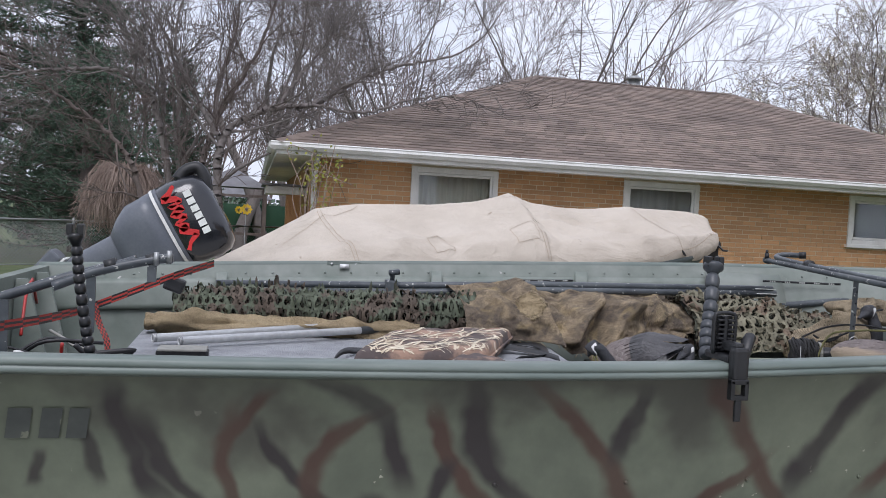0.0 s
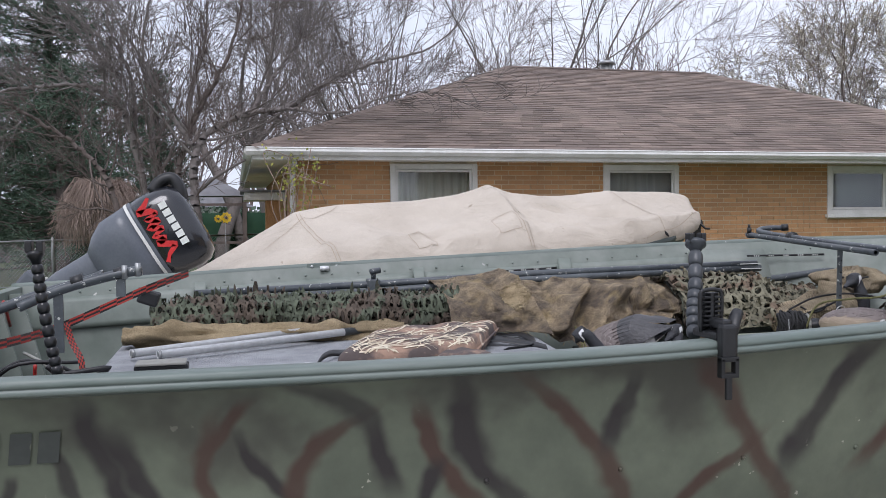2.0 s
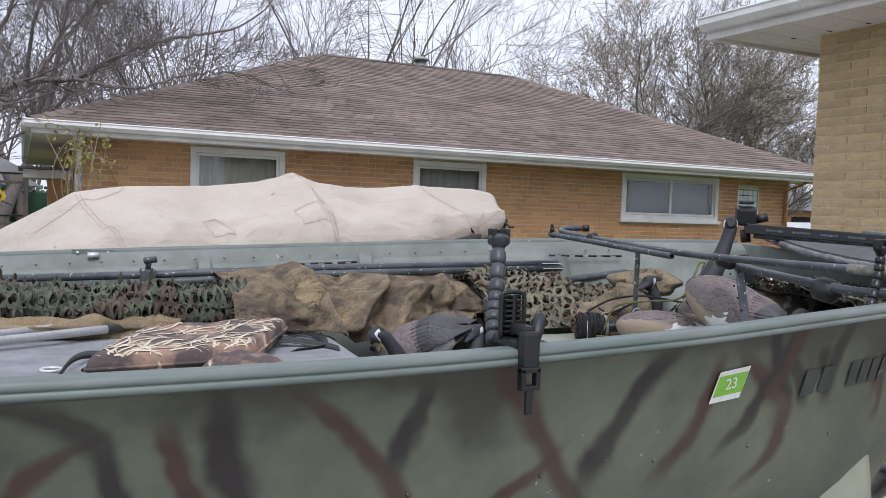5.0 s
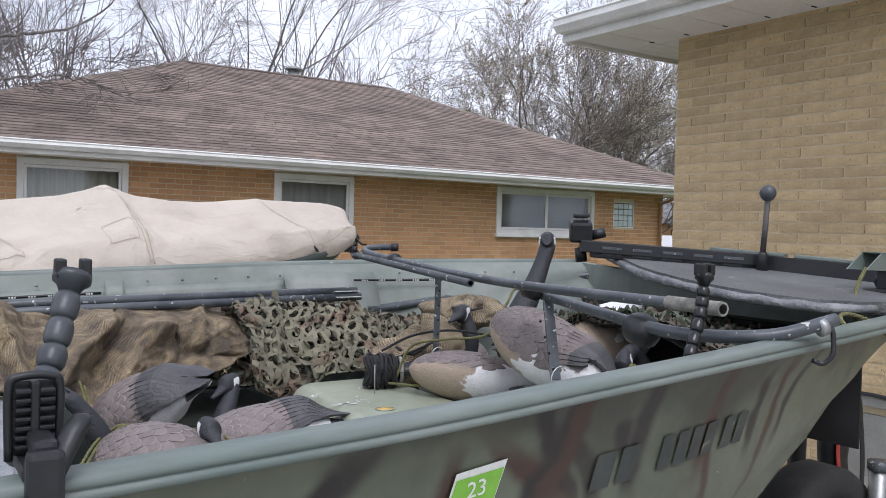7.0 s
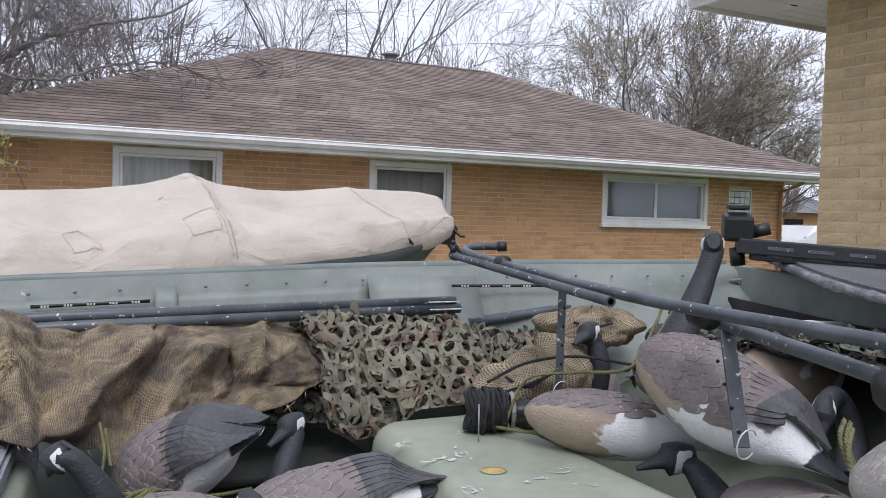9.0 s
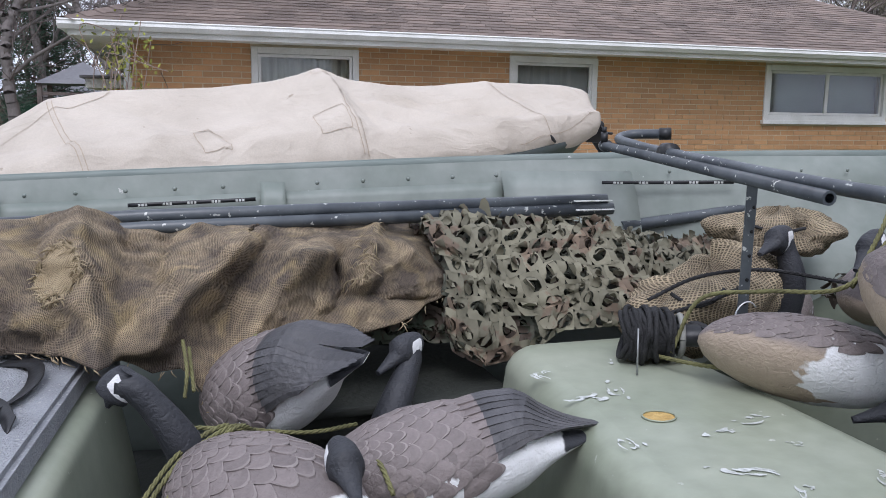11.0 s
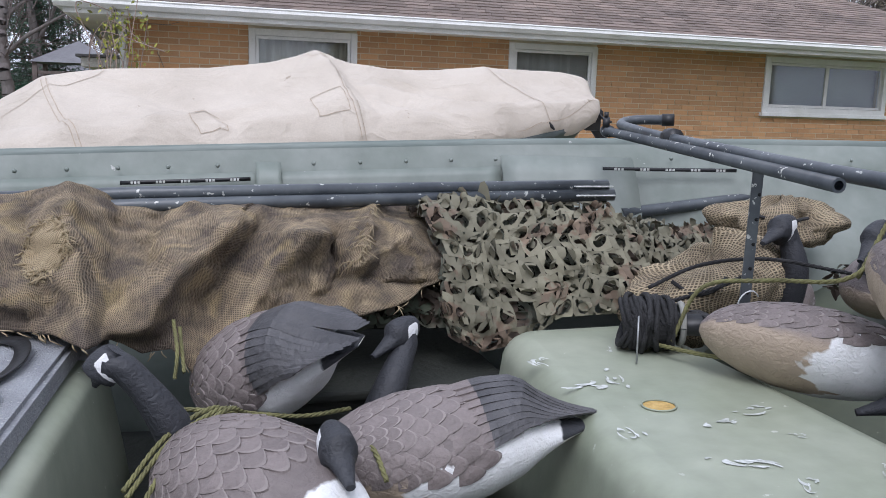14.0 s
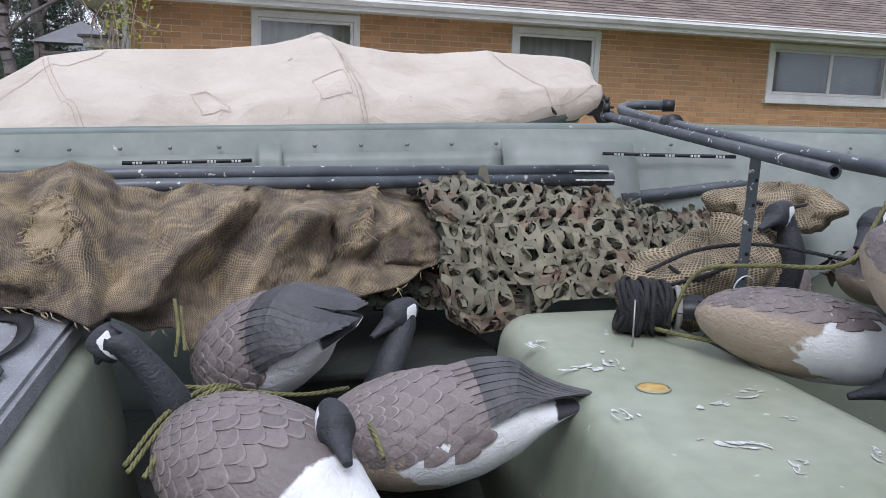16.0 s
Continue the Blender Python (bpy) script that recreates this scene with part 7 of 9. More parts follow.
                hr[i][k][paint] = (min(1, max(0, 0.5 + 1.2 * pale)), 0, 1, 1)
        for i in range(nh):
            for k in range(nr):
                bm.faces.new((hr[i][k], hr[i][(k + 1) % nr], hr[i + 1][(k + 1) % nr], hr[i + 1][k])).smooth = True
        bm.faces.new(hr[0][::-1])
        bm.faces.new(hr[-1])
    bmesh.ops.recalc_face_normals(bm, faces=[q for q in bm.faces if len(q.verts) > 4])
    return single(name, bm, [M_GOOSEGREY if grey else M_GOOSE, M_GREYGOOSE if grey else M_FEATHER, M_WINGTIP, M_FEATHERRIM], label, "decoy", "goose decoys")


decoy((-7.605, -9.26, 0.935), (-7.835, -8.88, 0.965), (0.05, -0.25, 1), 0.108, [(-7.83, -8.88, 0.965), (-7.843, -8.90, 1.005), (-7.872, -8.90, 1.055), (-7.905, -8.895, 1.095), (-7.928, -8.89, 1.100)], "brown scalloped goose decoy, black neck drooping beside the carpeted box", (-7.965, -8.88, 1.045), head_r=0.025, neck_r=0.023, wings=False, cheek=0.85, beak=0.35)
decoy((-7.245, -9.02, 0.985), (-7.66, -8.95, 0.955), (-0.05, 0.10, 1), 0.100, [(-7.645, -8.99, 0.97), (-7.650, -9.06, 1.00), (-7.652, -9.10, 1.045)], "brown goose decoy with lapped feathers and a pointed dark tail", (-7.645, -9.20, 1.02), tip=-0.02)
decoy((-7.555, -8.86, 1.085), (-7.79, -8.55, 0.955), (-0.25, -0.45, 0.85), 0.100, (), "goose decoy half covered by burlap, its dark wings and tail raised", tip=-0.05, splay=0.16, raise_by=0.012)
decoy((-7.28, -8.60, 0.86), (-7.55, -8.85, 0.88), (0, 0, 1), 0.090, [(-7.52, -8.76, 0.92), (-7.487, -8.73, 0.985), (-7.452, -8.69, 1.04), (-7.455, -8.68, 1.062)], "goose decoy low in the hull with a raised black head", (-7.53, -8.72, 1.03), feathers=False)
decoy((-6.66, -9.17, 1.045), (-7.00, -8.90, 1.112), (0.15, 0.70, 0.80), 0.080, (), "goose decoy with buff breast and white rump lying on the box", wings=False)
decoy((-6.685, -9.45, 1.055), (-6.83, -9.08, 1.275), (0.30, -0.68, 0.68), 0.108, [(-6.785, -9.10, 1.24), (-6.735, -9.10, 1.32), (-6.712, -9.10, 1.36), (-6.685, -9.10, 1.42), (-6.668, -9.10, 1.465), (-6.664, -9.095, 1.482)], "large goose decoy propped tail-down with an upright black neck", (-6.58, -9.00, 1.450), head_r=0.032, neck_r=0.026, tip=0.12, cheek=0.75)
decoy((-6.62, -9.55, 0.98), (-6.76, -9.22, 0.96), (0, 0, 1), 0.095, [(-6.76, -9.24, 0.98), (-6.77, -9.18, 1.03), (-6.79, -9.15, 1.05)], "goose decoy squeezed below the others with its black head out", (-6.90, -9.09, 1.02), feathers=False, head_r=0.034)
decoy((-6.30, -9.60, 1.00), (-6.46, -9.34, 1.00), (0, 0, 1), 0.085, [(-6.46, -9.30, 1.01), (-6.42, -9.27, 1.08), (-6.445, -9.26, 1.155), (-6.49, -9.27, 1.178), (-6.525, -9.28, 1.155)], "goose decoy with a hooked black neck", (-6.56, -9.30, 1.10), feathers=False)
decoy((-6.47, -9.74, 1.16), (-6.83, -9.58, 1.12), (0, -0.1, 1), 0.088, (), "grey barred goose decoy lying along the near side", grey=True, wings=False)
decoy((-6.62, -9.66, 1.01), (-7.02, -9.46, 1.00), (0, -0.1, 1), 0.100, (), "brown goose decoy lying low against the near side", wings=False)
decoy((-5.98, -8.95, 1.275), (-6.55, -9.05, 1.10), (0.4, 0.75, -0.35), 0.110, (), "goose decoy lying on its back, white rump up", feathers=False)
decoy((-6.40, -8.40, 1.05), (-6.66, -8.62, 1.04), (0, 0, 1), 0.085, [(-6.63, -8.66, 1.08), (-6.63, -8.68, 1.15), (-6.645, -8.67, 1.215), (-6.66, -8.67, 1.235)], "goose decoy with an upright black neck behind the strap bar", (-6.74, -8.70, 1.21), feathers=False)
decoy((-6.30, -8.62, 1.10), (-6.52, -8.78, 1.12), (0, 0, 1), 0.08, [(-6.50, -8.76, 1.16), (-6.51, -8.77, 1.21), (-6.53, -8.78, 1.235)], "goose decoy with its dark head turned down", (-6.58, -8.80, 1.20), feathers=False)


# ---- ropes and cords ----
def rope(bm, pts, r=0.006, n=60, pitch=0.035):
    """Three twisted strands."""
    p = smooth_path(pts, n)
    run = 0.0
    strands = [[], [], []]
    for i, q in enumerate(p):
        if i:
            run += (q - p[i - 1]).length
        d = (p[min(i + 1, n - 1)] - p[max(i - 1, 0)]).normalized()
        a = d.cross(Vector((0.2, 0.1, 0.97))).normalized()
        b = a.cross(d)
        for k in range(3):
            t = run / pitch * math.tau + k * math.tau / 3
            strands[k].append(q + (a * math.cos(t) + b * math.sin(t)) * r * 0.5)
    for s in strands:
        tube(bm, s, r * 0.58, 5)


def rope_thing(paths, label, r=0.0036, material=None, name="rope"):
    bm = bmesh.new()
    for q in paths:
        rope(bm, q, r, 24 + 14 * len(q))
    return single(name, bm, material or M_ROPE, label, "rope", smooth=True)


rope_thing([[(-7.90, -9.02, 0.965), (-7.852, -8.95, 1.002), (-7.81, -8.915, 1.018), (-7.78, -8.89, 1.024), (-7.755, -8.85, 1.01)],
            [(-7.905, -9.00, 0.965), (-7.862, -8.94, 1.000), (-7.822, -8.905, 1.018), (-7.785, -8.875, 1.022), (-7.77, -8.84, 1.0)],
            [(-7.88, -9.04, 0.965), (-7.84, -8.965, 1.000), (-7.80, -8.925, 1.018), (-7.765, -8.885, 1.022), (-7.74, -8.85, 1.0)],
            [(-7.851, -8.82, 1.005), (-7.77, -8.84, 1.002), (-7.66, -8.84, 0.985), (-7.572, -8.80, 0.975)],
            [(-7.69, -9.03, 0.955), (-7.672, -8.98, 0.996), (-7.641, -8.98, 1.006), (-7.60, -9.01, 1.012), (-7.588, -9.04, 1.005), (-7.583, -9.09, 0.985)],
            [(-7.665, -8.90, 0.99), (-7.672, -8.98, 0.998), (-7.675, -9.02, 0.975)]], "loops of olive braided decoy rope over the brown decoys")
rope_thing([[(-7.00, -8.82, 1.06), (-6.96, -8.84, 1.16), (-6.90, -8.93, 1.19), (-6.82, -9.02, 1.21), (-6.74, -9.02, 1.28), (-6.66, -8.98, 1.33), (-6.60, -8.90, 1.31)],
            [(-6.80, -9.02, 1.21), (-6.72, -8.99, 1.30), (-6.66, -8.95, 1.335), (-6.58, -8.92, 1.32)],
            [(-7.02, -8.80, 1.05), (-6.99, -8.88, 1.055), (-6.94, -8.95, 1.06)]], "olive rope stretched across the goose decoys", 0.004)
rope_thing([[(-6.72, -9.50, 1.10), (-6.68, -9.44, 1.15), (-6.62, -9.40, 1.17)], [(-6.73, -9.52, 1.10), (-6.69, -9.46, 1.15), (-6.63, -9.42, 1.17)],
            [(-6.75, -9.53, 1.09), (-6.71, -9.48, 1.14), (-6.65, -9.44, 1.165)]], "bundle of olive rope tied round a decoy neck", 0.005)
rope_thing([[(-7.84, -8.63, 1.09), (-7.835, -8.68, 1.05), (-7.84, -8.70, 1.01)], [(-7.83, -8.64, 1.08), (-7.825, -8.70, 1.02)]], "frayed knotted rope end below the burlap", 0.0032)
rope_thing([[(-7.72, -8.66, 1.10), (-7.715, -8.72, 1.07), (-7.70, -8.80, 1.02)]], "thin olive cord round the tail-up decoy", 0.0032)
rope_thing([[(-6.98, -8.70, 1.13), (-6.88, -8.72, 1.175), (-6.76, -8.76, 1.19), (-6.62, -8.82, 1.17)], [(-6.97, -8.72, 1.10), (-6.90, -8.78, 1.14), (-6.84, -8.80, 1.17)]], "black decoy cord trailing from its winder", 0.004, M_CORD, "cord_line")


def build_winder():
    w = thing("cord_winder", (-7.0, -8.76, 1.03), "black cord wound on a plastic winder", "winder")
    c, d = Vector((-7.02, -8.77, 1.082)), Vector((0.92, -0.38, 0.02)).normalized()
    rng = random.Random(8)
    a = d.cross(Vector((0, 0, 1))).normalized()
    b = a.cross(d)
    bm = bmesh.new()
    wound, o, tl = [], 0.0, 0.0
    for k in range(34):
        o1, t1, rr = rng.uniform(-0.044, 0.044), rng.gauss(0, 0.30), rng.uniform(0.042, 0.056)
        for q in range(16):
            e, t = q / 16, q * math.tau / 16
            oo, tt = o + (o1 - o) * e, tl + (t1 - tl) * e
            wound.append(c + d * (oo + tt * 0.06 * math.sin(t)) + (a * math.cos(t) + b * math.sin(t)) * (rr - abs(oo) * 0.35))
        o, tl = o1, t1
    tube(bm, wound, 0.0050, 5)
    tube(bm, [c - d * 0.040, c + d * 0.040], 0.042, 14)
    part("cord", bm, M_CORD, w, smooth=True)
    bm = bmesh.new()
    tube(bm, [c + d * 0.03, c + d * 0.09, c + d * 0.11], [0.028, 0.030, 0.024], 10, flat=0.7)
    box(bm, (-0.012, -0.035, -0.02), (0.012, 0.035, 0.02), 0.006, Matrix.Translation(c + d * 0.10))
    part("handle", bm, M_BLACK, w)
    bm = bmesh.new()
    tube(bm, [c + d * 0.058 + (a * math.cos(t) + b * math.sin(t)) * 0.036 for t in [q * math.tau / 18 for q in range(19)]], 0.006, 6, cap=False)
    part("band", bm, M_GREYPAINT, w, "grey rubber band")
    bm = bmesh.new()
    tube(bm, [c + Vector((-0.055, -0.06, 0.03)), c + Vector((-0.062, -0.075, -0.05))], 0.0018, 5)
    part("pin", bm, M_STEEL, w)


build_winder()


def build_bag():
    b = thing("mesh_bag", (-6.8, -8.5, 1.05), "tan mesh decoy bag crumpled behind the decoys", "bag")
    bm = bmesh.new()

    def bag(u, v):
        a, c = u * math.tau, (v - 0.5) * math.pi
        rr = 1 + 0.30 * wob(math.cos(a) * 2, math.sin(a) * 2, v * 4) + 0.14 * (0.3 - abs(wob(math.cos(a) * 5, math.sin(a) * 5, v * 8)))
        return Vector((-6.79 + 0.17 * rr * math.cos(a) * math.cos(c), -8.62 + 0.11 * rr * math.sin(a) * math.cos(c), 1.105 + 0.085 * rr * math.sin(c) + 0.035 * math.cos(a)))
    sheet(bm, bag, 72, 40, uv=(0.9, 0.4))
    bmesh.ops.remove_doubles(bm, verts=bm.verts, dist=0.0008)
    part("netting", bm, M_NETTAN, b, smooth=True)
    b2 = thing("mesh_bag", (-6.45, -8.35, 1.1), "second tan mesh bag heaped against the hull side", "bag")
    bm = bmesh.new()

    def bag2(u, v):
        a, c = u * math.tau, (v - 0.5) * math.pi
        rr = 1 + 0.40 * wob(math.cos(a) * 2 + 4, math.sin(a) * 2, v * 4) + 0.22 * (0.3 - abs(wob(math.cos(a) * 5 + 3, math.sin(a) * 5, v * 8 + 3)))
        return Vector((-6.45 + 0.15 * rr * math.cos(a) * math.cos(c), -8.40 + 0.10 * rr * math.sin(a) * math.cos(c), 1.20 + 0.06 * rr * math.sin(c)))
    sheet(bm, bag2, 72, 36, uv=(0.9, 0.4))
    bmesh.ops.remove_doubles(bm, verts=bm.verts, dist=0.0008)
    part("netting", bm, M_NETTAN, b2, smooth=True)
    for p, pts in ((b, [(-6.93, -8.70, 1.14), (-6.90, -8.73, 1.12), (-6.86, -8.74, 1.13), (-6.83, -8.73, 1.15)]), (b2, [(-6.56, -8.46, 1.23), (-6.52, -8.50, 1.22), (-6.46, -8.51, 1.23)])):
        bm = bmesh.new()
        tube(bm, smooth_path(pts, 14), 0.004, 6)
        part("drawstring", bm, M_CORD, p)


build_bag()


# ---- pipes of the folded blind frame ----
def build_frame():
    fr = thing("blind_frame", (-6.85, -9.1, 1.3), "folded grey pipe frame lying across the boat, strapped together", "frame")
    bm = bmesh.new()
    pipe(bm, [(-6.80, -8.16, 1.405), (-6.95, -9.12, 1.368)], 0.0112)
    part("pipe", bm, M_PIPE, fr)
    bm = bmesh.new()
    pipe(bm, smooth_path([(-6.70, -8.26, 1.437), (-6.755, -8.215, 1.434), (-6.80, -8.235, 1.424), (-6.815, -8.33, 1.414), (-6.845, -8.55, 1.402), (-6.92, -9.2, 1.378), (-7.00, -9.97, 1.382)], 44), 0.0116)
    part("pipe", bm, M_PIPE, fr, "long bent grey pipe")
    bm = bmesh.new()
    pipe(bm, [(-6.985, -9.84, 1.3815), (-7.005, -9.985, 1.3825)], 0.0136, 0.004)
    part("pipe_end", bm, M_RAWPIPE, fr, "unpainted worn pipe end")
    bm = bmesh.new()
    pipe(bm, smooth_path([(-6.86, -9.30, 1.352), (-6.93, -9.60, 1.335), (-6.975, -9.80, 1.325), (-6.97, -9.92, 1.325), (-6.90, -10.02, 1.335), (-6.79, -10.07, 1.365)], 36), 0.0128)
    part("pipe", bm, M_PIPE, fr, "curved grey pipe bolted to the gunwale")
    bm = bmesh.new()
    tube(bm, [(-6.705, -8.262, 1.437), (-6.68, -8.275, 1.438)], 0.0150, 12)
    part("cap", bm, M_BLACK, fr)
    bm = bmesh.new()
    tube(bm, [(-6.945, -9.705, 1.325), (-6.952, -9.725, 1.318), (-6.962, -9.765, 1.314), (-6.966, -9.785, 1.322)], [0.020, 0.034, 0.035, 0.021], 12)
    part("sleeve", bm, M_BLACK, fr, "black fabric sleeve round the pipes")
    bm = bmesh.new()
    tube(bm, [(-6.797, -8.145, 1.405), (-6.799, -8.160, 1.405), (-6.803, -8.185, 1.404)], [0.011, 0.0155, 0.0150], 14)
    part("end_fitting", bm, M_PIPE, fr, "ribbed end fitting")
    bm = bmesh.new()
    tube(bm, [(-6.815, -8.170, 1.424), (-6.800, -8.178, 1.424)], 0.0150, 16)
    tube(bm, [(-6.808, -8.174, 1.436), (-6.808, -8.174, 1.452)], 0.006, 8)
    part("adjusting_knob", bm, M_BLACK, fr, "black adjusting wheel with spokes")
    for p, q, r in (((-6.89, -9.29, 1.362), (-6.905, -9.34, 1.36), 0.026), ((-6.835, -8.50, 1.405), (-6.84, -8.535, 1.405), 0.024)):
        bm = bmesh.new()
        tube(bm, [p, q], r * 0.82, 12)
        part("strap_wrap", bm, M_BLACK, fr, "black hook-and-loop wrap")
    bm = bmesh.new()
    tube(bm, [(-6.825, -10.057, 1.348), (-6.812, -10.062, 1.354)], 0.0175, 12)
    part("collar", bm, M_STEEL, fr)
    # hanging flat legs with holes
    for x, y, z0, z1, lean, w in ((-6.885, -8.87, 1.365, 1.125, 0.01, 0.018), (-6.91, -9.33, 1.36, 1.155, -0.10, 0.026)):
        bm = bmesh.new()
        box(bm, (-w / 2, -0.003, 0), (w / 2, 0.003, z0 - z1), 0.001, Matrix.Translation((x, y + lean * 1.0, z1)) @ pose(0, 0, 0, math.degrees(math.atan2(lean, z0 - z1)), 0, -25))
        leg = part("leg", bm, M_PIPE, fr, "flat painted leg with drilled holes")
        for k in range(5):
            bm = bmesh.new()
            t = 0.12 + 0.18 * k
            c = Vector((x, y + lean * (1 - t) - 0.004, z1 + (z0 - z1) * t))
            tube(bm, [c + Vector((0, -0.001, 0)), c + Vector((0.0, 0.002, 0))], 0.0032, 8)
            part("bolt_hole", bm, M_DARK, leg)
        bm = bmesh.new()
        c = Vector((x, y + lean - 0.01, z1 + 0.02))
        tube(bm, [c + Vector((0.022 * math.cos(t), -0.004 * math.sin(t), -0.012 + 0.026 * math.sin(t))) for t in [0.6 + q * 5.0 / 14 for q in range(15)]], 0.0014, 5)
        part("hook", bm, M_ALU, leg, "bent wire hook")
    # clamp that holds the frame on the near gunwale
    cl = thing("rail_clamp", (-6.8, -10.07, 1.3), "black hook clamp on the gunwale", "clamp")
    bm = bmesh.new()
    tube(bm, smooth_path([(-6.81, -10.035, 1.358), (-6.805, -10.068, 1.352), (-6.805, -10.076, 1.328), (-6.81, -10.078, 1.300), (-6.82, -10.066, 1.284), (-6.835, -10.055, 1.290)], 18), 0.0050, 8)
    part("hook", bm, M_BLACK, cl)
    # the pipe along the far side towards the bow
    pr = thing("side_pipe", (-6.2, -8.15, 1.2), "dark pipe lying along the far hull side", "pipe")
    bm = bmesh.new()
    pipe(bm, smooth_path([(-6.74, -8.16, 1.195), (-6.4, -8.18, 1.235), (-6.0, -8.24, 1.30), (-5.70, -8.40, 1.345)], 16), 0.0155)
    part("pipe", bm, M_PIPE, pr)
    # two long poles with their clamp
    for k, (dy, dz) in enumerate(((0, 0), (-0.024, -0.027))):
        po = thing("long_pole", (-8.0, -8.2, 1.2), "long grey-blue painted pole lying on the netting and burlap", "pole", "long poles")
        bm = bmesh.new()
        pipe(bm, [(-9.22, -8.16 + dy, 1.212 + dz), (-8.52, -8.20 + dy, 1.232 + dz), (-7.9, -8.26 + dy, 1.262 + dz * 0.8), (-6.895 + 0.01 * k, -8.36 + dy * 0.5, 1.288 + dz * 0.7)], 0.0140)
        part("tube", bm, M_PIPE, po)
        bm = bmesh.new()
        box(bm, (-6.985, -8.381 + dy * 0.5, 1.2865 + dz * 0.7), (-6.89, -8.3735 + dy * 0.5, 1.2895 + dz * 0.7), 0.001)
        part("slot", bm, M_WHITECHIP, po, "worn slot at the pole end")
    pc = thing("pole_clamp", (-8.53, -8.22, 1.24), "grey bolted clamp holding two poles", "clamp")
    bm = bmesh.new()
    box(bm, (-8.555, -8.245, 1.17), (-8.505, -8.18, 1.255), 0.008)
    part("jaw", bm, M_PIPE, pc)
    bm = bmesh.new()
    tube(bm, [(-8.53, -8.22, 1.25), (-8.53, -8.24, 1.285)], 0.010, 8)
    tube(bm, [(-8.545, -8.245, 1.285), (-8.505, -8.235, 1.29)], 0.012, 8)
    part("knob", bm, M_PIPE, pc)
    # bare alloy poles on the carpet
    for a, b, lab in (((-9.385, -8.78, 1.085), (-8.40, -8.30, 1.105), "bare aluminium push pole lying on the carpet"), ((-9.30, -8.83, 1.085), (-8.43, -8.42, 1.095), "second worn aluminium pole lying on the carpet")):
        po = thing("push_pole", Vector(a), lab, "pole", "push poles")
        bm = bmesh.new()
        A, B = Vector(a), Vector(b)
        pipe(bm, [A, A.lerp(B, 0.72)], 0.0135)
        part("bare_end", bm, M_ALU, po)
        bm = bmesh.new()
        pipe(bm, [A.lerp(B, 0.70), B], 0.0140)
        part("painted_end", bm, M_PIPE, po, "grey painted half")
        bm = bmesh.new()
        tube(bm, [A.lerp(B, 0.002), A.lerp(B, 0.01)], 0.0145, 12)
        part("end_ring", bm, M_STEEL, po)


M_RAWPIPE = mat("worn_pipe_end", (0.36, 0.35, 0.29), (0.12, 0.12, 0.11), 22, 0.6, bump=0.2)
build_frame()


# ---- bead arms, cushion ----
def bead_arm(name, pts, n, r, label, material, foot=True):
    t = thing(name, Vector(pts[0]), label, "flex arm", "flex arms")
    p = smooth_path(pts, n + 1)
    for i in range(n):
        a, b = p[i], p[i + 1]
        bm = bmesh.new()
        tube(bm, [a.lerp(b, q) for q in (0.0, 0.12, 0.3, 0.5, 0.7, 0.88, 1.0)], [r * q for q in (0.72, 0.94, 1.0, 1.02, 1.0, 0.90, 0.72)], 14)
        part("bead", bm, material, t, smooth=True)
    d = (p[-1] - p[-2]).normalized()
    bm = bmesh.new()
    tube(bm, [p[-1], p[-1] + d * 0.012, p[-1] + d * 0.016, p[-1] + d * 0.024], [r * 0.7, r * 1.1, r * 1.45, r * 1.45], 12)
    part("top_plate", bm, material, t)
    bm = bmesh.new()
    for s in (-1, 1):
        box(bm, (s * r * 0.9 - 0.006, -0.012, 0.0), (s * r * 0.9 + 0.006, 0.012, 0.022), 0.003, Matrix.Translation(p[-1] + d * 0.022))
    part("clip", bm, M_BLACK, t)
    return t


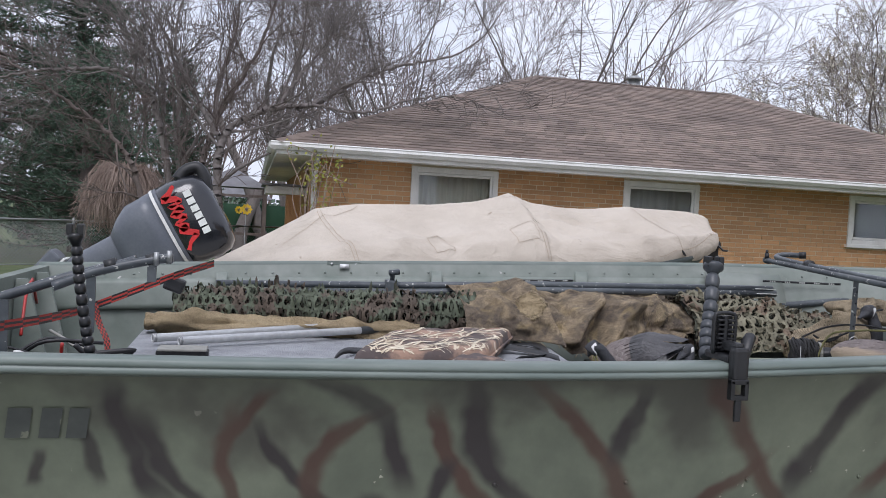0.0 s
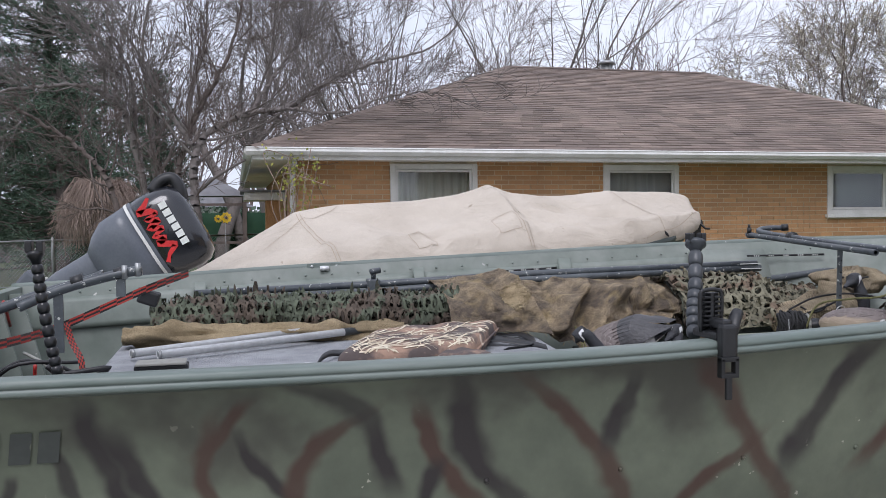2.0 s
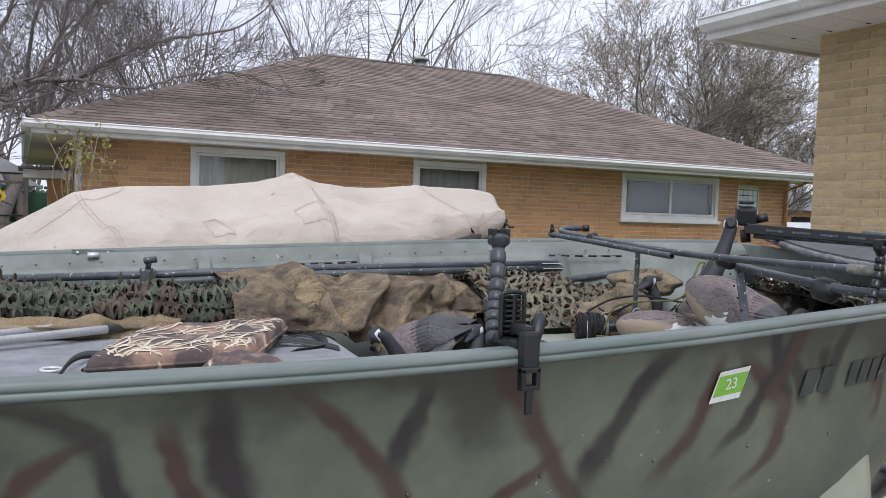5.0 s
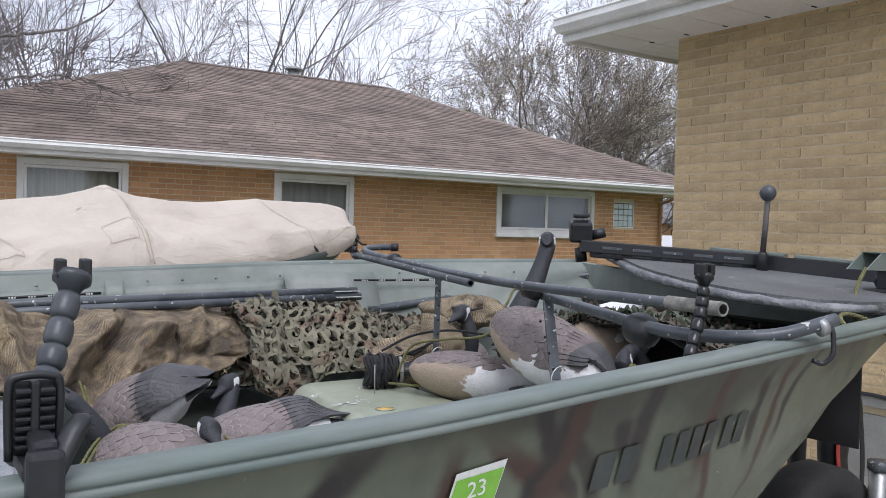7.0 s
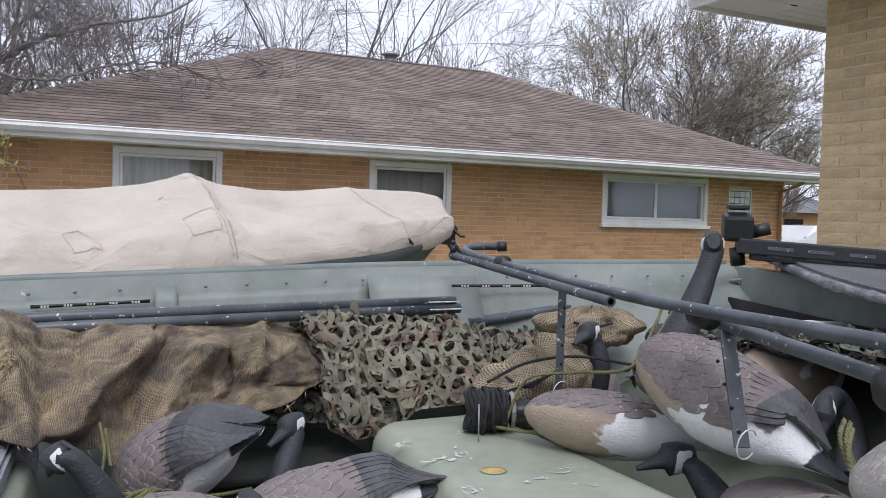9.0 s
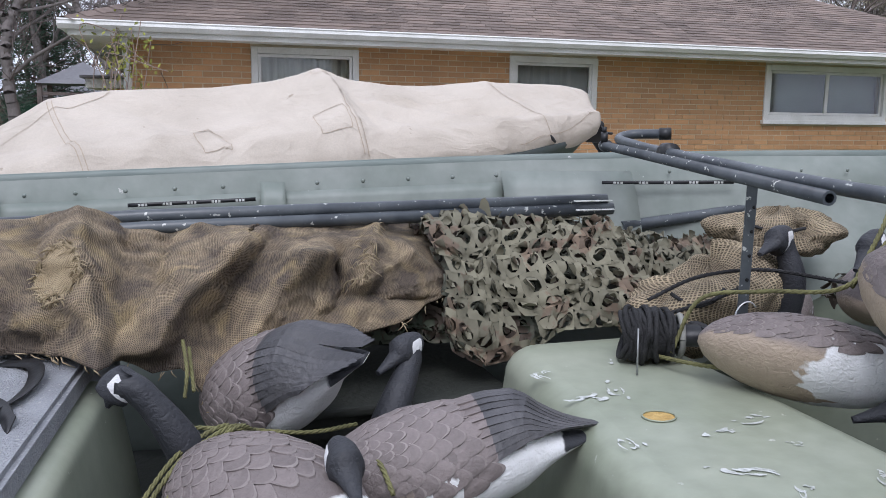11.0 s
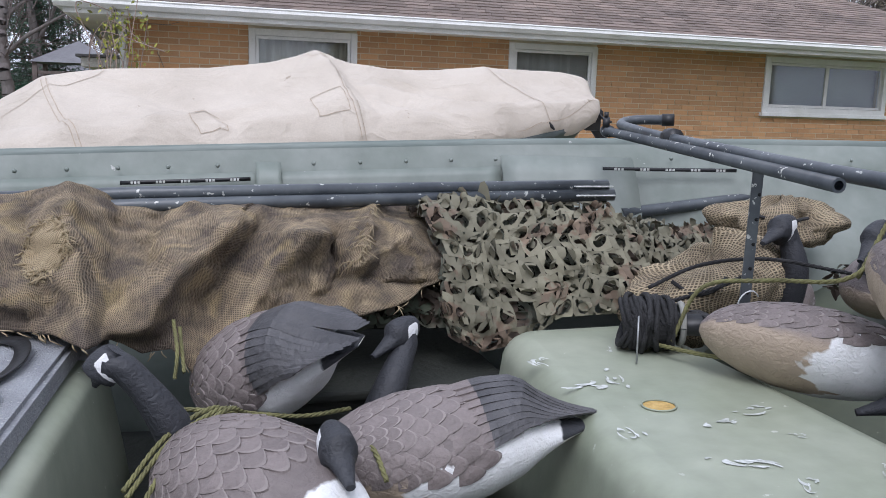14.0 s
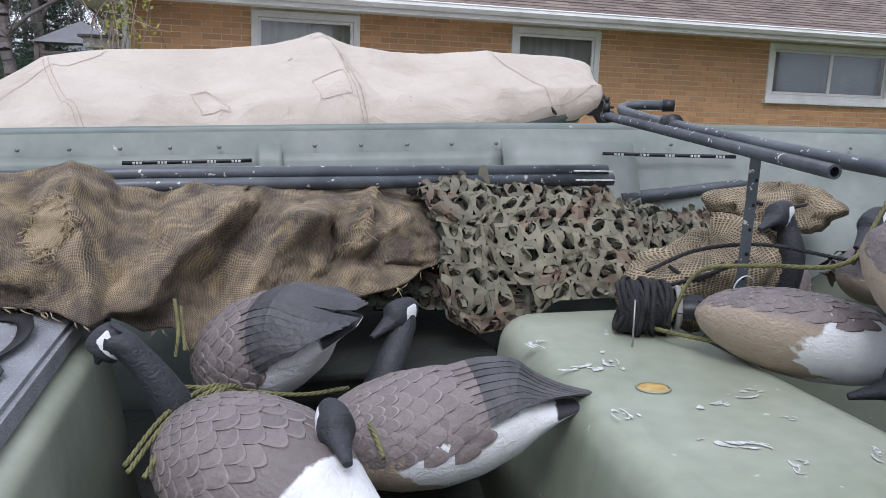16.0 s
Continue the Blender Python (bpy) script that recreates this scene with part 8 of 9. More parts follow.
def build_arms():
    a = bead_arm("flex_arm", [(-8.150, -10.005, 1.258), (-8.132, -9.97, 1.305), (-8.110, -9.94, 1.352), (-8.086, -9.90, 1.426)], 8, 0.0155, "grey ball-jointed flexible arm clamped to the gunwale", M_BEAD)
    bm = bmesh.new()
    box(bm, (-8.157, -10.122, 1.228), (-8.123, -10.098, 1.296), 0.007)
    box(bm, (-8.150, -10.110, 1.284), (-8.128, -10.050, 1.304), 0.006)
    box(bm, (-8.158, -10.098, 1.262), (-8.120, -10.010, 1.278), 0.005)
    clamp = part("clamp_body", bm, M_BLACK, a, "black quick-grip clamp over the gunwale")
    bm = bmesh.new()
    for lo, hi in (((-8.161, -10.124, 1.199), (-8.152, -10.108, 1.232)), ((-8.131, -10.124, 1.199), (-8.122, -10.108, 1.232)), ((-8.161, -10.124, 1.224), (-8.122, -10.108, 1.234)), ((-8.161, -10.124, 1.193), (-8.122, -10.108, 1.202))):
        box(bm, lo, hi, 0.002)
    part("slide_frame", bm, M_BLACK, clamp, "open square slide frame")
    for k in range(7):
        bm = bmesh.new()
        box(bm, (-8.160, -10.062, 1.286 + k * 0.0092), (-8.146, -10.046, 1.290 + k * 0.0092), 0.001)
        box(bm, (-8.138, -10.062, 1.286 + k * 0.0092), (-8.124, -10.046, 1.290 + k * 0.0092), 0.001)
        part("grip_rib", bm, M_BLACK, clamp)
    bm = bmesh.new()
    box(bm, (-8.164, -10.048, 1.277), (-8.120, -10.040, 1.352), 0.003)
    tube(bm, smooth_path([(-8.165, -10.055, 1.275), (-8.166, -10.055, 1.345), (-8.157, -10.055, 1.357), (-8.128, -10.055, 1.357), (-8.119, -10.055, 1.345), (-8.120, -10.055, 1.275)], 30), 0.0042, 8)
    box(bm, (-8.146, -10.060, 1.280), (-8.138, -10.044, 1.352), 0.002)
    part("grip", bm, M_BLACK, clamp, "ribbed black clamp grip")
    bm = bmesh.new()
    tube(bm, [(-8.098, -10.084, 1.317), (-8.104, -10.088, 1.316), (-8.113, -10.094, 1.306), (-8.124, -10.104, 1.288), (-8.132, -10.112, 1.268)], [0.006, 0.0115, 0.0130, 0.0125, 0.009], 14, flat=0.8)
    part("trigger", bm, M_BLACK, clamp, "broad black trigger lever", smooth=True)
    bm = bmesh.new()
    box(bm, (-8.149, -10.122, 1.150), (-8.135, -10.114, 1.200), 0.003)
    part("bar", bm, M_BLACK, clamp)
    bead_arm("flex_arm", [(-7.10, -9.99, 1.262), (-7.07, -9.97, 1.31), (-7.03, -9.955, 1.37), (-7.012, -9.945, 1.42)], 8, 0.0120, "black ball-jointed flexible arm inside the near gunwale", M_BEADBLACK)
    bead_arm("flex_arm", [(-9.37, -9.93, 1.215), (-9.385, -9.92, 1.28), (-9.40, -9.91, 1.36), (-9.41, -9.90, 1.428)], 12, 0.0105, "thin black ball-jointed arm standing at the stern", M_BEADBLACK)


M_BEAD = mat("grey_bead", (0.035, 0.040, 0.046), (0.065, 0.071, 0.078), 14, 0.4, bump=0.1)
M_BEADBLACK = mat("black_bead", (0.006, 0.0065, 0.008), (0.014, 0.0145, 0.016), 14, 0.28, bump=0.05)
build_arms()


def build_cushion():
    c = thing("camo_cushion", (-8.5, -9.05, 1.06), "square seat cushion printed with marsh grass camouflage", "cushion")
    cor = [Vector(q) for q in ((-8.80, -9.24, 0), (-8.40, -9.20, 0), (-8.15, -8.67, 0), (-8.62, -8.78, 0))]

    def pad(u, v, side):
        p = cor[0].lerp(cor[1], u).lerp(cor[3].lerp(cor[2], u), v)
        e = (1 - (2 * u - 1) ** 16) * (1 - (2 * v - 1) ** 16)
        h = 0.038 * max(0.0, e) ** 0.45 + 0.008 * wob(u * 5, v * 5, side) * e
        return p + Vector((0, 0, 1.100 + side * h))
    bm = bmesh.new()
    sheet(bm, lambda u, v: pad(u, v, 1), 48, 48)
    sheet(bm, lambda u, v: pad(u, v, -1), 48, 48)
    bmesh.ops.remove_doubles(bm, verts=bm.verts, dist=0.0006)
    bmesh.ops.recalc_face_normals(bm, faces=bm.faces)
    body = part("pad", bm, M_PADCAMO, c, smooth=True)
    rng = random.Random(21)
    bm = bmesh.new()
    for k in range(150):
        u, v, ang = rng.uniform(0.03, 0.97), rng.uniform(0.008, 0.97) ** 1.5, rng.gauss(0.4, 0.9)
        ln, w = rng.uniform(0.10, 0.34), rng.uniform(0.006, 0.016)
        cv = rng.gauss(0, 0.5)
        lf, rt = [], []
        for q in range(8):
            t = q / 7
            a = ang + cv * t
            uu, vv = u + math.cos(a) * ln * t, v + math.sin(a) * ln * t
            if not (0.01 < uu < 0.99 and 0.006 < vv < 0.99):
                break
            ww = w * math.sin(math.pi * (0.12 + 0.86 * t))
            n = Vector((0, 0, 0.0022 + 0.0003 * (k % 4)))
            lf.append(bm.verts.new(pad(min(0.99, uu + ww), vv, 1) + n))
            rt.append(bm.verts.new(pad(max(0.01, uu - ww), min(0.99, vv + ww), 1) + n))
        for q in range(len(lf) - 1):
            bm.faces.new((lf[q], lf[q + 1], rt[q + 1], rt[q]))
    ob = part("printed_reed", bm, M_REED, body, "pale printed reeds")
    ob["kind"] = "stuff"
    bm = bmesh.new()
    ring = []
    for a, b in zip(cor, cor[1:] + cor[:1]):
        for q in range(10):
            p = a.lerp(b, q / 10)
            ring.append(p + Vector((0, 0, 1.100)))
    ring.append(ring[0])
    tube(bm, ring, 0.0045, 6, cap=False)
    part("piping", bm, M_PADCAMO, c)
    # folded flap of the same cloth
    fl = thing("camo_flap", (-8.36, -9.26, 1.06), "crumpled flap of grass-print cloth at the cushion's edge", "cloth")
    bm = bmesh.new()

    def flap(u, v):
        return Vector((-8.53 + 0.20 * u + 0.03 * wob(v * 3, u * 3), -9.36 + 0.22 * v + 0.03 * wob(u * 3, 5), 1.068 + 0.058 * (math.sin(math.pi * u) * math.sin(math.pi * v)) ** 0.6 + 0.020 * abs(wob(u * 4, v * 4, 2))))
    sheet(bm, flap, 18, 18, 0.004)
    part("cloth", bm, M_PADCAMO, fl, smooth=True)


build_cushion()


# ---- bow deck and what stands on it ----
def deck_z(y):
    return 1.345 + 0.075 * (y + 9.62)


def prism(bm, pts, z_of, thick):
    """A plate over the outline pts, its top at z_of(y)."""
    hi = [bm.verts.new((x, y, z_of(y))) for x, y in pts]
    lo = [bm.verts.new((x, y, z_of(y) - thick)) for x, y in pts]
    n = len(pts)
    bm.faces.new(hi)
    bm.faces.new(lo[::-1])
    for k in range(n):
        bm.faces.new((lo[k], lo[(k + 1) % n], hi[(k + 1) % n], hi[k]))
    bmesh.ops.recalc_face_normals(bm, faces=bm.faces)


def build_bow():
    d = thing("bow_deck", (-5.9, -9.1, 1.3), "worn black deck plate over the bow", "deck")
    aft = smooth_path([(-5.86, -9.74, 0), (-6.08, -9.70, 0), (-6.22, -9.60, 0), (-6.27, -9.36, 0), (-6.16, -9.00, 0), (-5.90, -8.60, 0), (-5.70, -8.32, 0)], 26)
    fore = smooth_path([(-5.60, -8.34, 0), (-5.45, -8.62, 0), (-5.38, -9.0, 0), (-5.44, -9.34, 0), (-5.62, -9.62, 0)], 16)
    pts = [(p.x, p.y) for p in aft] + [(p.x, p.y) for p in fore]
    bm = bmesh.new()
    prism(bm, pts, lambda y: deck_z(y) + 0.008, 0.036)
    bmesh.ops.bevel(bm, geom=[e for e in bm.edges if abs(e.verts[0].co.z - e.verts[1].co.z) < 0.02], offset=0.008, segments=2, affect="EDGES")
    part("plate", bm, M_DECK, d, "scuffed black coated deck")
    bm = bmesh.new()
    edge = smooth_path([(p.x - 0.004, p.y, deck_z(p.y) - 0.012) for p in aft[3:]], 60)
    tube(bm, [q + Vector((0, 0, 0.003 * wob(q.y * 30))) for q in edge], [0.013 + 0.004 * wob(q.y * 22, 3) for q in edge], 8, flat=1.0)
    part("worn_edge", bm, M_DECKEDGE, d, "thick rough worn edge", smooth=True)
    # near-black sheet added for the shadow below the deck's aft edge
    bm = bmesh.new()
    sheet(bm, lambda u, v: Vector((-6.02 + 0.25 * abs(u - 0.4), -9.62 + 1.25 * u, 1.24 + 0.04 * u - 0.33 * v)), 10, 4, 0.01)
    part("void_shadow", bm, M_DARK, d)
    # folded trolling motor: mount rails, head, shaft
    tm = thing("trolling_motor", (-5.8, -8.9, 1.4), "black bow-mount trolling motor folded down on the deck", "trolling motor")
    A, B = Vector((-6.08, -8.60, 1.462)), Vector((-5.52, -9.05, 1.425))
    for k, (o, w, h) in enumerate(((0.0, 0.05, 0.022), (0.04, 0.035, 0.018))):
        ang = math.degrees(math.atan2(B.y - A.y, B.x - A.x))
        m = Matrix.Translation(A + Vector((0, 0, -0.022 * k))) @ pose(0, 0, 0, 0, -math.degrees(math.atan2(B.z - A.z, (B.xy - A.xy).length)), ang)
        bm = bmesh.new()
        box(bm, (o, -w, -h), ((B - A).length - o, w, h), 0.004, m)
        part("mount_rail", bm, M_BLACK, tm, "black mount rail with slots")
        for q in range(5):
            bm = bmesh.new()
            box(bm, (0.08 + q * 0.11, -w - 0.002, -0.006), (0.15 + q * 0.11, -w + 0.002, 0.004), 0.001, m)
            part("slot", bm, M_PIPE, tm)
    bm = bmesh.new()
    box(bm, (-0.042, -0.055, -0.042), (0.042, 0.055, 0.036), 0.012, Matrix.Translation((-6.06, -8.58, 1.52)) @ pose(0, 0, 0, 8, 0, -40))
    part("head", bm, M_BLACK, tm, "black control head")
    bm = bmesh.new()
    box(bm, (-0.03, -0.04, 0.0), (0.03, 0.04, 0.014), 0.004, Matrix.Translation((-6.06, -8.58, 1.568)) @ pose(0, 0, 0, 0, 0, -40))
    tube(bm, [(-6.03, -8.60, 1.50), (-5.99, -8.64, 1.515)], 0.02, 10)
    part("knob", bm, M_BLACK, tm)
    bm = bmesh.new()
    tube(bm, [(-6.06, -8.58, 1.455), (-6.055, -8.585, 1.40)], 0.022, 10)
    part("neck", bm, M_BLACK, tm)
    # forward plate with lip
    pl = thing("mount_plate", (-5.55, -9.1, 1.4), "dark green metal mounting plate across the bow", "plate")
    C, D = Vector((-5.66, -8.86, 1.436)), Vector((-5.43, -9.46, 1.40))
    ang = math.degrees(math.atan2(D.y - C.y, D.x - C.x))
    m = Matrix.Translation(C) @ pose(0, 0, 0, 0, math.degrees(math.atan2(0.036, 0.64)), ang)
    bm = bmesh.new()
    box(bm, (0, -0.008, -0.045), ((D - C).length, 0.008, 0.022), 0.003, m)
    part("web", bm, M_BLACK, pl)
    bm = bmesh.new()
    box(bm, (0.0, -0.008, 0.0225), ((D - C).length * 0.42, 0.05, 0.034), 0.003, m)
    box(bm, ((D - C).length * 0.47, -0.008, 0.0225), ((D - C).length, 0.05, 0.034), 0.003, m)
    part("lip", bm, M_RAIL, pl)
    # stick with a ball
    st = thing("ball_stick", (-5.63, -9.07, 1.38), "dark rod with a ball knob standing on the bow deck", "rod")
    bm = bmesh.new()
    tube(bm, [(-5.63, -9.07, 1.378), (-5.63, -9.07, 1.45), (-5.632, -9.072, 1.46)], [0.022, 0.018, 0.014], 10)
    part("foot", bm, M_BLACK, st)
    bm = bmesh.new()
    tube(bm, [(-5.63, -9.07, 1.45), (-5.64, -9.09, 1.645)], 0.0105, 10)
    part("rod", bm, M_RODGREY, st)
    bm = bmesh.new()
    tube(bm, [Vector((-5.64, -9.09, 1.64 + 0.030 * (1 - math.cos(t)))) for t in [q * math.pi / 8 for q in range(9)]], [max(0.004, 0.029 * math.sin(q * math.pi / 8)) for q in range(9)], 14)
    part("ball", bm, M_BEAD, st, smooth=True)
    # bow roller bracket
    br = thing("bow_bracket", (-5.65, -9.55, 1.34), "grey-green triangular bow roller bracket", "bracket")
    for dy in (-0.03, 0.03):
        bm = bmesh.new()
        q = [(-5.86, 1.425), (-5.78, 1.475), (-5.46, 1.445), (-5.46, 1.428), (-5.60, 1.418)]
        a = [bm.verts.new((x, -9.56 + dy, z)) for x, z in q]
        b = [bm.verts.new((x, -9.556 + dy, z)) for x, z in q]
        bm.faces.new(a)
        bm.faces.new(b[::-1])
        for k in range(5):
            bm.faces.new((a[k], a[(k + 1) % 5], b[(k + 1) % 5], b[k]))
        bmesh.ops.recalc_face_normals(bm, faces=bm.faces)
        part("cheek", bm, M_RAIL, br)
    bm = bmesh.new()
    q = [(-5.78, 1.478), (-5.45, 1.448)]
    sheet(bm, lambda u, v: Vector((q[0][0] + (q[1][0] - q[0][0]) * u, -9.592 + 0.064 * v, q[0][1] + (q[1][1] - q[0][1]) * u)), 2, 2, 0.003)
    part("cap", bm, M_RAIL, br)
    bm = bmesh.new()
    box(bm, (-5.76, -9.60, 1.335), (-5.58, -9.52, 1.365), 0.006)
    box(bm, (-5.71, -9.585, 1.36), (-5.62, -9.535, 1.42), 0.006)
    part("base", bm, M_BLACK, br)
    bm = bmesh.new()
    tube(bm, [(-5.665, -9.60, 1.385), (-5.665, -9.515, 1.385)], 0.02, 10)
    part("roller", bm, M_BLACK, br)
    rope_thing([[(-5.83, -9.57, 1.43), (-5.90, -9.585, 1.37), (-5.96, -9.62, 1.30), (-5.99, -9.64, 1.24)]], "faded olive line tied to the bow bracket", 0.006)
    rope_thing([[(-5.46, -9.56, 1.43), (-5.45, -9.56, 1.15), (-5.44, -9.555, 0.90), (-5.44, -9.55, 0.74)], [(-5.44, -9.55, 0.80), (-5.41, -9.55, 0.77), (-5.42, -9.56, 0.73), (-5.45, -9.55, 0.76)]], "brown rope hanging from the bow bracket", 0.006, M_BROWNROPE)
    rope_thing([[(-6.26, -9.80, 1.27), (-6.20, -9.72, 1.31), (-6.12, -9.70, 1.315), (-6.06, -9.74, 1.29), (-6.10, -9.79, 1.27)], [(-6.30, -9.78, 1.22), (-6.22, -9.74, 1.28), (-6.16, -9.76, 1.27)]], "short coil of olive rope inside the bow", 0.006)
    rope_thing([[(-6.22, -9.74, 1.24), (-6.19, -9.73, 1.265), (-6.17, -9.75, 1.245)]], "scrap of red cord inside the bow", 0.006, M_REDSTRAP, "red_rope")


M_RODGREY = mat("dull_grey_rod", (0.06, 0.055, 0.055), (0.10, 0.09, 0.085), 12, 0.6)
M_BROWNROPE = mat("brown_rope", (0.16, 0.11, 0.06), (0.10, 0.07, 0.04), 40, 0.9, bump=0.3, fine=200)
build_bow()


# ---- trailer of the near boat ----
def build_trailer():
    t = thing("boat_trailer", (-7.8, -8.95, 0), "steel boat trailer under the camouflage boat", "trailer")
    for y in (-9.45, -8.40):
        bm = bmesh.new()
        box(bm, (-9.7, y - 0.035, 0.36), (-6.6, y + 0.035, 0.47), 0.006)
        part("frame_rail", bm, M_STEEL, t)
        bm = bmesh.new()
        box(bm, (-9.6, y - 0.06, 0.49), (-7.2, y + 0.06, 0.594), 0.008)
        part("bunk", bm, M_CARPET, t)
        for x in (-9.2, -7.6):
            bm = bmesh.new()
            box(bm, (x - 0.03, y - 0.03, 0.46), (x + 0.03, y + 0.03, 0.50), 0.004)
            part("bunk_bracket", bm, M_STEEL, t)
        bm = bmesh.new()
        tube(bm, [(-6.62, y, 0.41), (-5.9, -8.95 + (y + 8.95) * 0.35, 0.41), (-5.4, -8.93, 0.41)], 0.045, 6)
        part("frame_rail", bm, M_STEEL, t)
    bm = bmesh.new()
    box(bm, (-5.5, -8.99, 0.36), (-4.3, -8.90, 0.46), 0.006)
    part("tongue", bm, M_STEEL, t)
    for x in (-9.4, -8.2, -7.0):
        bm = bmesh.new()
        box(bm, (x - 0.03, -9.45, 0.37), (x + 0.03, -8.40, 0.45), 0.004)
        part("cross_bar", bm, M_STEEL, t)
    for y in (-9.72, -8.10):
        wheel(t, (-8.5, y, 0.30), 0.30)
    bm = bmesh.new()
    tube(bm, [(-8.5, -9.7, 0.30), (-8.5, -8.12, 0.30)], 0.03, 8)
    tube(bm, [(-8.5, -9.45, 0.30), (-8.5, -9.45, 0.40)], 0.03, 8)
    part("axle", bm, M_STEEL, t)
    sp = thing("spare_wheel", (-5.62, -9.30, 0.2), "spare trailer wheel mounted beside the tongue", "wheel")
    wheel(sp, (-5.62, -9.30, 0.475), 0.275)
    bm = bmesh.new()
    tube(bm, [(-5.62, -9.28, 0.475), (-5.62, -8.95, 0.46), (-5.62, -8.94, 0.42)], 0.03, 8)
    part("carrier", bm, M_STEEL, sp)
    jk = thing("trailer_jack", (-5.40, -9.42, 0), "grey trailer tongue jack with a capped tube", "jack")
    bm = bmesh.new()
    tube(bm, [(-5.44, -9.42, 0.02), (-5.44, -9.42, 0.74)], 0.032, 12)
    part("tube", bm, M_STEEL, jk)
    bm = bmesh.new()
    tube(bm, [(-5.44, -9.42, 0.735), (-5.44, -9.42, 0.765)], 0.037, 12)
    part("cap", bm, M_PIPE, jk)
    bm = bmesh.new()
    tube(bm, smooth_path([(-5.40, -9.42, 0.70), (-5.36, -9.44, 0.69), (-5.35, -9.45, 0.62)], 10), 0.010, 6)
    part("crank", bm, M_STEEL, jk)
    ch = thing("safety_chain", (-5.36, -9.5, 0.5), "rusty steel chain hanging beside the jack", "chain")
    for k in range(7):
        bm = bmesh.new()
        c = Vector((-5.40 + 0.006 * (k % 3), -9.53, 0.72 - 0.034 * k))
        ax = Vector((1, 0, 0)) if k % 2 else Vector((0, 1, 0))
        tube(bm, [c + ax * 0.013 * math.cos(q) + Vector((0, 0, 0.023 * math.sin(q))) for q in [j * math.tau / 12 for j in range(13)]], 0.0048, 5, cap=False)
        part("link", bm, M_RUST if k % 3 else M_STEEL, ch)
    wp = thing("winch_stand", (-5.3, -8.95, 0.4), "black winch stand below the bow with a red-trimmed strap bag", "winch")
    bm = bmesh.new()
    tube(bm, [(-5.20, -8.95, 0.45), (-5.22, -8.97, 0.9), (-5.36, -9.0, 1.16)], 0.035, 8)
    part("post", bm, M_BLACK, wp)
    bm = bmesh.new()
    sheet(bm, lambda u, v: Vector((-5.24 + 0.07 * math.cos(u * math.tau) * (1 + 0.2 * wob(u * 4, v * 5)), -9.13 + 0.05 * math.sin(u * math.tau) * (1 + 0.25 * wob(v * 5, u * 4)), 0.55 + 0.38 * v)), 20, 12)
    part("bag", bm, M_BLACK, wp, "black nylon bag", smooth=True)
    bm = bmesh.new()
    sheet(bm, lambda u, v: Vector((-5.30 + 0.022 * u, -9.185 - 0.004 * math.sin(v * 9), 0.56 + 0.34 * v)), 2, 10, 0.004)
    part("red_trim", bm, M_REDSTRAP, wp, "red webbing trim")
    bm = bmesh.new()
    sheet(bm, lambda u, v: Vector((-5.185 + 0.025 * u + 0.02 * math.sin(v * 4), -9.20, 0.45 + 0.46 * v)), 2, 14, 0.004)
    part("loose_strap", bm, M_BLACK, wp)


build_trailer()


# ---- marks on the hull ----
def near_out(x, z, off=0.004):
    p = rail_at(NEAR, x)
    kz = lerp_tab(KEEL, x)[0]
    v = (p.z - z) / (p.z - kz)
    q = side_point(NEAR, -1, x, v)
    return q + Vector((0, -off, 0))


def hull_poly(pts, material, name, parent, off=0.004, label=""):
    """A flat mark laid on the near side: pts are (x, z)."""
    bm = bmesh.new()
    a = [bm.verts.new(near_out(x, z, off)) for x, z in pts]
    bm.faces.new(a)
    bmesh.ops.recalc_face_normals(bm, faces=bm.faces)
    return part(name, bm, material, parent, label)


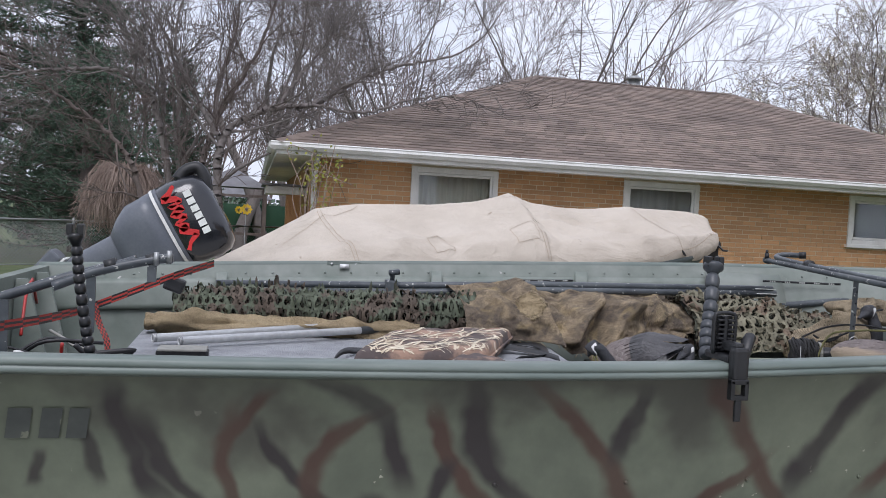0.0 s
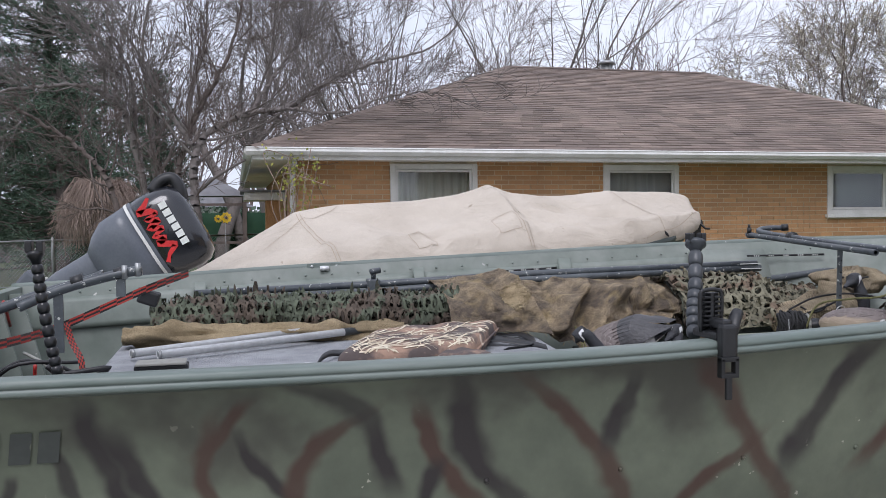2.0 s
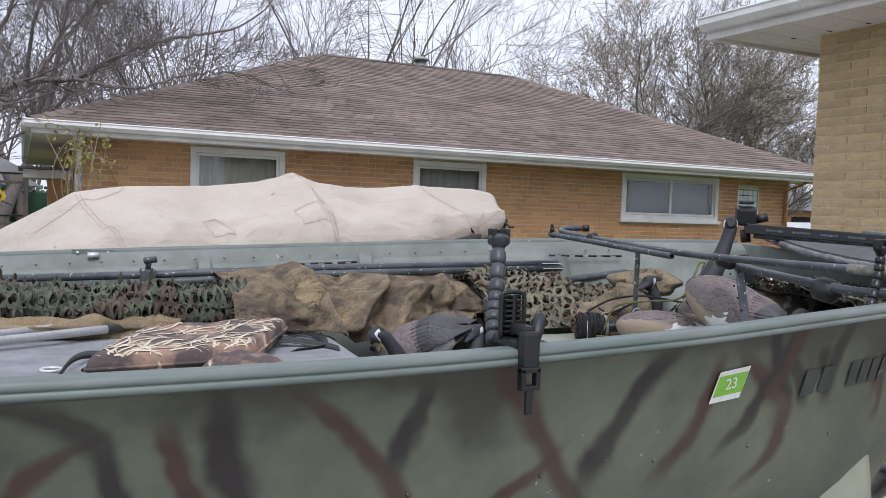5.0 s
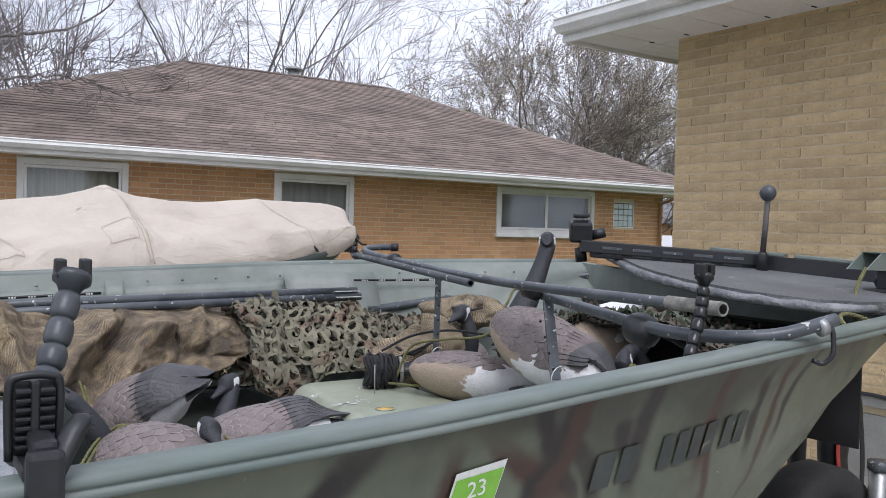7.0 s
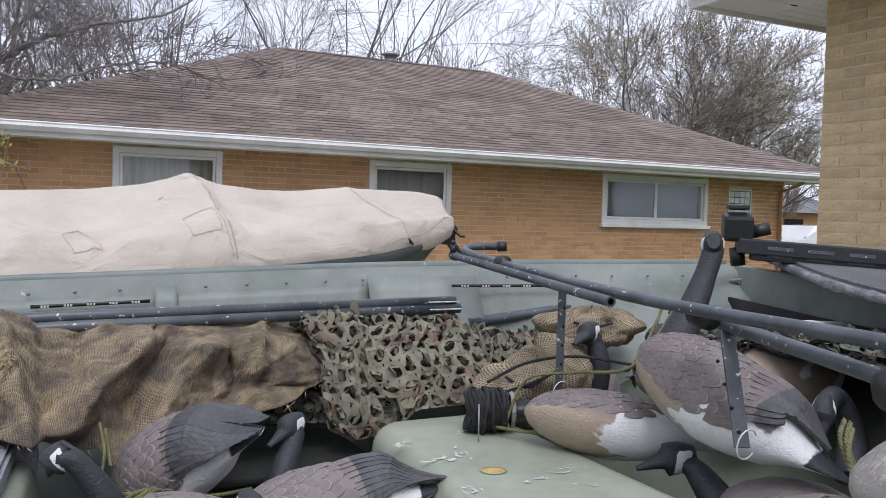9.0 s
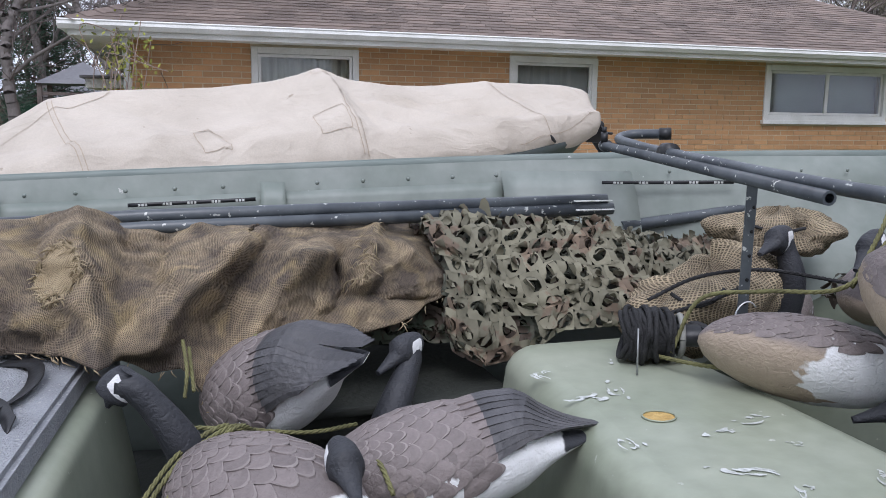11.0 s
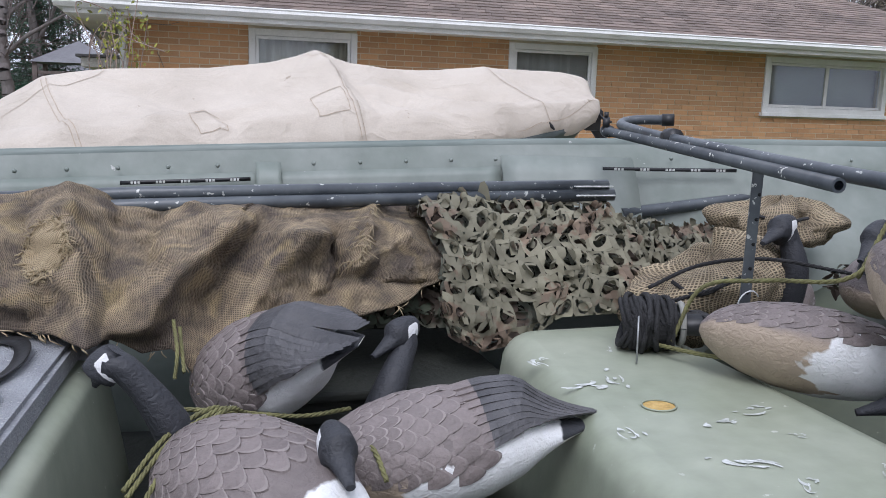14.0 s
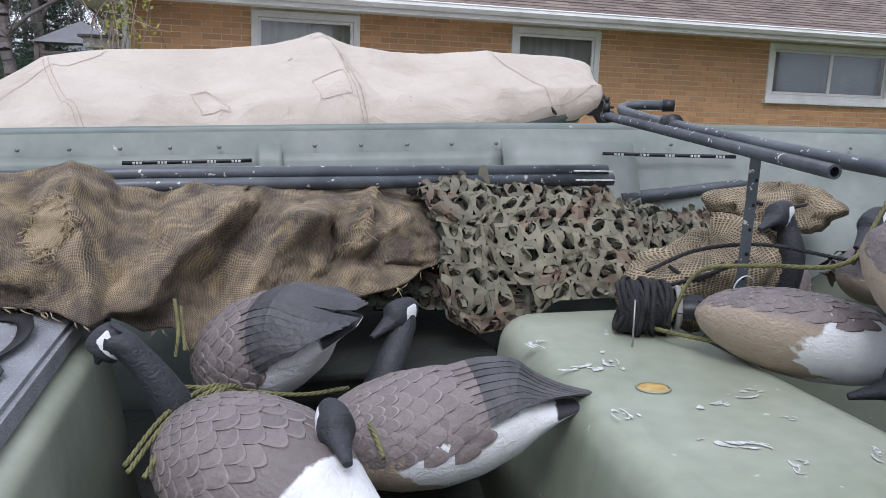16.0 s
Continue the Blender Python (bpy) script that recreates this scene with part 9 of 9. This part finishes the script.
def build_marks():
    s = thing("registration_sticker", near_out(-7.57, 1.14), "green and white registration sticker marked 23", "sticker")
    hull_poly([(-7.625, 1.108), (-7.535, 1.116), (-7.520, 1.188), (-7.610, 1.178)], M_STICKER_W, "backing", s, 0.004)
    hull_poly([(-7.618, 1.122), (-7.534, 1.130), (-7.525, 1.176), (-7.609, 1.168)], M_STICKER, "green_field", s, 0.006)
    cu = bpy.data.curves.new("23", "FONT")
    cu.body, cu.size, cu.align_x, cu.align_y, cu.extrude = "23", 0.036, "CENTER", "CENTER", 0.0004
    tx = new("number", cu)
    dg = bpy.context.evaluated_depsgraph_get()
    me = bpy.data.meshes.new_from_object(tx.evaluated_get(dg))
    bpy.data.objects.remove(tx)
    me.materials.append(M_STICKER_W)
    ob = new("number", me)
    ob.parent = s
    c = near_out(-7.571, 1.150, 0.008)
    d = near_out(-7.531, 1.154, 0.008) - c
    side = (near_out(-7.571, 1.19, 0.008) - near_out(-7.571, 1.11, 0.008)).normalized()
    xax = d.normalized()
    nrm = xax.cross(side).normalized()
    side = nrm.cross(xax)
    m = Matrix((xax, side, nrm)).transposed().to_4x4()
    m.translation = c - shift_of(s)
    ob.matrix_basis = m
    ob["label"] = "white digits 23"
    # hull lettering, worn: plain bars of its size
    lt = thing("maker_lettering", near_out(-9.45, 1.12), "faded dark maker's lettering on the hull side", "lettering")
    for x0, x1 in ((-9.56, -9.515), (-9.50, -9.455), (-9.445, -9.405), (-9.40, -9.36)):
        hull_poly([(x0 + 0.006, 1.096), (x1, 1.096), (x1 + 0.008, 1.152), (x0 + 0.014, 1.152)], M_DARKLETTER, "letter_bar", lt, 0.004)
    rg = thing("registration_lettering", near_out(-7.1, 1.12), "dark registration lettering on the bow side", "lettering")
    for x0, w in ((-7.335, 0.046), (-7.275, 0.044), (-7.172, 0.034), (-7.130, 0.034), (-7.088, 0.034), (-7.046, 0.034), (-6.985, 0.032), (-6.943, 0.032)):
        z = 1.104 + (x0 + 7.315) * 0.055
        hull_poly([(x0, z), (x0 + w, z + 0.002), (x0 + w + 0.012, z + 0.062), (x0 + 0.012, z + 0.060)], M_DARKLETTER, "letter_bar", rg, 0.004)
    # rivets along the near side
    rng = random.Random(2)
    bm = bmesh.new()
    for x in [-8.6 + 0.28 * k for k in range(7)]:
        for z in (1.0,):
            c = near_out(x + (0.03 if z < 1 else 0), z, 0.0)
            tube(bm, [c, c + Vector((0, -0.003, 0))], [0.0055, 0.003], 8)
    ob = part("rivet", bm, M_CAMO, boat)
    ob["kind"] = "stuff"


build_marks()


# ---- clutter at the stern ----
def webbing(name, pts, width, label, parent=None, up=(0, 0, 1)):
    """A flat strap of red and black checks along pts: alternate cells."""
    p = smooth_path(pts, 52)
    t = thing(name, p[0], label, "strap") if parent is None else parent
    up = Vector(up)
    for tone, m in ((0, M_REDSTRAP), (1, M_BLACK)):
        bm = bmesh.new()
        for i in range(51):
            for r in range(4):
                if (i // 2 + r) % 2 != tone:
                    continue
                a, b = p[i], p[i + 1]
                lo, hi = up * width * (r / 4 - 0.5), up * width * ((r + 1) / 4 - 0.5)
                v = [bm.verts.new(q) for q in (a + lo, b + lo, b + hi, a + hi)]
                w = [bm.verts.new(q.co + Vector((0, 0.002, 0))) for q in v]
                bm.faces.new(v)
                bm.faces.new(w[::-1])
        part("red_weave" if tone == 0 else "black_weave", bm, m, t)
    return t


def build_stern():
    webbing("ratchet_strap", [(-9.20, -8.9, 1.34), (-9.30, -9.15, 1.315), (-9.49, -9.2, 1.235), (-9.54, -9.50, 1.238), (-9.60, -9.90, 1.262), (-9.605, -9.985, 1.263)], 0.021, "red and black checked ratchet strap stretched across the stern")
    webbing("hanging_strap", [(-9.49, -9.21, 1.24), (-9.475, -9.22, 1.19), (-9.45, -9.24, 1.14), (-9.45, -9.25, 1.07)], 0.018, "red and black checked strap end hanging down", up=(0.8, 0, 0.2))
    webbing("hull_strap", [(-9.605, -9.99, 1.264), (-9.600, -10.055, 1.263), (-9.592, -10.094, 1.240), (-9.578, -10.084, 1.16), (-9.560, -10.062, 1.05), (-9.54, -10.03, 0.90)], 0.030, "red and black checked strap hanging outside the hull", up=(1, 0, 0.1))
    sb = thing("strap_buckle", (-9.32, -8.95, 1.28), "black ratchet buckle on the strap", "buckle")
    bm = bmesh.new()
    box(bm, (-0.03, -0.02, -0.022), (0.03, 0.02, 0.022), 0.008, Matrix.Translation((-9.31, -8.95, 1.275)) @ pose(0, 0, 0, 0, 20, 0))
    part("body", bm, M_BLACK, sb)
    bm = bmesh.new()
    tube(bm, [(-9.335, -8.97, 1.29), (-9.30, -8.97, 1.305)], 0.008, 8)
    part("lever", bm, M_STEEL, sb)
    # pipe frame over the stern
    pf = thing("stern_pipe_frame", (-9.5, -9.55, 1.3), "grey pipe frame with flat legs folded over the stern", "frame")
    bm = bmesh.new()
    pipe(bm, smooth_path([(-9.86, -9.55, 1.215), (-9.68, -9.55, 1.272), (-9.49, -9.55, 1.340), (-9.38, -9.55, 1.372), (-9.345, -9.55, 1.385)], 20), 0.0115)
    part("pipe", bm, M_PIPE, pf)
    bm = bmesh.new()
    pipe(bm, smooth_path([(-9.52, -9.56, 1.318), (-9.44, -9.56, 1.352), (-9.37, -9.56, 1.372), (-9.30, -9.56, 1.388), (-9.265, -9.56, 1.392)], 20), 0.0110)
    part("pipe", bm, M_PIPE, pf)
    for x, z in ((-9.62, 1.285), (-9.44, 1.345), (-9.31, 1.385)):
        bm = bmesh.new()
        box(bm, (x - 0.010, -9.565, z - (0.13 if x < -9.4 else 0.05)), (x + 0.010, -9.558, z), 0.001)
        part("leg", bm, M_PIPE, pf, "flat drilled leg")
    for x, z in ((-9.40, 1.372), (-9.31, 1.388)):
        bm = bmesh.new()
        tube(bm, [(x - 0.012, -9.555, z - 0.005), (x + 0.012, -9.555, z + 0.003)], 0.0150, 10)
        part("collar", bm, M_BLACK, pf)
    bm = bmesh.new()
    tube(bm, [(-9.30, -9.575, 1.405), (-9.30, -9.575, 1.375)], 0.006, 6)
    tube(bm, [(-9.272, -9.575, 1.41), (-9.272, -9.575, 1.38)], 0.006, 6)
    part("bolt", bm, M_STEEL, pf)
    # battery box, fuel hose, cables
    bt = thing("battery", (-9.66, -9.15, 0.66), "black marine battery with red terminals among the cables", "battery")
    bm = bmesh.new()
    box(bm, (-9.80, -9.35, 0.66), (-9.50, -9.05, 1.065), 0.012)
    part("case", bm, M_BLACK, bt)
    for x in (-9.72, -9.58):
        bm = bmesh.new()
        tube(bm, [(x, -9.28, 1.06), (x, -9.28, 1.09)], 0.014, 10)
        part("terminal", bm, M_STEEL, bt)
    bm = bmesh.new()
    box(bm, (-9.60, -9.31, 1.07), (-9.53, -9.26, 1.10), 0.008)
    box(bm, (-9.70, -9.33, 1.068), (-9.66, -9.27, 1.085), 0.006)
    part("terminal_cover", bm, M_REDPLASTIC, bt, "red terminal cover")
    bm = bmesh.new()
    tube(bm, [(-9.655, -9.33, 1.07), (-9.64, -9.34, 1.13)], 0.013, 8)
    part("white_cap", bm, M_WHITE, bt)
    rng = random.Random(12)
    for k in range(15):
        p = Vector((rng.uniform(-9.85, -9.45), rng.uniform(-9.45, -9.0), 1.06 + rng.uniform(0, 0.03)))
        q = [p]
        for j in range(4):
            q.append(q[-1] + Vector((rng.gauss(0.02, 0.08), rng.gauss(0, 0.06), rng.gauss(0, 0.03))))
            q[-1].z = max(1.05, min(1.16, q[-1].z))
        bm = bmesh.new()
        tube(bm, smooth_path(q, 22), rng.choice((0.004, 0.005, 0.007)), 6)
        single("cable", bm, M_REDPLASTIC if k % 5 == 0 else (M_GREYPAINT if k % 7 == 3 else M_BLACK), "loose electrical cable lying at the stern" if k % 5 else "loose red battery cable at the stern", "cable", "stern cables")
    bm = bmesh.new()
    tube(bm, smooth_path([(-9.84, -8.3, 1.13), (-9.82, -8.45, 1.22), (-9.80, -8.55, 1.235), (-9.79, -8.66, 1.20), (-9.78, -8.75, 1.08)], 24), 0.005, 6)
    single("red_hose", bm, M_REDPLASTIC, "thin red hose arching at the transom", "hose")
    for x in (-9.80, -9.70):
        kb = thing("knee_brace", (x, -8.3, 0.9), "green alloy knee brace at the transom corner", "brace", "knee braces")
        bm = bmesh.new()
        a = [(-9.90, -8.05 - (x + 9.8) * 3, 1.22), (-9.86, -8.05 - (x + 9.8) * 3, 1.22), (-9.72, -8.12 - (x + 9.8) * 3, 0.72), (-9.90, -8.12 - (x + 9.8) * 3, 0.72)]
        v = [bm.verts.new(q) for q in a]
        w = [bm.verts.new(Vector(q) + Vector((0, 0.02, 0))) for q in a]
        bm.faces.new(v)
        bm.faces.new(w[::-1])
        for k in range(4):
            bm.faces.new((v[k], v[(k + 1) % 4], w[(k + 1) % 4], w[k]))
        bmesh.ops.recalc_face_normals(bm, faces=bm.faces)
        part("plate", bm, M_INNER, kb)


def build_tiller():
    t = thing("tiller_motor", (-9.80, -9.30, 1.0), "black electric motor head with upright grip clamped at the stern", "motor")
    bm = bmesh.new()
    for z0, z1 in ((1.530, 1.582), (1.585, 1.634), (1.637, 1.686)):
        tube(bm, [Vector((-9.782 + (z - 1.52) * 0.13, -9.30, z)) for z in (z0, z0 + 0.004, z1 - 0.004, z1)], [0.0150, 0.0172, 0.0172, 0.0155], 16)
    tube(bm, [(-9.785, -9.30, 1.50), (-9.762, -9.30, 1.68)], 0.0145, 12)
    part("grip", bm, M_BLACK, t, "ribbed black upright grip", smooth=True)
    bm = bmesh.new()
    box(bm, (-9.812, -9.325, 1.470), (-9.752, -9.275, 1.522), 0.008)
    box(bm, (-9.816, -9.322, 1.300), (-9.772, -9.278, 1.474), 0.007)
    part("bracket", bm, M_BLACK, t, "black plastic bracket")
    bm = bmesh.new()
    tube(bm, [(-9.767, -9.30, 1.47), (-9.776, -9.30, 1.30), (-9.79, -9.30, 0.98)], 0.0125, 12)
    part("shaft", bm, M_BLACK, t)
    bm = bmesh.new()
    tube(bm, [(-9.96, -9.33, 1.512), (-9.86, -9.332, 1.498), (-9.80, -9.332, 1.500), (-9.788, -9.332, 1.500)], [0.009, 0.010, 0.013, 0.014], 10, flat=0.8)
    part("lever", bm, M_ALU, t, "cast metal lever")
    bm = bmesh.new()
    tube(bm, smooth_path([(-9.80 + 0.055 * math.cos(a) - 0.03, -9.33 - 0.01 * a, 1.262 + 0.042 * math.sin(a)) for a in [0.6 * k for k in range(26)]], 90), 0.0055, 6)
    part("cable_coil", bm, M_BLACK, t, "coiled black cable")
    bm = bmesh.new()
    tube(bm, smooth_path([(-9.80, -9.33, 1.345), (-9.812, -9.34, 1.31), (-9.79, -9.34, 1.29), (-9.775, -9.33, 1.26), (-9.785, -9.33, 1.22)], 20), 0.0035, 6)
    part("red_lead", bm, M_REDPLASTIC, t, "red wire")


M_REDPLASTIC = mat("red_plastic", (0.42, 0.03, 0.025), (0.32, 0.025, 0.02), 10, 0.4)
build_stern()
build_tiller()


# ---- tilted outboard motor on the covered boat ----
def build_outboard():
    o = Vector((-9.572, -5.0, 1.395))
    U, Hh, S = Vector((0.866, 0, 0.50)), Vector((0.50, 0, -0.866)), Vector((0, -1, 0))
    mo = thing("outboard_motor", (-9.7, -5.0, 0.95), "large black and grey outboard motor tilted up at the stern", "outboard motor")

    def at(h, s, u):
        return o + Hh * h + S * s + U * u

    def loft(rows, n=28, power=3.2):
        """Rings of rounded-box sections: (u, h centre, half h, half s)."""
        bm = bmesh.new()
        rings = []
        for u, hc, hh, ss in rows:
            ring = []
            for k in range(n):
                a = k * math.tau / n
                c, s = math.cos(a), math.sin(a)
                ring.append(bm.verts.new(at(hc + hh * math.copysign(abs(c) ** (2 / power), c), ss * math.copysign(abs(s) ** (2 / power), s), u)))
            rings.append(ring)
        for p, q in zip(rings, rings[1:]):
            for k in range(n):
                bm.faces.new((p[k], p[(k + 1) % n], q[(k + 1) % n], q[k]))
        bm.faces.new(rings[0][::-1])
        bm.faces.new(rings[-1])
        bmesh.ops.recalc_face_normals(bm, faces=bm.faces)
        return bm
    part("cowl_rear", loft([(-0.12, 0.0, 0.305, 0.24), (-0.090, 0.005, 0.310, 0.243)]), M_COWLGREY, mo, "dark grey cowl flank", smooth=True)
    part("cowl_top", loft([(-0.090, 0.005, 0.3105, 0.244), (0.0, 0.015, 0.322, 0.25), (0.11, 0.025, 0.325, 0.25), (0.19, 0.03, 0.310, 0.24), (0.245, 0.03, 0.265, 0.20), (0.265, 0.03, 0.18, 0.14)]), M_COWL, mo, "glossy black engine cowl", smooth=True)
    part("cowl_band", loft([(-0.140, 0.0, 0.305, 0.243), (-0.118, 0.0, 0.308, 0.245)]), M_WHITE, mo, "white pin stripe")
    part("lower_cowl", loft([(-0.52, 0.02, 0.17, 0.14), (-0.44, 0.01, 0.235, 0.18), (-0.34, 0.0, 0.285, 0.215), (-0.24, 0.0, 0.292, 0.23), (-0.142, 0.0, 0.300, 0.238)]), M_COWLGREY, mo, "dark grey lower cowl", smooth=True)
    part("midsection", loft([(-1.02, 0.0, 0.10, 0.05), (-0.80, 0.0, 0.13, 0.07), (-0.55, 0.01, 0.15, 0.11), (-0.40, 0.02, 0.19, 0.15)], 24, 2.6), M_COWLGREY, mo, "grey driveshaft housing", smooth=True)
    bm = bmesh.new()
    box(bm, (-0.16, -0.14, -0.02), (0.10, 0.14, 0.012), 0.004, Matrix.Translation(at(0, 0, -0.98)) @ pose(0, 0, 0, 0, 53, 0))
    part("anti_ventilation_plate", bm, M_COWLGREY, mo)
    bm = bmesh.new()
    box(bm, (-0.02, -0.11, -0.10), (0.03, 0.11, 0.10), 0.01, Matrix.Translation(at(0.12, 0, -0.86)) @ pose(0, 0, 0, 0, 53, 0))
    part("trim_bracket", bm, M_BLACK, mo)
    bm = bmesh.new()
    for q in (-0.09, 0.09):
        tube(bm, smooth_path([at(-0.10, q, 0.215), at(-0.22, q, 0.262), at(-0.31, q * 0.9, 0.250), at(-0.325, q * 0.9, 0.16), at(-0.29, q, 0.08)], 16), 0.042, 10, flat=0.8)
    tube(bm, [at(-0.30, -0.10, 0.245), at(-0.30, 0.10, 0.245)], 0.040, 10)
    part("rear_handle", bm, M_BLACK, mo, "black moulded grip at the back of the cowl", smooth=True)
    bm = bmesh.new()
    box(bm, (-0.05, -0.10, -0.13), (0.05, 0.10, 0.10), 0.02, Matrix.Translation(at(-0.16, 0, -1.0)) @ pose(0, 0, 0, 0, 40, 0))
    part("skeg_housing", bm, M_COWLGREY, mo, "dark lower unit with a white edge")
    bm = bmesh.new()
    box(bm, (-0.008, -0.102, -0.13), (0.008, 0.102, 0.10), 0.004, Matrix.Translation(at(-0.10, 0, -0.97)) @ pose(0, 0, 0, 0, 40, 0))
    part("pale_edge", bm, M_STICKER_W, mo)
    # side marks: plain shapes in their colours
    for k in range(6):
        bm = bmesh.new()
        h0 = -0.165 + 0.058 * k
        pts = [(h0 - 0.02, 0.135), (h0 + 0.028, 0.133), (h0 + 0.026, 0.078), (h0 - 0.018, 0.080)]
        v = [bm.verts.new(at(h, 0.254, u)) for h, u in pts]
        bm.faces.new(v)
        part("white_mark", bm, M_STICKER_W, mo, "white maker's mark bar")
    bm = bmesh.new()
    knots = [Vector(q) for q in ((-0.255, 0.045, 0), (-0.215, -0.010, 0), (-0.190, -0.070, 0), (-0.165, 0.015, 0), (-0.135, 0.045, 0), (-0.125, -0.050, 0), (-0.085, 0.035, 0), (-0.065, -0.055, 0), (-0.020, 0.030, 0), (0.0, -0.065, 0), (0.045, 0.010, 0), (0.055, -0.060, 0), (0.12, 0.045, 0), (0.16, -0.03, 0), (0.215, -0.075, 0))]
    zz = [knots[min(int(i / 90 * 14), 13)].lerp(knots[min(int(i / 90 * 14), 13) + 1], (i / 90 * 14) % 1.0) for i in range(90)]
    lf, rt = [], []
    for i, p in enumerate(zz):
        d = (zz[min(i + 1, 89)] - zz[max(i - 1, 0)]).normalized()
        w = 0.019 * (0.6 + 0.6 * abs(math.sin(i * 0.11)))
        lf.append(bm.verts.new(at(p.x - d.y * w, 0.256, p.y + d.x * w)))
        rt.append(bm.verts.new(at(p.x + d.y * w, 0.256, p.y - d.x * w)))
    for i in range(89):
        bm.faces.new((lf[i], lf[i + 1], rt[i + 1], rt[i]))
    part("red_mark", bm, M_REDMARK, mo, "red zigzag maker's mark")
    # clamp to the transom
    bm = bmesh.new()
    box(bm, (-9.82, -5.14, 0.86), (-9.66, -4.86, 1.16), 0.015)
    part("transom_bracket", bm, M_BLACK, mo)
    bm = bmesh.new()
    tube(bm, [at(0.02, 0.0, -0.45), (-9.75, -5.0, 1.08)], 0.07, 10)
    part("swivel", bm, M_BLACK, mo)


M_COWL = mat("cowl_black", (0.012, 0.013, 0.017), (0.018, 0.02, 0.025), 3, 0.22, bump=0.02, coat=0.6)
M_COWLGREY = mat("cowl_grey", (0.095, 0.107, 0.128), (0.125, 0.138, 0.158), 4, 0.35, bump=0.02)
M_REDMARK = mat("red_decal", (0.62, 0.03, 0.03), (0.5, 0.025, 0.025), 6, 0.35, bump=0)
build_outboard()
